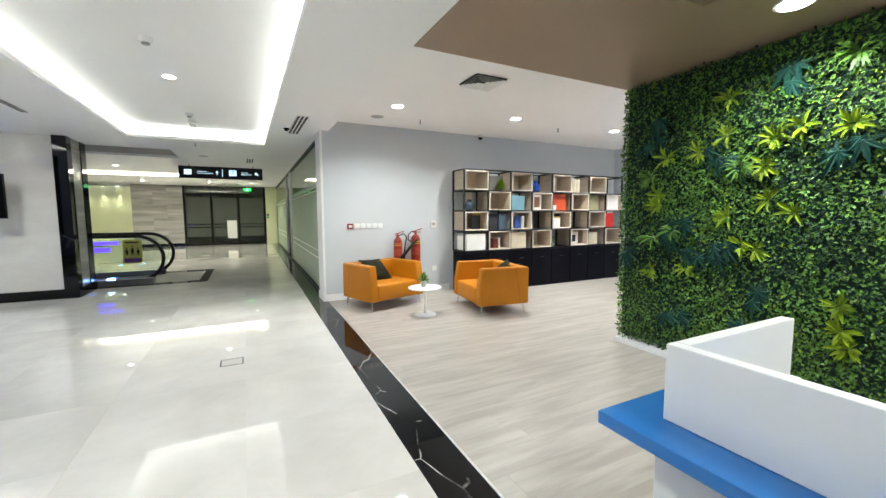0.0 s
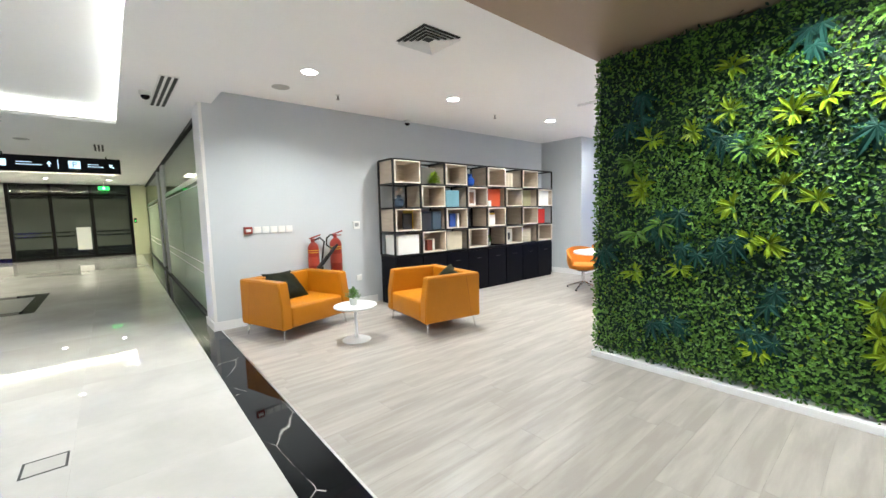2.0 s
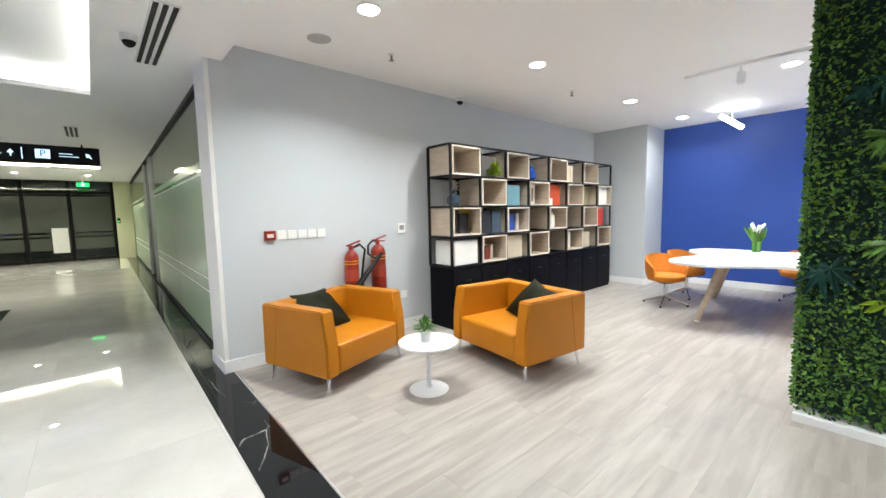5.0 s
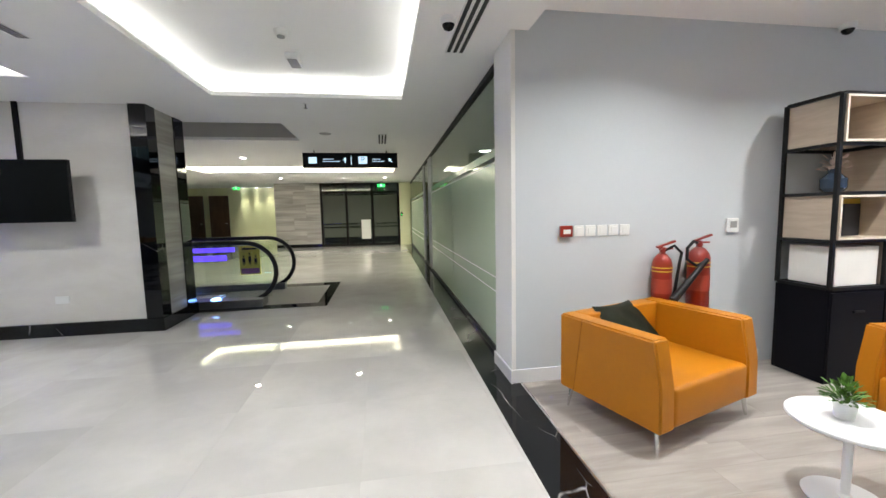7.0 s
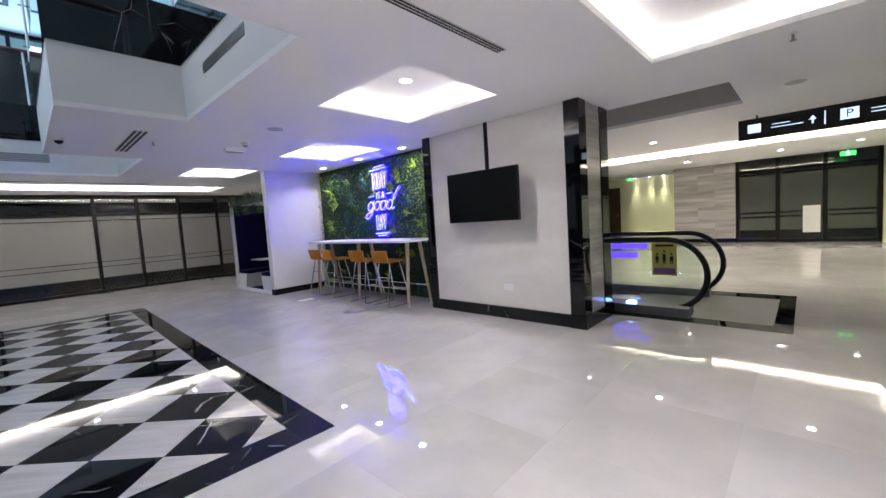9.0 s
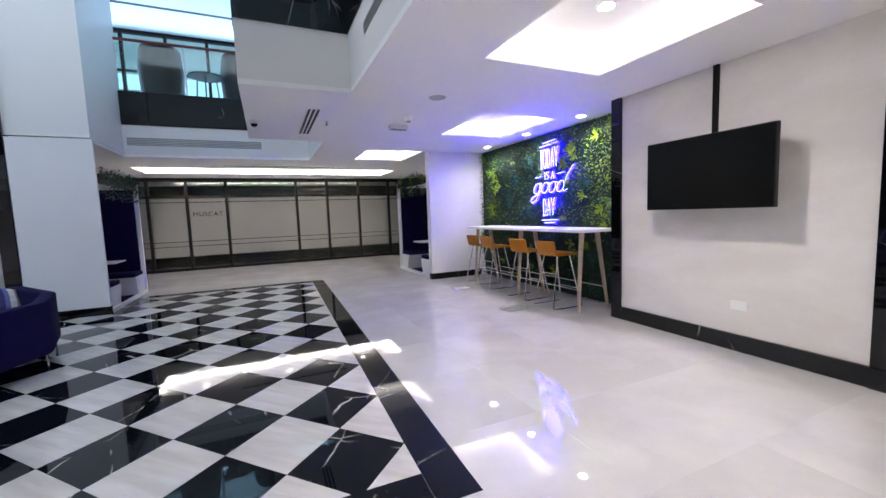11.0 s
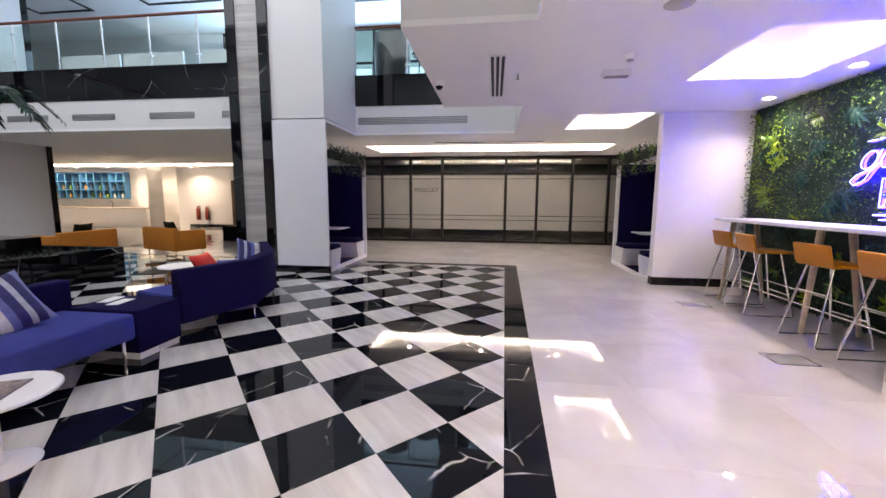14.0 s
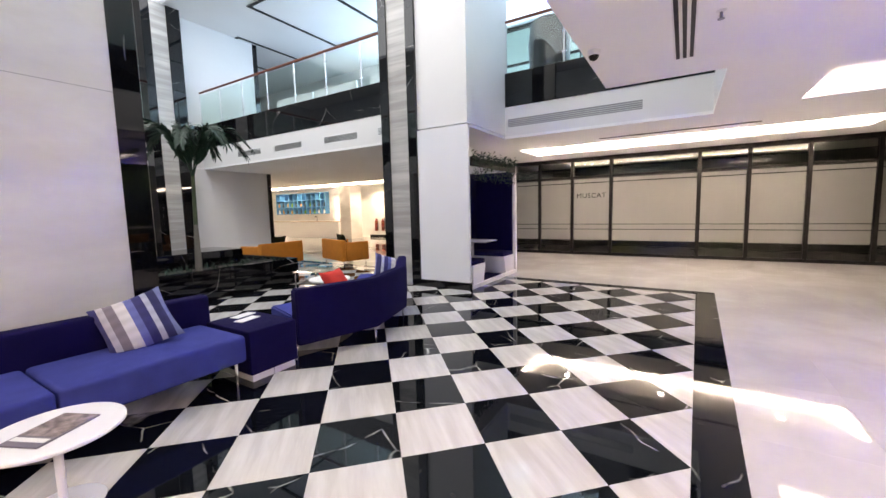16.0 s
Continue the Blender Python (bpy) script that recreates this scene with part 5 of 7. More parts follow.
book(x + 0.02, 0.02, z, 0.07, 0.10, 0.07, WHITE, label="small white pillar candle on the shelf", cat="candle", name="candle")
x, z = cell(2, 6)
book(x + 0.02, 0.14, z, 0.4, 0.32, 0.02, col("olive_panel", (0.33, 0.31, 0.18)), label="olive back panel in the bookcase", cat="panel", name="panel")
x, z = cell(2, 7)
book(x + 0.03, 0.05, z, 0.38, 0.30, 0.3, WHITE, label="white storage box in the bookcase", cat="storage box", name="storage_box")
x, z = cell(3, 5)
for k in range(3):
    book(x + 0.03 + k * 0.085, 0.08, z, 0.075, 0.27, 0.25, CREAM, label="beige lever arch file standing in the bookcase", cat="box file", name="box_file")
for (r, c), hz, mt in (((2, 0), 0.19, col("dark_vase", (0.04, 0.06, 0.09), 0.15)), ((3, 3), 0.2, col("blue_vase", (0.03, 0.09, 0.4), 0.15))):
    x, z = cell(r, c)
    v_ = part("vase", lathe([(0.055, 0), (0.082, 0.03), (0.082, hz * 0.55), (0.035, hz * 0.8), (0.042, hz)], 24), mt, smooth=True)
    v_.matrix_basis = SH @ pose(x + (0.18 if c == 0 else 0.10), 0.19 if c == 0 else 0.07, z)
    tagged(v_, "dark glass vase in the bookcase" if c == 0 else "cobalt blue ceramic vase in the bookcase", "vase")
x, z = cell(2, 0)
leaf_plant("flower_bunch", SH @ pose(x + 0.18, 0.19, z + 0.16), "pale pink artificial flowers in a dark vase", 8, 70, 0.05, col("pale_petal", (0.6, 0.5, 0.45)), 0.075, 0.12)
x, z = cell(3, 1)
book(x + 0.02, 0.06, z, 0.3, 0.26, 0.25, col("grey_wire", (0.10, 0.09, 0.08)), label="dark wooden crate in the bookcase", cat="crate", name="crate")
leaf_plant("grass_plant", SH @ pose(x + 0.22, -0.02, z), "bright green moss plant in the bookcase", 9, 620, 0.03, "leaf_lime", 0.11, 0.17)
x, z = cell(0, 4)
pot(SH @ pose(x + 0.12, 0.12, z), "small white pot in the bookcase", 0.035, 0.06)
leaf_plant("shelf_plant", SH @ pose(x + 0.12, 0.12, z + 0.05), "small green plant in the bookcase", 10, 60, 0.035, "leaf_mid", 0.06, 0.14)

# wall fittings by the armchairs
al = thing("fire_alarm_button", pose(1.525, 6.363, 1.215), "red fire alarm call point on the grey wall", "fire alarm")
part("body", rounded(-0.05, 0.05, -0.035, 0, -0.045, 0.045, 0.006), "red_paint", al)
part("label_plate", boxes((-0.03, 0.03, -0.037, -0.0352, -0.02, 0.015)), "white_plastic", al)
for k in range(5):
    sw = thing("light_switch", pose(1.64 + k * 0.1, 6.363, 1.215), "square white light switch on the grey wall", "light switch", "row of light switches")
    part("plate", rounded(-0.043, 0.043, -0.009, 0, -0.043, 0.043, 0.003), "white_plastic", sw)
    part("rocker", rounded(-0.022, 0.022, -0.013, -0.009, -0.028, 0.028, 0.002), "white_plastic", sw)
th = thing("thermostat", pose(3.04, 6.363, 1.225), "white thermostat with a grey display", "thermostat")
part("body", rounded(-0.055, 0.055, -0.025, 0, -0.06, 0.06, 0.006), "white_plastic", th)
part("display", boxes((-0.032, 0.032, -0.0268, -0.0252, -0.02, 0.035)), "grey_plastic", th)
so = thing("wall_socket", pose(3.06, 6.363, 0.42), "small white wall socket on the grey wall", "socket")
part("plate", rounded(-0.045, 0.045, -0.01, 0, -0.045, 0.045, 0.004), "white_plastic", so)


def extinguisher(m, label, s=1.0, crossed=False):
    """A wall-hung extinguisher with valve, lever, hose and horn; the wall is at +y."""
    t = thing("fire_extinguisher", m, label, "fire extinguisher", "fire extinguishers")
    r, h = 0.08 * s, 0.52 * s
    part("cylinder", lathe([(r * 0.9, 0), (r, 0.02), (r, h - 0.09), (r * 0.88, h - 0.05), (r * 0.55, h - 0.015), (0.025, h)], 24), "red_paint", t, smooth=True)
    part("label_sticker", lathe([(r + 0.001, h * 0.34), (r + 0.001, h * 0.58)], 24), col("extinguisher_label", (0.36, 0.05, 0.03)), t)
    for z in (0.70, 0.76):
        part("band", lathe([(r + 0.0025, h * z), (r + 0.0025, h * (z + 0.016))], 24), YEL, t)
    part("valve", rod((0, 0, h), (0, 0, h + 0.05), 0.022), "red_paint", t, smooth=True)
    part("lever", rounded(-0.05, 0.12, -0.014, 0.014, h + 0.05, h + 0.066, 0.004), "red_paint", t).matrix_basis = pose(0, 0, h + 0.05, 0, -16, 0) @ pose(0, 0, -h - 0.045)
    part("grip", rounded(-0.03, 0.09, -0.012, 0.012, h + 0.028, h + 0.042, 0.004), "red_paint", t)
    part("gauge", rod((-0.02, -0.02, h + 0.02), (-0.03, -0.045, h + 0.02), 0.02), "red_paint", t)
    if crossed:
        hose = [(-0.02, -0.01, h + 0.03), (-0.09, -0.04, h + 0.05), (-0.16, -0.06, h + 0.0), (-0.17, -0.07, h - 0.09), (-0.11, -0.10, h - 0.14), (-0.05, -0.12, h - 0.11)]
        part("horn", rod((-0.03, -0.12, h - 0.09), (-0.33, -0.13, h - 0.40), 0.018, 0.032), "rubber", t, smooth=True)
    else:
        hose = [(0.02, 0, h + 0.02), (0.09, -0.02, h + 0.06), (0.15, -0.03, h + 0.0), (0.13, -0.03, h - 0.1), (0.10, -0.03, h - 0.3), (0.09, -0.04, 0.1)]
        part("horn", rod(hose[-2], hose[-1], 0.014, 0.028), "rubber", t, smooth=True)
    part("hose", tube(hose, 0.012), "rubber", t, smooth=True)
    part("bracket", boxes((-0.03, 0.03, r * 0.8, 0.092, h * 0.6, h * 0.68)), "red_paint", t)
    return t


extinguisher(pose(2.325, 6.275, 0.53), "red fire extinguisher hung on the grey wall", 0.94)
extinguisher(pose(2.655, 6.27, 0.52, 0, 0, 0), "larger red fire extinguisher with black horn on the grey wall", 1.04, True)

# meeting corner: table, swivel chairs, vase
tb = thing("meeting_table", pose(6.6, 3.3, 0), "white organic-shaped meeting table on splayed oak legs", "table")
out = []
for k in range(96):
    a = 2 * math.pi * k / 96
    r = 1.13 + 0.27 * math.cos(4 * (a - radians(142)))
    out.append((r * math.cos(a), r * math.sin(a)))
bm = prism(out, 0.72, 0.75)
part("tabletop", bm, "white_lac", tb)
for a in (142, 52, 232, -38):
    c, s = math.cos(radians(a)), math.sin(radians(a))
    part("leg", rod((c * 1.08, s * 1.08, 0.012), (c * 0.78, s * 0.78, 0.72), 0.026, 0.048, 12), "oak", tb, "tapered oak leg", smooth=True)
    part("foot_pad", lathe([(0.024, 0), (0.028, 0.004), (0.026, 0.012)], 12), "white_plastic", tb).matrix_basis = pose(c * 1.08, s * 1.08, 0)


def swivel_chair(m, label):
    """A tub swivel chair on a chrome four-star base, facing -y."""
    t = thing("swivel_chair", m, label, "chair", "orange swivel chairs at the meeting table")
    n = 18
    bm = bmesh.new()
    ring = []
    for i in range(n + 1):
        a = radians(-25 + 230 * i / n)
        k = math.sin(radians(180 * i / n))
        top = 0.535 + 0.19 * k ** 0.7
        c, s = math.cos(a), math.sin(a)
        ring.append([bm.verts.new((r * c, r * s * 0.95, z)) for r, z in ((0.21, 0.36), (0.262, 0.42), (0.28, 0.50), (0.285, top), (0.252, top + 0.008), (0.238, 0.50), (0.20, 0.39))])
    for p, q in zip(ring, ring[1:]):
        for j in range(7):
            bm.faces.new((p[j], p[(j + 1) % 7], q[(j + 1) % 7], q[j]))
    bm.faces.new(ring[0])
    bm.faces.new(ring[-1][::-1])
    bmesh.ops.recalc_face_normals(bm, faces=bm.faces)
    part("shell", bm, "orange_fab", t, smooth=True)
    part("seat", lathe([(0.17, 0.345), (0.235, 0.365), (0.25, 0.40), (0.245, 0.43), (0.22, 0.448), (0.1, 0.452)], 32), "orange_fab", t, smooth=True)
    part("under_plate", lathe([(0.09, 0.315), (0.12, 0.33), (0.15, 0.346)], 24), "black_metal", t, smooth=True)
    part("column", rod((0, 0, 0.1), (0, 0, 0.32), 0.026), "chrome", t, smooth=True)
    for k in range(4):
        a = radians(45 + 90 * k)
        ft = part("foot", rod((0, 0, 0.125), (0.29 * math.cos(a), 0.29 * math.sin(a), 0.024), 0.022, 0.012), "chrome", t, smooth=True)
        part("glide", rod((0.285 * math.cos(a), 0.285 * math.sin(a), 0), (0.285 * math.cos(a), 0.285 * math.sin(a), 0.024), 0.016), "rubber", ft)
    return t


ch = swivel_chair(pose(6.44, 4.56, 0, 0, 0, -38), "orange fabric swivel chair on a chrome star base at the table")
for x, y, rz in ((7.22, 4.52, -20), (7.95, 3.25, -90), (6.3, 1.95, 170)):
    copy_thing(ch, pose(x, y, 0, 0, 0, rz))
vs_ = part("vase", lathe([(0.05, 0), (0.055, 0.15), (0.05, 0.15), (0.045, 0.01)], 24), col("green_vase", (0.05, 0.16, 0.02)), smooth=True)
vs_.matrix_basis = pose(7.3, 3.68, 0.75)
tagged(vs_, "green vase on the meeting table", "vase")
rg = random.Random(6)
fl = thing("lily_bunch", pose(7.3, 3.68, 0.86), "white flowers with long green leaves in a vase", "flowers")
scatter("leaves", "blade", [(frame_of((rg.uniform(-.5, .5), rg.uniform(-.5, .5), 1), (rg.uniform(-1, 1), rg.uniform(-1, 1), 0.2)) * rg.uniform(0.2, 0.32), np.array([rg.uniform(-.02, .02), rg.uniform(-.02, .02), 0])) for _ in range(26)], "leaf_mid", fl)
for k in range(5):
    a = k * 1.26
    part("bloom", rod((0.04 * math.cos(a), 0.04 * math.sin(a), 0.16 + 0.02 * k), (0.085 * math.cos(a), 0.085 * math.sin(a), 0.27 + 0.02 * (k % 3)), 0.028, 0.012, 8), "paper", fl, "white bloom", smooth=True)


# ---- television and bar ----
tv = thing("television", pose(-3.905, 8.44, 1.71), "large black flat television, switched off, hung on the marble wall", "television")
part("case", rounded(-0.585, 0.585, -0.02, 0.03, -0.345, 0.345, 0.006), "black_metal", tv)
part("screen", boxes((-0.575, 0.575, -0.0225, -0.0205, -0.333, 0.335)), "screen", tv, "dark glossy screen")
part("bracket", boxes((-0.2, 0.2, 0.03, 0.249, -0.15, 0.15)), "black_metal", tv)
tr = tagged(part("cable_trunking", boxes((-3.98, -3.93, 8.665, 8.689, 2.06, CEIL)), "dark_frame"), "dark cable trunking running up the marble wall", "cable cover")
sk = thing("wall_socket", pose(-3.70, 8.689, 0.44), "white double wall socket on the marble wall", "socket")
part("plate", rounded(-0.075, 0.075, -0.012, 0, -0.045, 0.045, 0.004), "white_plastic", sk)

bt = thing("bar_table", pose(-7.03, 8.72, 0), "long white high bar table on splayed oak legs", "bar table")
top_out = []
for sx, sy, a0 in ((1, 1, 0), (-1, 1, 90), (-1, -1, 180), (1, -1, 270)):
    for k in range(7):
        a = radians(a0 + 15 * k)
        top_out.append((sx * 1.53 + 0.12 * math.cos(a), sy * 0.22 + 0.12 * math.sin(a)))
part("tabletop", prism(top_out, 1.095, 1.13), "white_lac", bt)
for x in (-1.42, 0.05, 1.45):
    for s in (-1, 1):
        part("leg", rod((x + 0.03, s * 0.27, 0.0), (x - 0.04, s * 0.14, 1.095), 0.022, 0.036, 10), "oak", bt, "tapered oak leg", smooth=True)
for s in (-1, 1):
    part("foot_rail", rod((-1.42, s * 0.245, 0.3), (1.46, s * 0.245, 0.3), 0.009), "chrome", bt, smooth=True)


def bar_stool(m, label):
    """A low-backed stool on a bent chrome sled frame, facing +y."""
    t = thing("bar_stool", m, label, "bar stool", "orange bar stools along the bar table")
    part("seat", rounded(-0.20, 0.20, -0.19, 0.21, 0.755, 0.79, 0.014, 3), "orange", t, smooth=True)
    bk = part("backrest", rounded(-0.20, 0.20, -0.016, 0.016, 0.0, 0.20, 0.014, 3), "orange", t, smooth=True)
    bk.matrix_basis = pose(0, -0.185, 0.775, 14)
    for s in (-1, 1):
        part("side_frame", tube([(s * 0.14, 0.10, 0.755), (s * 0.215, 0.24, 0.03), (s * 0.22, 0.235, 0.011), (s * 0.225, 0.19, 0.009), (s * 0.225, -0.23, 0.009), (s * 0.22, -0.265, 0.012), (s * 0.215, -0.27, 0.03), (s * 0.14, -0.12, 0.755)], 0.011), "chrome", t, "bent chrome sled frame", smooth=True)
    part("foot_bar", rod((-0.189, 0.193, 0.27), (0.189, 0.193, 0.27), 0.0085), "chrome", t, smooth=True)
    part("rear_bar", rod((-0.166, -0.173, 0.5), (0.166, -0.173, 0.5), 0.007), "chrome", t, smooth=True)
    return t


st = bar_stool(pose(-6.02, 8.50, 0), "orange leather bar stool on a chrome sled frame")
for x, y, rz in ((-6.72, 8.50, 4), (-7.78, 8.55, -3), (-8.35, 8.58, 2)):
    copy_thing(st, pose(x, y, 0, 0, 0, rz))

# ---- seating booths ----


def booth(y_face, y_back, label):
    """A white walk-in booth with two navy benches and a small table; open at y_face."""
    t = thing("seating_booth", pose(0, 0, 0), label, "booth", "white seating booths")
    s = 1 if y_face > y_back else -1
    x0, x1 = -11.45, -9.40

    def pbox(name, xa, xb, ya, yb, za, zb, mat, lab=""):
        return part(name, boxes((xa, xb, min(ya, yb), max(ya, yb), za, zb)), mat, t, lab)
    if s > 0:
        pbox("end_panel", x1, -9.35, y_back, y_face, 0.0, 2.755, "white_lac")
        pbox("plinth", x1 - 0.02, -9.335, y_back - 0.012, y_face + 0.004, 0.0, 0.13, "black_stone", "black stone plinth")
        pbox("back_panel", x0, x1, y_back, y_back + 0.05, 0, 2.70, "white_lac")
    else:
        pbox("end_panel", x1 - 0.04, x1, y_back - 0.05, y_face, 0.0, 2.725, "white_lac")
        pbox("back_panel", x0, x1 - 0.04, y_back - 0.05, y_back, 0, 2.70, "white_lac")
    pbox("far_panel", x0 - 0.06, x0, y_back, y_face, 0.0, 2.30, "white_lac")
    pbox("header", x0, x1 - 0.04, y_face - s * 0.06, y_face, 2.10, 2.24, "navy_lac", "dark header beam")
    pbox("sill", x0, x1 - 0.04, y_face - s * 0.04, y_face, 0.0, 0.07, "white_lac")
    pbox("floor_mat", x0, x1 - 0.04, y_back + s * 0.06, y_face - s * 0.04, 0.0, 0.05, "navy", "navy carpet floor")
    pbox("back_upholstery", x0 + 0.02, x1 - 0.06, y_back + s * 0.051, y_back + s * 0.10, 0.45, 2.12, "navy", "tall navy upholstered back")
    pbox("side_upholstery", x0, x0 + 0.06, y_back + s * 0.11, y_face - s * 0.07, 0.45, 2.12, "navy")
    pbox("side_upholstery", x1 - 0.10, x1 - 0.041, y_back + s * 0.11, y_face - s * 0.07, 0.45, 2.12, "navy")
    for xa, xb, lean in ((x0 + 0.061, x0 + 0.60, 0.10), (x1 - 0.60, x1 - 0.101, -0.10)):
        bm = boxes((xa, xb, min(y_back + s * 0.11, y_face - s * 0.02), max(y_back + s * 0.11, y_face - s * 0.02), 0.05, 0.40))
        inner = xb if lean > 0 else xa
        for v in bm.verts:
            if abs(v.co.x - inner) < 1e-5 and v.co.z < 0.1:
                v.co.x -= lean
        part("bench", bm, "white_lac", t)
        part("bench_cushion", rounded(xa, xb + 0.01, min(y_back + s * 0.11, y_face - s * 0.03), max(y_back + s * 0.11, y_face - s * 0.03), 0.401, 0.48, 0.015), "navy", t, "navy bench cushion", smooth=True)
    xm = (x0 + x1) / 2
    part("table_leaf", rounded(xm - 0.28, xm + 0.28, min(y_back + s * 0.11, y_face - s * 0.10), max(y_back + s * 0.11, y_face - s * 0.10), 0.74, 0.765, 0.01), "white_lac", t, "small white table leaf")
    part("table_leg", rod((xm, y_back + s * 0.5, 0.05), (xm, y_back + s * 0.5, 0.74), 0.025), "white_lac", t, smooth=True)
    return t


booth(2.29, 1.29, "white seating booth with navy upholstery beside the marble pillar")
booth(7.86, 8.86, "white seating booth with navy upholstery beside the bar")
rg = random.Random(12)
for yf, s in ((2.29, 1), (7.86, -1)):
    for k in range(8):
        xk = -11.3 + k * 0.25
        tp = thing("trailing_plant", pose(xk, yf - s * 0.03, 2.26), "trailing dark green plant hanging from the booth header", "plant", "trailing booth plants")
        pl = []
        for q in range(130):
            dz = rg.gauss(0.0, 0.045) if q < 60 else rg.uniform(-0.42, 0.0)
            d = np.array([rg.uniform(-1, 1), s * rg.uniform(-0.1, 1), rg.uniform(-0.8, 0.6)])
            pl.append((frame_of(d, (0, s, 0.6)) * rg.uniform(0.035, 0.06), np.array([rg.gauss(0, 0.055) if q < 60 else 0.1 * math.sin(k * 3 + (q % 4) * 1.7) + rg.uniform(-.015, .015), s * rg.uniform(0.02, 0.09), dz])))
        scatter("leaves", "oval", pl, "leaf_mid" if s < 0 and k % 3 == 1 else "leaf_dark", tp)

# ---- lobby seating ----


def plaid():
    """Woven stripes for the cushion."""
    m = bpy.data.materials.new("striped_weave")
    m.use_nodes = True
    n, l = m.node_tree.nodes, m.node_tree.links
    tc = n.new("ShaderNodeTexCoord")
    sep = n.new("ShaderNodeSeparateXYZ")
    l.new(tc.outputs["Object"], sep.inputs[0])
    cr = n.new("ShaderNodeValToRGB")
    mr = n.new("ShaderNodeMapRange")
    l.new(sep.outputs[0], mr.inputs[0])
    mr.inputs[1].default_value, mr.inputs[2].default_value = -0.24, 0.24
    cr.color_ramp.interpolation = "CONSTANT"
    stops = ((0, (0.16, 0.18, 0.36)), (0.12, (0.02, 0.02, 0.10)), (0.24, (0.46, 0.47, 0.54)), (0.32, (0.03, 0.03, 0.14)), (0.44, (0.12, 0.14, 0.38)), (0.54, (0.65, 0.63, 0.63)), (0.68, (0.22, 0.19, 0.22)), (0.80, (0.48, 0.47, 0.52)), (0.88, (0.04, 0.04, 0.15)))
    while len(cr.color_ramp.elements) < len(stops):
        cr.color_ramp.elements.new(0.5)
    for e, (p, c) in zip(cr.color_ramp.elements, stops):
        e.position, e.color = p, (*c, 1)
    l.new(mr.outputs[0], cr.inputs[0])
    wv = n.new("ShaderNodeTexWave")
    wv.inputs["Scale"].default_value = 4.0
    wv.bands_direction = "Z"
    l.new(tc.outputs["Object"], wv.inputs[0])
    mx = n.new("ShaderNodeMixRGB")
    mx.blend_type = "MULTIPLY"
    mx.inputs[0].default_value = 0.15
    l.new(cr.outputs[0], mx.inputs[1])
    l.new(wv.outputs[0], mx.inputs[2])
    b_ = n["Principled BSDF"]
    b_.inputs["Roughness"].default_value = 0.85
    l.new(mx.outputs[0], b_.inputs["Base Color"])
    return m


M["plaid"] = plaid()
sf = thing("sofa", pose(0, 0, 0), "long navy sofa with mid-blue seat on slim chrome legs", "sofa", "blue lobby sofas")
for xa, xb in ((-5.33, -4.235), (-4.225, -3.13)):
    part("seat", rounded(xa, xb, 1.72, 2.40, 0.21, 0.425, 0.03, 4), "periwinkle", sf, "mid-blue fabric seat", smooth=True)
part("backrest", rounded(-5.42, -3.13, 1.58, 1.719, 0.21, 0.665, 0.025, 4), "navy", sf, smooth=True)
for x in (-5.27, -4.23, -3.2):
    for y in (2.33, 1.66):
        part("leg", rod((x, y, 0), (x, y, 0.21), 0.009, 0.015), "chrome", sf, "slim chrome leg", smooth=True)
cushion("cushion", pose(-4.84, 1.99, 0.41, 38, 15, -12), "plaid", "blue and white striped woven cushion on the sofa", s=0.46, seed=5, th=0.08)
ot = thing("ottoman", pose(0, 0, 0), "navy fabric corner ottoman on a white plinth between the sofas", "ottoman")
part("cushion_block", rounded(-5.82, -5.37, 1.725, 2.37, 0.062, 0.43, 0.012, 3), "navy", ot, smooth=True)
part("plinth", boxes((-5.58, -5.39, 1.74, 2.35, 0, 0.06), (-5.80, -5.59, 1.74, 2.35, 0, 0.06)), "white_lac", ot, "white plinth")
for k, (x, y) in enumerate(((-5.60, 1.98), (-5.66, 1.82))):
    c_ = tagged(part("card", boxes((-0.105, 0.105, -0.05, 0.05, 0, 0.004)), "paper"), "white printed card lying on the ottoman", "card", "cards on the ottoman")
    c_.matrix_basis = pose(x, y, 0.4305, 0, 0, 12)

# angled sofa seen from behind
s2 = thing("sofa", pose(0, 0, 0), "angled navy sofa seen from behind on chrome legs", "sofa", "blue lobby sofas")
BACK = [(-5.84, 2.36), (-6.66, 2.61), (-7.45, 2.38), (-8.40, 1.68)]


def offset_line(pts, d):
    out = []
    for i, p in enumerate(pts):
        ns = []
        for a, b in ((i - 1, i), (i, i + 1)):
            if 0 <= a and b < len(pts):
                v = (Vector(pts[b]) - Vector(pts[a])).normalized()
                ns.append(Vector((-v.y, v.x)))
        nn = sum(ns, Vector((0, 0))).normalized()
        k = d / max(0.3, nn.dot(ns[0]))
        out.append(tuple(Vector(p) + nn * k))
    return out


def ribbon(name, d0, d1, z0, z1, mat, lab=""):
    a, b2 = offset_line(BACK, d0), offset_line(BACK, d1)
    bm = prism(a + b2[::-1], z0, z1)
    bmesh.ops.recalc_face_normals(bm, faces=bm.faces)
    bmesh.ops.bevel(bm, geom=[e for e in bm.edges], offset=0.014, segments=3, affect="EDGES")
    return part(name, bm, mat, s2, lab, smooth=True)


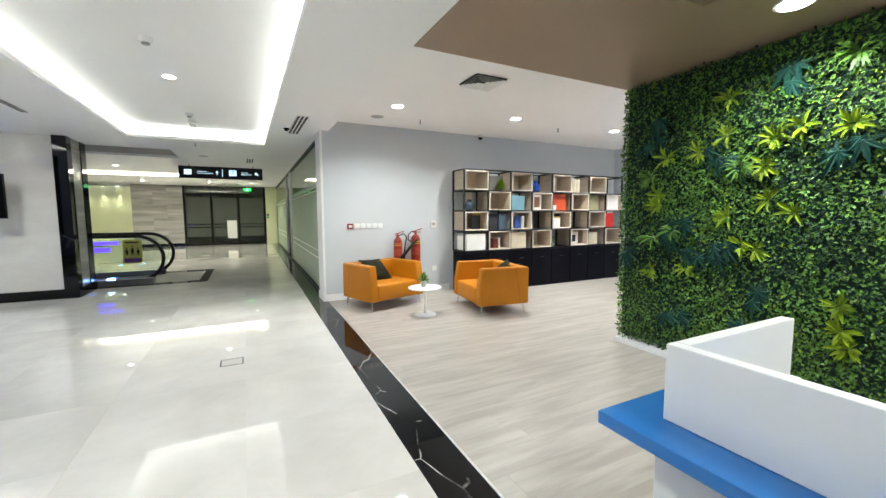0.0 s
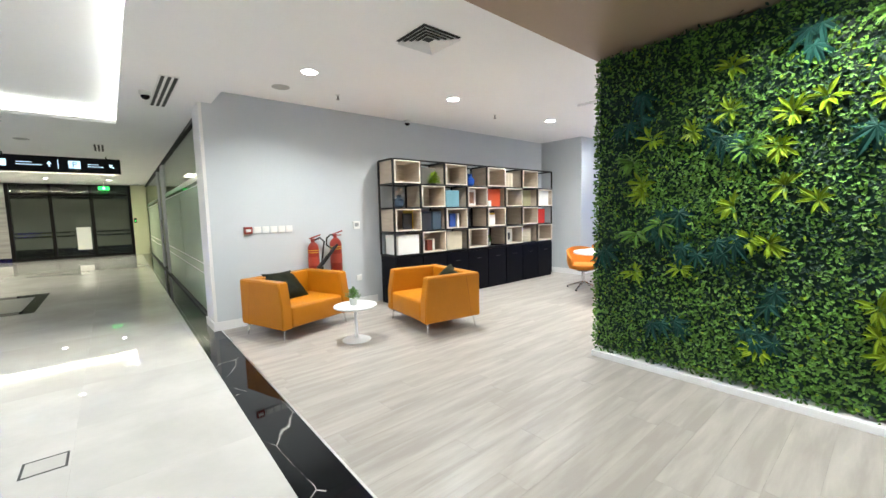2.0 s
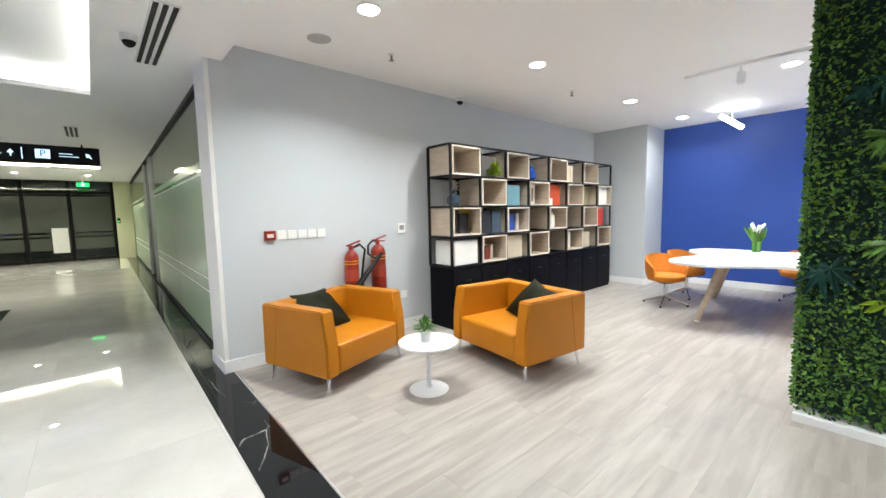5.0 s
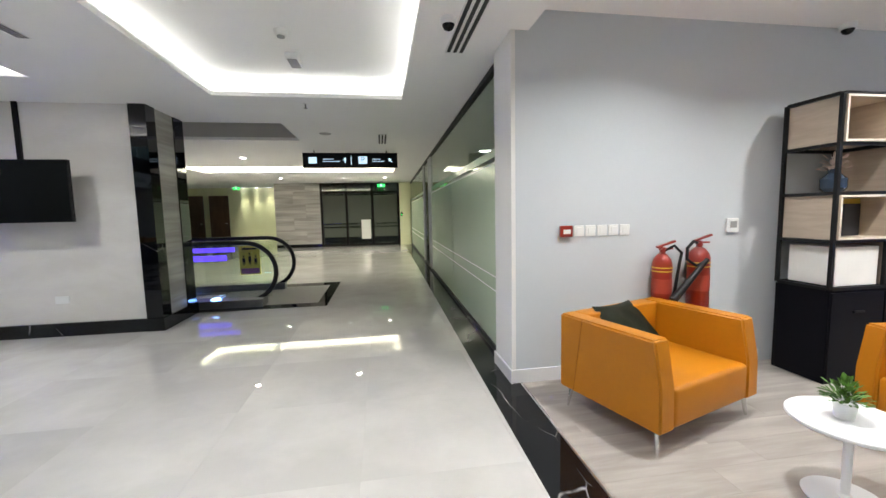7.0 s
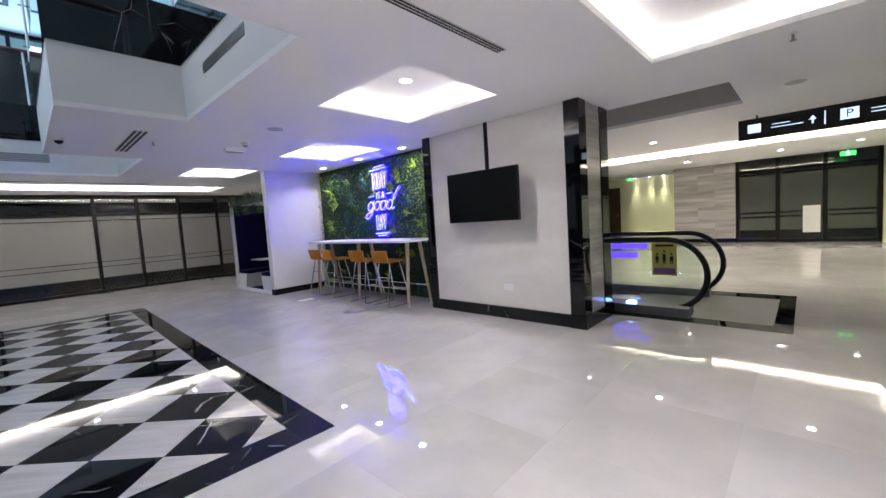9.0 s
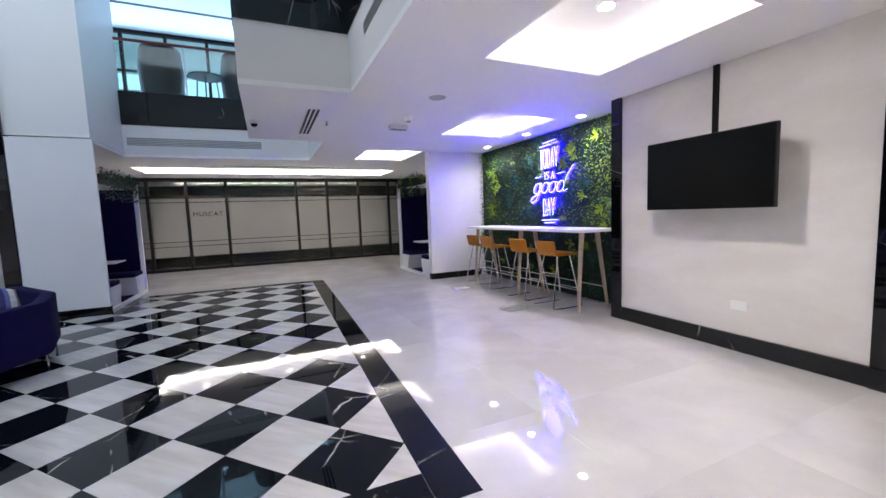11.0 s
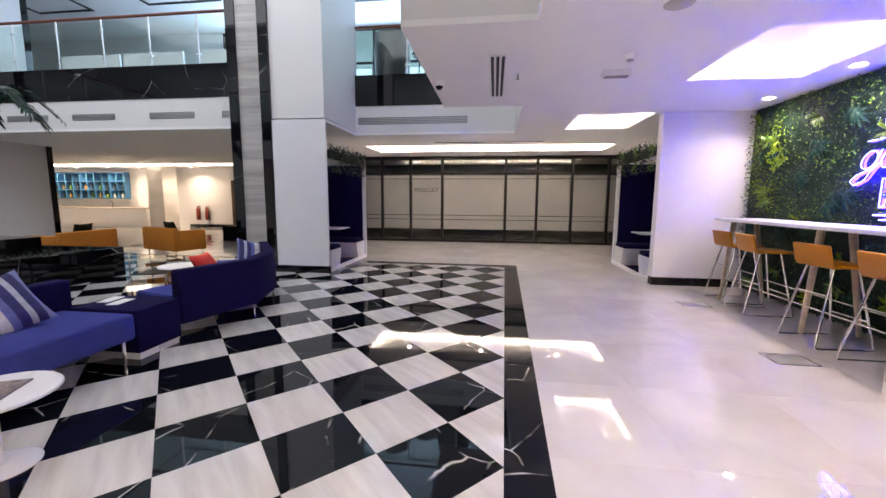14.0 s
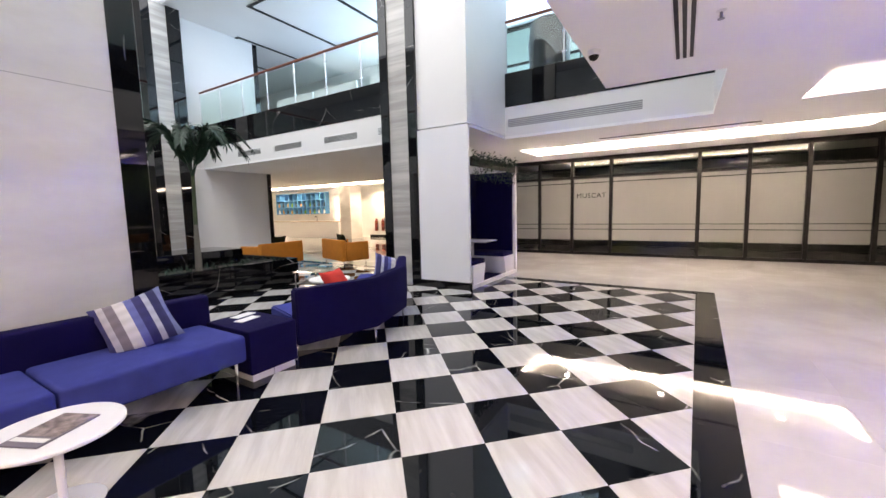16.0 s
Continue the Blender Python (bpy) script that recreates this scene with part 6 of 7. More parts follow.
ribbon("backrest", 0.0, 0.13, 0.16, 0.68, "navy")
ribbon("seat", 0.131, 0.72, 0.20, 0.42, "periwinkle", "mid-blue fabric seat")
for p in offset_line(BACK, 0.05) + offset_line(BACK, 0.65):
    part("leg", rod((*p, 0), (*p, 0.2), 0.009, 0.015), "chrome", s2, "slim chrome leg", smooth=True)
cushion("cushion", pose(-6.72, 2.08, 0.40, -34, 0, 190), "red_fab", "plain red cushion on the angled sofa", s=0.38, seed=7)
cushion("cushion", pose(-7.80, 1.78, 0.39, -34, 18, 145), "plaid", "blue striped cushion on the angled sofa", s=0.42, seed=8)

side_table(pose(-4.11, 2.835, 0), "small round white pedestal table with a magazine", r=0.265)
mg = tagged(part("magazine", rounded(-0.14, 0.14, -0.10, 0.10, 0, 0.008, 0.002), col("magazine_cover", (0.16, 0.14, 0.17), 0.3)), "dark glossy magazine lying on the round table", "magazine")
mg.matrix_basis = pose(-4.10, 2.84, 0.395, 0, 0, 25)
part("cover_photo", boxes((-0.135, 0.06, -0.095, 0.095, 0.0082, 0.0088)), material("cover_print", (0.22, 0.17, 0.16), 0.3, var=0.9, scale=22, fine=60), mg)
part("title_band", boxes((0.075, 0.105, -0.09, 0.09, 0.0082, 0.0088)), "paper", mg)
side_table(pose(-7.6, 0.85, 0), "small round white pedestal table by the angled sofa", r=0.30, h=0.40)

# planter with palm
pt = thing("planter", pose(0, 0, 0), "long polished black marble planter", "planter")
part("front_slab", rounded(-8.62, -5.3, -1.25, -1.17, 0, 0.50, 0.004), "black_stone", pt)
part("end_slab", rounded(-8.62, -8.54, -3.0, -1.251, 0, 0.50, 0.004), "black_stone", pt)
part("side_slab", rounded(-5.38, -5.3, -3.0, -1.251, 0, 0.50, 0.004), "black_stone", pt)
part("inner_block", rounded(-8.0, -5.6, -3.0, -2.0, 0, 0.72, 0.004), "black_stone", pt)
part("soil", boxes((-8.53, -5.39, -1.99, -1.26, 0.0, 0.44)), "soil", pt)
rg = random.Random(31)
gp = thing("planter_greenery", pose(0, 0, 0.44), "low dark green plants in the planter", "plant")
scatter("leaves", "blade", [(frame_of((rg.uniform(-1, 1), rg.uniform(-1, 1), rg.uniform(0.4, 1.2)), (0, 0, 1)) * rg.uniform(0.07, 0.15), np.array([rg.uniform(-8.4, -5.5), rg.uniform(-1.9, -1.35), 0])) for _ in range(260)], "leaf_dark", gp)
pm = thing("palm", pose(-7.05, -1.75, 0.44), "slender palm with drooping dark fronds in the planter", "palm")
part("trunk", rod((0, 0, 0), (-0.01, 0, 0.78), 0.055, 0.032, 12), col("palm_bark", (0.20, 0.18, 0.15), 0.8), pm, "slim grey ringed trunk", smooth=True)
for k in range(7):
    part("trunk_ring", lathe([(0.056 - 0.003 * k, 0), (0.059 - 0.003 * k, 0.006), (0.056 - 0.003 * k, 0.012)], 14), "palm_bark", pm).matrix_basis = pose(-0.001 * k, 0, 0.06 + 0.1 * k)
part("crownshaft", rod((-0.01, 0, 0.78), (-0.03, 0, 1.60), 0.034, 0.026, 12), col("palm_shaft", (0.05, 0.075, 0.03), 0.5), pm, "green-brown crownshaft", smooth=True)
for k in range(9):
    a = k * 0.698 + 0.25
    rise, reach = rg.uniform(0.78, 0.98), rg.uniform(0.62, 0.98)
    pts = [Vector((-0.03 + reach * (0.35 * u + 0.65 * u ** 1.7) * math.cos(a), reach * (0.35 * u + 0.65 * u ** 1.7) * math.sin(a), 1.52 + rise * math.sin(u * 2.25) - 0.16 * u ** 3)) for u in (i / 14 for i in range(15))]
    fr = part("frond", tube(pts, 0.010, 5), "leaf_dark", pm)
    pl = []
    for i in range(3, 15):
        d = (pts[i] - pts[i - 1]).normalized()
        sd = d.cross(Vector((math.cos(a), math.sin(a), 0.6))).normalized()
        for sgn in (-1, 1):
            for q in (0.0, 0.25, 0.5, 0.75):
                v = sd * sgn * rg.uniform(0.35, 0.6) + d * 1.0 + Vector((0, 0, -0.22))
                o = pts[i - 1].lerp(pts[i], q)
                pl.append((frame_of(v, (math.cos(a), math.sin(a), 0.8)) * rg.uniform(0.28, 0.40) * (1.12 - 0.04 * i), np.array(o)))
    tagged(scatter("foliage", "blade", pl, "leaf_dark", fr), kind="stuff")


def lobby_chair(m, label, w=0.62):
    """A wide orange lounge chair, facing -y."""
    t = thing("lounge_chair", m, label, "armchair", "orange lobby chairs")
    part("backrest", rounded(-w, w, 0.26, 0.38, 0.16, 0.68, 0.02, 3), "orange_fab", t, smooth=True)
    for s in (-1, 1):
        part("arm", rounded(min(s * w, s * (w - 0.1)), max(s * w, s * (w - 0.1)), -0.36, 0.259, 0.16, 0.62, 0.02, 3), "orange_fab", t, smooth=True)
    part("seat", rounded(-w + 0.101, w - 0.101, -0.36, 0.259, 0.18, 0.42, 0.03, 3), "orange_fab", t, smooth=True)
    for x in (-w + 0.07, w - 0.07):
        for y in (-0.3, 0.3):
            part("leg", rod((x, y, 0), (x, y, 0.16), 0.01, 0.015), "chrome", t, smooth=True)
    return t


lobby_chair(pose(-10.95, -2.25, 0, 0, 0, -109), "wide orange lounge chair seen from behind in the lobby")
lobby_chair(pose(-9.55, -3.3, 0, 0, 0, 5), "wide orange lounge chair beside the black planter")
cushion("cushion", pose(-10.9, -2.2, 0.42, -18, 0, -109), "dark_cush", "dark cushion on the orange lounge chair", seed=9)
cushion("cushion", pose(-9.7, -3.35, 0.42, -18, 0, 5), "dark_cush", "dark cushion on the orange lounge chair", seed=10)
lw = tagged(part("low_cabinet", rounded(-14.9, -14.4, -3.6, -2.6, 0, 0.45, 0.006), "navy_lac"), "low dark cabinet against the far seating", "cabinet")

ct = thing("coffee_table", pose(-8.25, -0.15, 0, 0, 0, 20), "low clear glass coffee table on thin chrome legs", "coffee table")
part("tabletop", rounded(-0.38, 0.38, -0.30, 0.30, 0.37, 0.382, 0.004), "glass_green", ct, "clear glass top")
for x in (-0.33, 0.33):
    for y in (-0.25, 0.25):
        part("leg", rod((x, y, 0), (x, y, 0.37), 0.012), "chrome", ct, smooth=True)
part("lower_shelf", rounded(-0.30, 0.30, -0.22, 0.22, 0.16, 0.175, 0.004), "black_metal", ct)

# kitchen counter and coloured shelves at the far end
kc = thing("kitchen_counter", pose(-18.6, 0, 0), "long pale kitchen counter with a tap", "counter")
part("front", rounded(-0.3, 0.3, -16.6, -10.2, 0, 0.86, 0.006), "white_lac", kc)
part("worktop", rounded(-0.33, 0.33, -16.65, -10.15, 0.861, 0.90, 0.006), "ply", kc)
part("tap", tube([(0, -12.2, 0.9), (0, -12.2, 1.15), (0.06, -12.2, 1.2), (0.16, -12.2, 1.12)], 0.014), "black_metal", kc, "black tap", smooth=True)
ks = thing("wall_shelf", pose(-19.38, 0, 1.3), "blue-green open wall shelves with bottles", "shelf")
part("back", boxes((0.0, 0.03, -16.4, -12.0, 0, 1.25)), col("shelf_teal", (0.06, 0.30, 0.36)), ks)
for k in range(12):
    part("divider", boxes((0.03, 0.3, -16.4 + k * 0.4 - 0.015, -16.4 + k * 0.4 + 0.015, 0, 1.25)), col("shelf_blue", (0.05, 0.20, 0.38)), ks)
for k in range(4):
    part("board", boxes((0.03, 0.3, -16.38, -12.02, k * 0.4 - 0.0, k * 0.4 + 0.03)), col("shelf_blue", (0.05, 0.20, 0.38)), ks)
rg = random.Random(77)
for k in range(22):
    bo = tagged(part("bottle", lathe([(0.05, 0), (0.05, 0.16), (0.02, 0.21), (0.02, 0.27)], 10), rg.choice([col("shelf_dark", (0.02, 0.04, 0.06)), col("amber", (0.4, 0.2, 0.05)), "paper", "leaf_mid"]), smooth=True), "small bottle standing on the far blue shelves", "bottle", "bottles on the far shelves")
    bo.matrix_basis = pose(-19.2, -16.3 + (k % 11) * 0.4 + rg.uniform(0, 0.1), 1.33 + (k // 11) * 0.4)
for y in (-15.6, -14.0, -12.4, -10.8, -8.2):
    downlight(-18.7, y, CEIL, 17, color=(1.0, 0.91, 0.70))
structure("pillar_kitchen", boxes((-18.9, -18.1, -9.85, -9.1, 0, CEIL)), "wall_marble", "pale marble kitchen pillar", "pillar")
structure("baseboard_far", boxes((-19.4, -19.38, -9.0, -6.8, 0, 0.14)), "black_stone", "black stone skirting", "baseboard")
extinguisher(pose(-19.29, -8.45, 0.35, 0, 0, 90), "red fire extinguisher hung on the far cream wall", 1.1)
extinguisher(pose(-19.29, -8.0, 0.35, 0, 0, 90), "dark red fire extinguisher hung on the far cream wall", 1.1)

# ---- corridor end: escalator, sign, exit signs ----
es = thing("escalator", pose(0, 0, 0), "escalator going down with black handrails and glass sides", "escalator")
part("landing_plate", boxes((-2.7, -0.95, 9.78, 11.32, -0.002, 0.004)), "landing_metal", es, "ribbed steel landing plate")
part("landing_border", boxes((-2.7, -0.78, 9.53, 9.779, -0.003, 0.002), (-2.7, -0.78, 11.321, 11.66, -0.003, 0.002), (-0.949, -0.78, 9.78, 11.32, -0.003, 0.002)), "black_stone", es, "black stone border")
for y in (9.9, 11.2):
    R, zc, xc = 0.46, 0.52, -2.04
    pts = [(-6.5, y, zc + R - 1.6), (-4.4, y, zc + R - 0.35), (-3.9, y, zc + R - 0.08), (-3.5, y, zc + R)]
    pts += [(xc + R * math.sin(radians(a)), y, zc + R * math.cos(radians(a))) for a in range(0, 165, 12)]
    pts += [(-2.15, y, 0.02), (-2.4, y, -0.05)]
    part("handrail", tube(pts, 0.036, 10), "rubber", es, "black rubber handrail", smooth=True)
    gl = prism([(-4.3, y - 0.006), (-1.66, y - 0.006), (-1.66, y + 0.006), (-4.3, y + 0.006)], 0.12, 0.93)
    g = part("glass_side", gl, "glass_green", es)
    g.visible_shadow = False
    part("skirt", boxes((-4.3, -1.75, y - (0.2 if y < 10 else 0.09), y + 0.09, 0.0, 0.12)), "landing_metal", es)
for k in range(14):
    x = -2.75 - k * 0.4
    part("step", rounded(x - 0.39, x, 10.02, 11.08, -0.2 - 0.2 * max(0, k - 1), -0.03 - 0.2 * max(0, k - 1), 0.008), "alu", es)
part("skirt_light", boxes((-4.3, -2.6, 11.12, 11.145, 0.74, 0.82)), "violet_led", es, "violet light strip")
part("skirt_light", boxes((-4.3, -2.75, 11.12, 11.145, 0.58, 0.68)), "violet_led", es, "violet light strip")
for x in (-2.9, -2.45):
    part("foot_light", lathe([(0.065, 0), (0.07, 0.012), (0.04, 0.028)], 16), "blue_led", es, "blue lamp").matrix_basis = pose(x, 9.80, 0.121)
po = thing("safety_poster", pose(-2.36, 11.18, 0.3), "yellow escalator safety notice with dark figures", "sign")
part("board", rounded(-0.18, 0.18, -0.012, 0, 0.0, 0.54, 0.003), col("poster_yellow", (0.62, 0.52, 0.10)), po)
part("caption_bar", boxes((-0.16, 0.16, -0.0145, -0.0125, 0.02, 0.12)), col("poster_purple", (0.25, 0.08, 0.28)), po)
for cx, hgt in ((-0.105, 0.13), (0.0, 0.20), (0.105, 0.13)):
    fig = part("pictogram", boxes((cx - 0.024, cx + 0.024, -0.0145, -0.0125, 0.24, 0.24 + hgt * 0.55), (cx - 0.020, cx - 0.005, -0.0145, -0.0125, 0.19, 0.24), (cx + 0.005, cx + 0.020, -0.0145, -0.0125, 0.19, 0.24)), "black_metal", po)
    part("roundel", rod((cx, -0.0125, 0.26 + hgt * 0.65), (cx, -0.0145, 0.26 + hgt * 0.65), 0.018, n=14), "black_metal", fig)
part("heading_bar", boxes((-0.13, 0.13, -0.0145, -0.0125, 0.47, 0.50)), "black_metal", po)
structure("wall_escalator_pit", boxes((-12.0, -2.7, 9.70, 9.75, -3.0, -0.3), (-12.0, -2.7, 11.35, 11.40, -3.0, -0.3), (-12.1, -12.0, 9.7, 11.4, -3.0, -0.3), (-12.0, -2.7, 9.7, 11.4, -3.1, -3.0)), "dimness_black", "escalator pit walls", "wall")

sg = thing("direction_sign", pose(-0.50, 12.1, 2.37), "long black hanging direction sign with white lettering and arrows", "sign")
part("board", rounded(-0.98, 0.98, -0.04, 0.04, 0, 0.31, 0.006), "black_metal", sg)
for x in (-0.75, 0.75):
    part("hanger", rod((x, 0, 0.31), (x, 0, 0.36), 0.012), "black_metal", sg)
for x0, x1, z0, z1 in ((-0.86, -0.70, 0.09, 0.22), (-0.57, -0.36, 0.172, 0.184), (-0.58, -0.22, 0.126, 0.138), (0.0, 0.014, 0.06, 0.25), (0.45, 0.62, 0.172, 0.184), (0.45, 0.70, 0.126, 0.138)):
    part("legend_bar", boxes((x0, x1, -0.043, -0.0405, z0, z1)), "sign_white", sg)
part("parking_tile", boxes((0.16, 0.34, -0.043, -0.0405, 0.085, 0.235)), "sign_white", sg)
lettering("parking_letter", "P", 0.15, "black_metal", sg, pose(0.25, -0.045, 0.16))
for cx, rot in ((-0.12, 0), (0.83, 45)):
    bm = boxes((-0.01, 0.01, -0.0025, 0, -0.055, 0.02))
    v = [bm.verts.new(p) for p in ((-0.04, 0, 0.0), (0.04, 0, 0.0), (0, 0, 0.06), (-0.04, -0.0025, 0.0), (0.04, -0.0025, 0.0), (0, -0.0025, 0.06))]
    for f in ((0, 1, 2), (5, 4, 3), (0, 3, 4, 1), (1, 4, 5, 2), (2, 5, 3, 0)):
        bm.faces.new([v[i] for i in f])
    part("arrow", bm, "sign_white", sg).matrix_basis = pose(cx, -0.041, 0.155, 0, -rot, 0)


def exit_sign(x, y, z, rz=0):
    t = thing("exit_sign", pose(x, y, z, 0, 0, rz), "small green lit emergency exit sign under the ceiling", "exit sign", "exit signs")
    part("panel", rounded(-0.15, 0.15, -0.015, 0.015, 0.03, 0.15, 0.004), "exit_green", t)
    part("symbol", boxes((-0.035, 0.035, -0.018, -0.0155, 0.05, 0.13)), "sign_white", t)
    part("mount", boxes((-0.02, 0.02, -0.01, 0.01, 0.15, 0.30)), "white_plastic", t)


exit_sign(0.15, 19.6, 2.43)
exit_sign(-6.8, 24.0, 2.66)
exit_sign(-11.5, 26.98, 2.5)
ar = thing("access_reader", pose(1.0, 20.69, 1.35), "small black access reader with a green light", "card reader")
part("body", rounded(-0.04, 0.04, -0.03, 0, -0.09, 0.09, 0.004), "black_metal", ar)
part("lamp", boxes((-0.02, 0.02, -0.0325, -0.0305, -0.05, 0.0)), "exit_green", ar)
ph = tagged(part("paper_notice", boxes((-0.75, -0.35, 20.935, 20.945, 0.3, 1.14)), "paper"), "white sheet taped behind the glass door", "notice")

# ---- ceiling fittings ----


def slot_vent(x0, x1, y0, y1, z, along, label="white ceiling slot diffuser with dark slots"):
    t = thing("slot_diffuser", pose((x0 + x1) / 2, (y0 + y1) / 2, z), label, "air vent", "ceiling slot diffusers")
    hx, hy = (x1 - x0) / 2, (y1 - y0) / 2
    part("frame", rounded(-hx, hx, -hy, hy, -0.008, 0.0, 0.002), "white_plastic", t)
    # dark strips laid on the frame stand in for the shaded slot openings
    n = 3
    for k in range(n):
        if along == "y":
            a = -hx + (2 * hx) * (k + 0.22) / n
            part("slot", boxes((a, a + 2 * hx / n * 0.55, -hy + 0.02, hy - 0.02, -0.0105, -0.0082)), "vent_dark", t)
        else:
            a = -hy + (2 * hy) * (k + 0.22) / n
            part("slot", boxes((-hx + 0.02, hx - 0.02, a, a + 2 * hy / n * 0.55, -0.0105, -0.0082)), "vent_dark", t)


slot_vent(0.66, 0.82, 5.55, 6.82, CEIL, "y")
slot_vent(0.08, 0.24, 10.3, 11.2, CEIL, "y")
slot_vent(-8.03, -6.55, 5.20, 5.36, CEIL, "x")
slot_vent(-2.50, -2.42, 3.4, 6.9, CEIL, "y")
slot_vent(-12.2, -12.1, 3.8, 6.4, CEIL, "y")
for x, y, rz in ((-7.15, 6.53, 0), (-0.71, 7.63, 0)):
    z = CEIL if x < -2 else CEIL + 0.21
    t = thing("emergency_light", pose(x, y, z, 0, 0, rz), "white slim emergency light fitting on the ceiling", "emergency light")
    part("body", rounded(-0.06, 0.06, -0.14, 0.14, -0.06, -0.0, 0.012), "white_plastic", t)
    part("lens", boxes((-0.045, 0.045, -0.12, 0.12, -0.064, -0.0605)), "frost", t)
for x, y in ((-6.68, 6.52), (-0.70, 7.06), (-0.72, 4.22)):
    t = thing("smoke_detector", pose(x, y, CEIL if x < -2 else CEIL + 0.21), "round white smoke detector on the ceiling", "smoke detector", "smoke detectors")
    part("base", lathe([(0.03, -0.045), (0.045, -0.04), (0.055, -0.015), (0.058, 0)], 24), "white_plastic", t, smooth=True)
    part("cap", lathe([(0.02, -0.06), (0.032, -0.055), (0.032, -0.045)], 20), "grey_plastic", t, smooth=True)
for x, y, z in ((1.84, 5.78, LOUNGE), (-5.71, 6.53, CEIL), (-0.78, 10.32, CEIL)):
    t = thing("ceiling_speaker", pose(x, y, z), "round grey ceiling loudspeaker grille", "speaker", "ceiling speakers")
    part("grille", lathe([(0.085, -0.008), (0.095, -0.004), (0.1, 0)], 28), "speaker_grey", t, smooth=True)
for x, y, z in ((2.50, 5.67, LOUNGE), (-7.13, 5.50, CEIL), (-0.77, 8.5, CEIL), (4.9, 5.2, LOUNGE)):
    t = thing("sprinkler", pose(x, y, z), "small white ceiling sprinkler head", "sprinkler", "ceiling sprinklers")
    part("rose", lathe([(0.012, -0.012), (0.03, -0.004), (0.032, 0)], 16), "white_plastic", t, smooth=True)
    part("head", rod((0, 0, -0.055), (0, 0, -0.01), 0.010), "grey_plastic", t)
    part("deflector", rod((0, 0, -0.060), (0, 0, -0.055), 0.022), "grey_plastic", t)
for x, y, z, wall in ((0.59, 6.25, CEIL, False), (-7.36, 4.60, CEIL, False), (4.0, 6.29, LOUNGE, True)):
    t = thing("dome_camera", pose(x, y, z), "white security dome camera with a dark lens", "security camera", "security cameras")
    part("housing", lathe([(0.05, -0.045), (0.056, -0.03), (0.056, 0)], 24), "white_plastic", t, smooth=True)
    part("dome", lathe([(0.01, -0.085), (0.03, -0.075), (0.042, -0.055), (0.044, -0.045)], 20), "screen", t, smooth=True)
dv = thing("square_diffuser", pose(2.42, 3.74, LOUNGE), "square white four-way ceiling air diffuser", "air vent")
def vane_ring(r, slope=0.030, drop=0.024, t=0.003):
    """A square ring of vanes that lean outwards as they come down."""
    bm = bmesh.new()
    loops = [[bm.verts.new((sx * q, sy * q, z)) for sx, sy in ((-1, -1), (1, -1), (1, 1), (-1, 1))] for q, z in ((r, -0.004), (r + slope, -0.004 - drop), (r + slope + t, -0.004 - drop), (r + t, -0.004))]
    for a, b in zip(loops, loops[1:] + loops[:1]):
        for i in range(4):
            bm.faces.new((a[i], a[(i + 1) % 4], b[(i + 1) % 4], b[i]))
    bmesh.ops.recalc_face_normals(bm, faces=bm.faces)
    return bm


for r in (0.165, 0.125, 0.085, 0.045):
    part("louvre", vane_ring(r), "white_plastic", dv)
# dark sheet stands in for the shade of the duct above the vanes
part("backing", boxes((-0.2, 0.2, -0.2, 0.2, -0.0035, -0.001)), "vent_dark", dv)
tk = thing("track_light", pose(5.45, 3.0, LOUNGE), "white ceiling track with lit spotlights", "track light")
part("track", boxes((-0.02, 0.02, -1.2, 1.1, -0.03, 0)), "white_plastic", tk)
for y in (0.58, -0.1, -0.9):
    hd = part("spot", rod((0, y, -0.20), (0.03, y, -0.09), 0.035), "white_plastic", tk, smooth=True)
    part("stem", rod((0.02, y, -0.1), (0.0, y, -0.03), 0.01), "white_plastic", hd)
lamp_l = thing("pendant_tube", pose(7.6, 4.1, 2.68), "short lit tube luminaire under the ceiling", "ceiling light")
part("tube", rod((0, 0.15, 0.11), (0, -0.13, -0.11), 0.035), "lamp", lamp_l, "glowing white tube", smooth=True)
part("stem", rod((0, 0, 0.03), (0, 0, LOUNGE - 2.68), 0.012), "white_plastic", lamp_l)


def grille(p, w, h, rz, label="white wall grille with dark louvres"):
    t = thing("wall_grille", pose(*p, 0, 0, rz), label, "air vent", "fascia grilles")
    part("frame", grid_slab((-w / 2, w / 2, 0, h), [(-w / 2 + 0.02, w / 2 - 0.02, 0.02, h - 0.02)], -0.012, 0.0), "white_plastic", t).matrix_basis = pose(0, -0.001, 0, 90)
    # grey sheet stands in for the shade behind the louvres
    part("shadow_gap", boxes((-w / 2 + 0.02, w / 2 - 0.02, -0.004, -0.001, 0.02, h - 0.02)), "grey_plastic", t)
    for k in range(4):
        z = 0.035 + k * (h - 0.06) / 4
        part("louvre", boxes((-w / 2 + 0.02, w / 2 - 0.02, -0.010, -0.005, z, z + 0.012)), "alu", t)


grille((-11.0, 3.5, 2.93), 2.4, 0.19, 90)
for y in (-5.6, -4.0, -2.2, -0.6):
    grille((-9.95, y + 1.0, 2.92), 1.05, 0.17, 90)
grille((-4.6, 5.58, 3.02), 1.1, 0.15, 0, "dark slot grille in the white fascia")

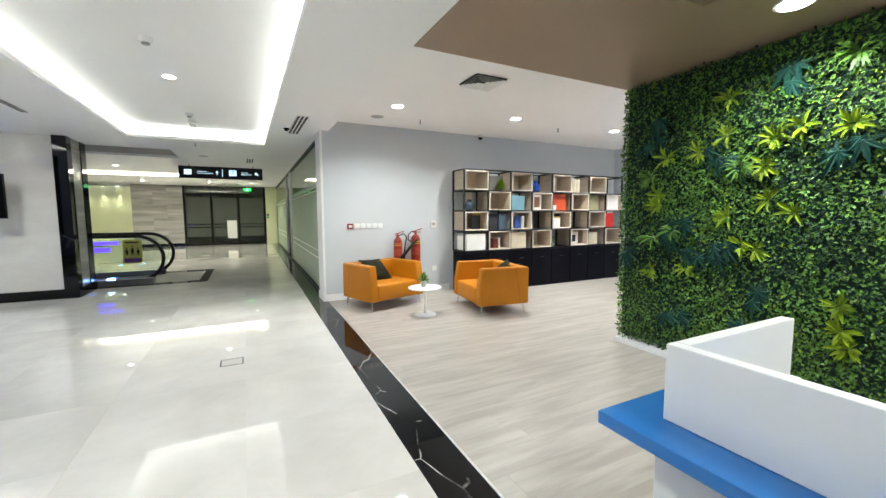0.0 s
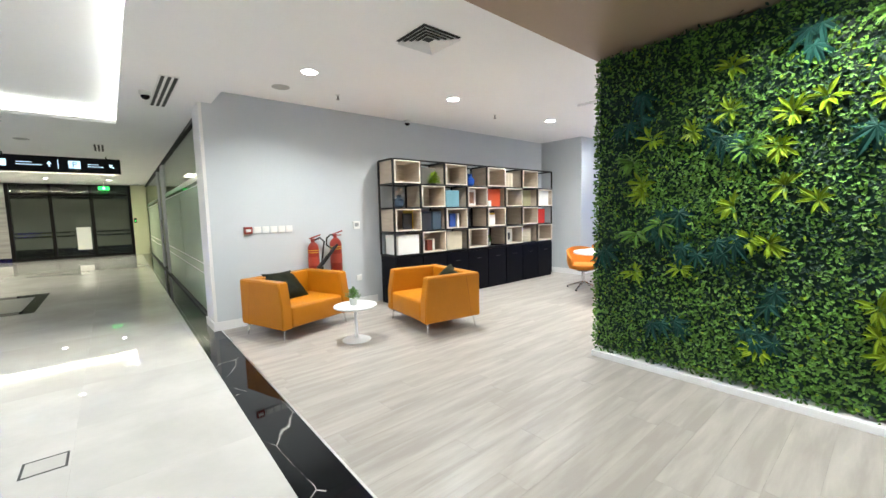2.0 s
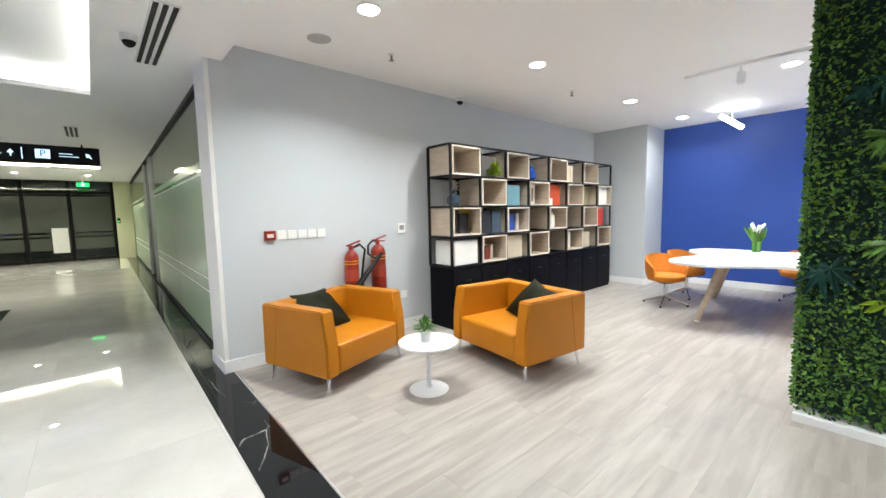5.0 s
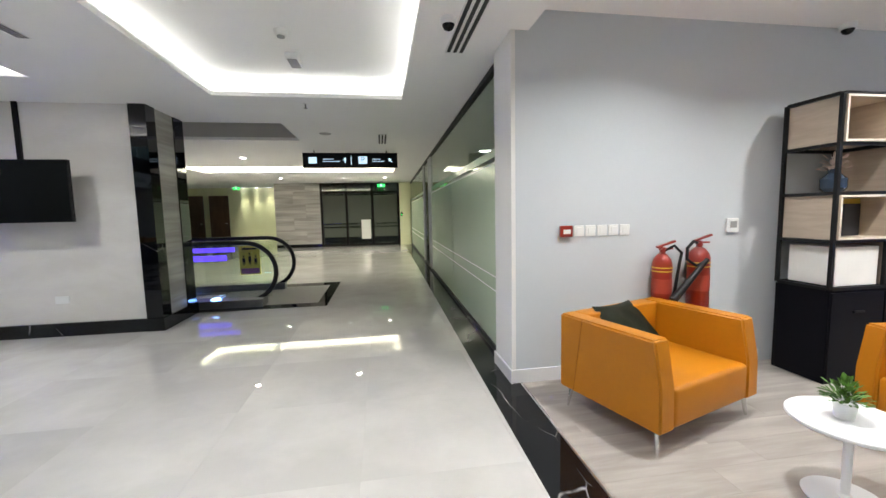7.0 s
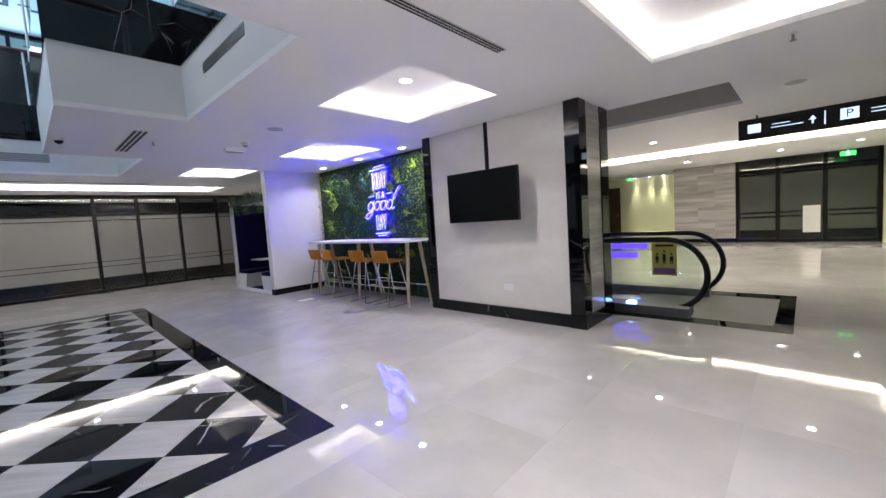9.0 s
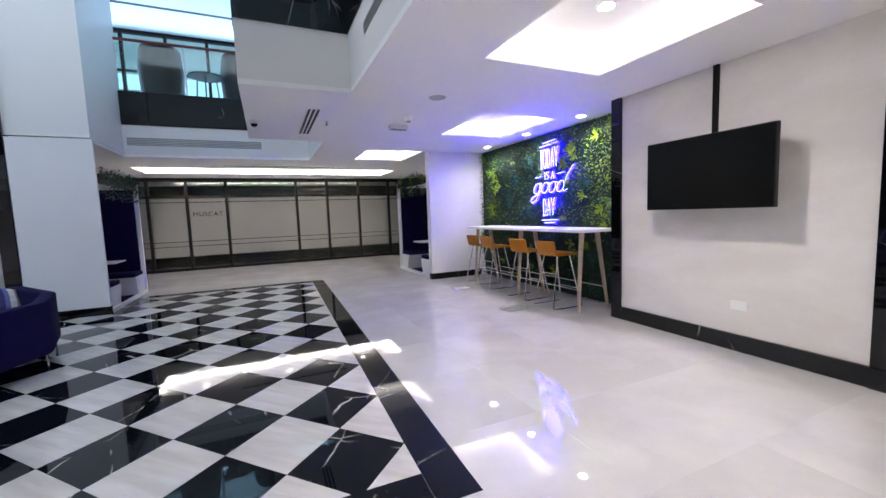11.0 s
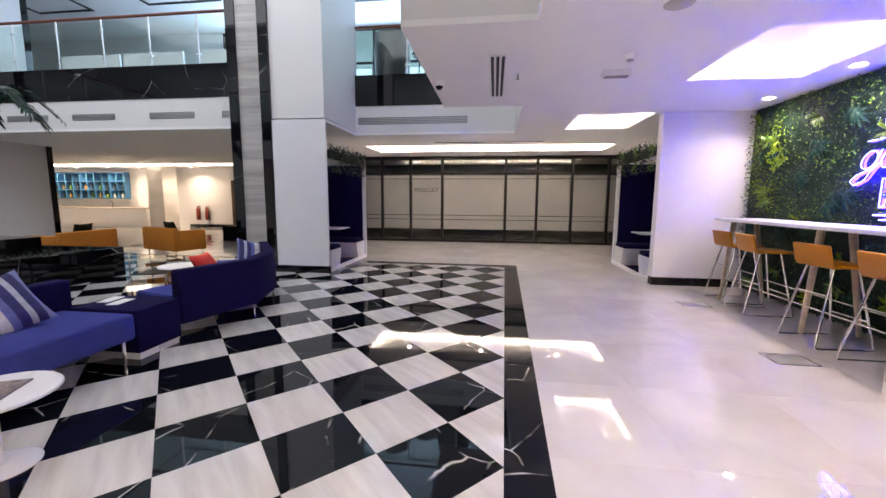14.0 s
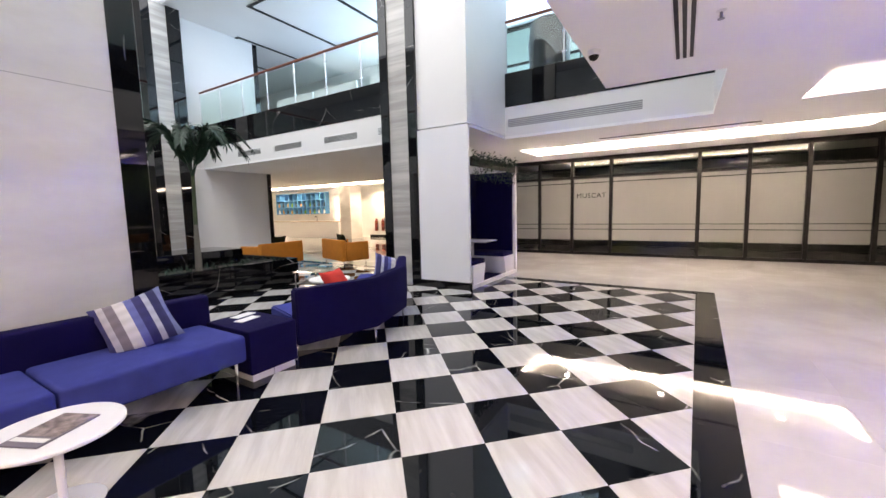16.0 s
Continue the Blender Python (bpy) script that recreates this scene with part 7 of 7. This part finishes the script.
# floor boxes
for cx, cy, w, d in ((-0.19, 4.09, 0.2, 0.19), (-8.05, 7.94, 0.24, 0.34), (-6.21, 7.85, 0.25, 0.34)):
    t = thing("floor_box", pose(cx, cy, 0), "flush metal floor service box", "floor box", "floor service boxes")
    part("frame", grid_slab((-w / 2, w / 2, -d / 2, d / 2), [(-w / 2 + 0.012, w / 2 - 0.012, -d / 2 + 0.012, d / 2 - 0.012)], 0.0, 0.002), "vent_dark", t)
    part("lid", boxes((-w / 2 + 0.013, w / 2 - 0.013, -d / 2 + 0.013, d / 2 - 0.013, 0.0002, 0.0015)), "floor_marble" if cx > -1 else "alu", t)

# upper floor lounge chairs and table by the balustrade
for y, rz in ((2.8, 0), (4.35, 10)):
    t = thing("lounge_tub", pose(-12.1, y, UPPER - 0.01, 0, 0, rz), "tall dark leather tub chair on the upper floor", "armchair", "dark tub chairs upstairs")
    part("shell", lathe([(0.26, 0.12), (0.40, 0.3), (0.43, 0.8), (0.38, 1.22), (0.33, 1.26), (0.30, 0.6)], 28), col("dark_leather", (0.012, 0.008, 0.009), 0.55), t, smooth=True)
    part("foot", lathe([(0.22, 0), (0.22, 0.03), (0.04, 0.05), (0.04, 0.12)], 24), "black_metal", t, smooth=True)
ut = thing("round_table", pose(-12.0, 3.65, UPPER - 0.01), "round dark table on the upper floor", "table")
part("tabletop", lathe([(0.34, 0.70), (0.35, 0.71), (0.35, 0.73)], 28), "black_metal", ut, smooth=True)
for k in range(3):
    a = k * 2.1
    part("leg", rod((0.28 * math.cos(a), 0.28 * math.sin(a), 0), (0.22 * math.cos(a), 0.22 * math.sin(a), 0.70), 0.014), "black_metal", ut)
for y in (-1.2, -3.4, -5.2):
    d_ = thing("workstation", pose(-12.0, y, UPPER - 0.01), "pale office desk screen on the upper floor", "desk", "upper floor desks")
    part("screen_panel", rounded(-0.03, 0.03, -0.85, 0.85, 0.0, 1.05, 0.01), "white_lac", d_)
    part("desktop", rounded(-0.7, -0.031, -0.85, 0.85, 0.70, 0.73, 0.005), "white_lac", d_)


# ---- floor pieces: tiles and planks ----
def clip(poly, x0, x1, y0, y1):
    """Cuts a plan polygon to a rectangle."""
    for ax, lim, s in ((0, x0, 1), (0, x1, -1), (1, y0, 1), (1, y1, -1)):
        out = []
        for i, b in enumerate(poly):
            a = poly[i - 1]
            ia, ib = s * (a[ax] - lim) >= 0, s * (b[ax] - lim) >= 0
            if ia != ib:
                t = (lim - a[ax]) / (b[ax] - a[ax])
                out.append((a[0] + t * (b[0] - a[0]), a[1] + t * (b[1] - a[1])))
            if ib:
                out.append(b)
        poly = out
        if not poly:
            return poly
    return poly


floor_marble = bpy.data.objects["floor"]
floor_wood = bpy.data.objects["floor_wood"]
TX, TY, GAP = 0.357, 0.340, 0.0012
FX0, FX1, FY0, FY1 = -10.59, -3.45, -8.0, 5.358
TOP = 0.0015   # the field and the strip stand a hair above the slabs
full = {}


def tile(name, poly, mat, parent, z=TOP):
    bm = prism(poly, -0.003, z)
    ob = part(name, bm, mat, parent)
    ob.matrix_basis = TURN_FIELD
    return ob


i0, i1 = math.floor((FX0 + 4.48) / TX) - 1, math.ceil((FX1 + 4.48) / TX) + 1
j0, j1 = math.floor((FY0 - 5.02) / TY) - 1, math.ceil((FY1 - 5.02) / TY) + 1
rest = {"tile_black": bmesh.new(), "tile_white": bmesh.new()}
for i in range(i0, i1 + 1):
    for j in range(j0, j1 + 1):
        if (i + j) % 2:
            continue
        cx, cy = -4.48 + i * TX, 5.02 + j * TY
        mat = "tile_black" if i % 2 == 0 else "tile_white"
        a, b = TX - GAP, TY - GAP
        poly = [(-a, 0), (0, -b), (a, 0), (0, b)]
        cut = clip([(cx + x, cy + y) for x, y in poly], FX0, FX1, FY0, FY1)
        if len(cut) < 3:
            continue
        whole = FX0 < cx - TX and cx + TX < FX1 and FY0 < cy - TY and cy + TY < FY1
        if cy < -1.2:
            bm = rest[mat]
            vs = [bm.verts.new((x, y, TOP)) for x, y in cut]
            bm.faces.new(vs)
            continue
        if whole:
            if mat not in full:
                ob = tile("tile", poly, mat, floor_marble)
                full[mat] = ob.data
            else:
                ob = new("tile", full[mat])
                ob.parent = floor_marble
            ob.matrix_basis = TURN_FIELD @ pose(cx, cy, 0)
        else:
            area = abs(sum(p[0] * q[1] - q[0] * p[1] for p, q in zip(cut, cut[1:] + cut[:1]))) / 2
            if area > 1e-4:
                tile("tile", cut, mat, floor_marble)
for mat, bm in rest.items():
    far_tiles = tagged(part("tile_far", bm, mat, floor_marble), kind="stuff")
    far_tiles.matrix_basis = TURN_FIELD
# black border of the chequered field
for r in ((-10.82, -3.19, FY1 + 0.0012, 5.60), (-10.82, FX0 - 0.0012, FY0, FY1), (FX1 + 0.0012, -3.19, FY0, FY1)):
    n = max(1, round(max(r[1] - r[0], r[3] - r[2]) / 1.2))
    for k in range(n):
        if r[1] - r[0] > r[3] - r[2]:
            w = (r[1] - r[0]) / n
            q = (r[0] + k * w + 0.0006, r[0] + (k + 1) * w - 0.0006, r[2], r[3])
        else:
            w = (r[3] - r[2]) / n
            q = (r[0], r[1], r[2] + k * w + 0.0006, r[2] + (k + 1) * w - 0.0006)
        part("border_tile", boxes((*q, -0.003, TOP)), "tile_black", floor_marble).matrix_basis = TURN_FIELD
# black strip along the lounge
for k in range(16):
    y = -3.2 + k * 1.5
    part("strip_tile", boxes((0.785, 1.065 if y < 5.8 else 1.085, y + 0.0008, y + 1.4992, -0.003, TOP)), "strip_black", floor_marble).matrix_basis = TURN_STRIP
# cream slabs around them: single slabs near the walk, joined beyond
S = 0.9
stuff = bmesh.new()
CUTS = [(-10.55, -3.55, -8.0, 5.50), (-12.0, -0.78, 9.53, 11.66)]
slab_mesh = None
for i in range(-22, 3):
    for j in range(-20, 34):
        x0, y0 = 0.825 + i * S - S, j * S
        x1, y1 = x0 + S, y0 + S
        limit = 0.90 if y1 < 6.4 else 1.10
        if x0 >= limit or x1 < -20:
            continue
        pieces = [(x0, min(x1, limit), y0, y1)]
        for c in CUTS:
            out = []
            for p in pieces:
                if p[0] >= c[1] or p[1] <= c[0] or p[2] >= c[3] or p[3] <= c[2]:
                    out.append(p)
                    continue
                xa, xb = max(p[0], c[0]), min(p[1], c[1])
                out += [r for r in ((p[0], xa, p[2], p[3]), (xb, p[1], p[2], p[3]), (xa, xb, p[2], max(p[2], c[2])), (xa, xb, min(p[3], c[3]), p[3])) if r[1] - r[0] > 1e-4 and r[3] - r[2] > 1e-4]
            pieces = out
        for p in pieces:
            g = 0.0005
            near = -8.2 < p[0] and -0.1 < p[2] < 9.0
            if near and abs(p[1] - p[0] - S) < 1e-6 and abs(p[3] - p[2] - S) < 1e-6:
                if slab_mesh is None:
                    ob = part("slab", boxes((g, S - g, g, S - g, -0.003, 0.0)), "floor_marble", floor_marble)
                    slab_mesh = ob.data
                else:
                    ob = new("slab", slab_mesh)
                    ob.parent = floor_marble
                ob.location = (p[0], p[2], 0)
            elif near:
                part("slab", boxes((p[0] + g, p[1] - g, p[2] + g, p[3] - g, -0.003, 0.0)), "floor_marble", floor_marble)
            else:
                vs = [stuff.verts.new(v) for v in ((p[0] + g, p[2] + g, 0), (p[1] - g, p[2] + g, 0), (p[1] - g, p[3] - g, 0), (p[0] + g, p[3] - g, 0))]
                stuff.faces.new(vs)
tagged(part("slab_far", stuff, "floor_marble", floor_marble), kind="stuff")
# oak planks
rng = random.Random(4)
W, LEN = 0.19, 1.3
y = -3.2
far = bmesh.new()
plank_mesh = None
while y < 6.36:
    x = 1.03 - rng.random() * LEN
    while x < 8.55:
        a, b, y1 = max(x, 1.03), min(x + LEN, 8.55), min(y + W, 6.364)
        if b - a > 0.02:
            if y > 0.2:
                if plank_mesh is None or b - a < LEN - 1e-6 or y1 - y < W - 1e-6:
                    ob = part("plank", boxes((0, b - a - 0.0007, 0, y1 - y - 0.0007, -0.003, 0.0)), "wood_plank", floor_wood)
                    if b - a > LEN - 1e-6 and y1 - y > W - 1e-6:
                        plank_mesh = ob.data
                else:
                    ob = new("plank", plank_mesh)
                    ob.parent = floor_wood
                ob.location = (a, y, 0)
            else:
                box(far, a, b - 0.0007, y, y1 - 0.0007, -0.003, 0.0)
        x += LEN
    y += W
tagged(part("plank_far", far, "wood_plank", floor_wood), kind="stuff")
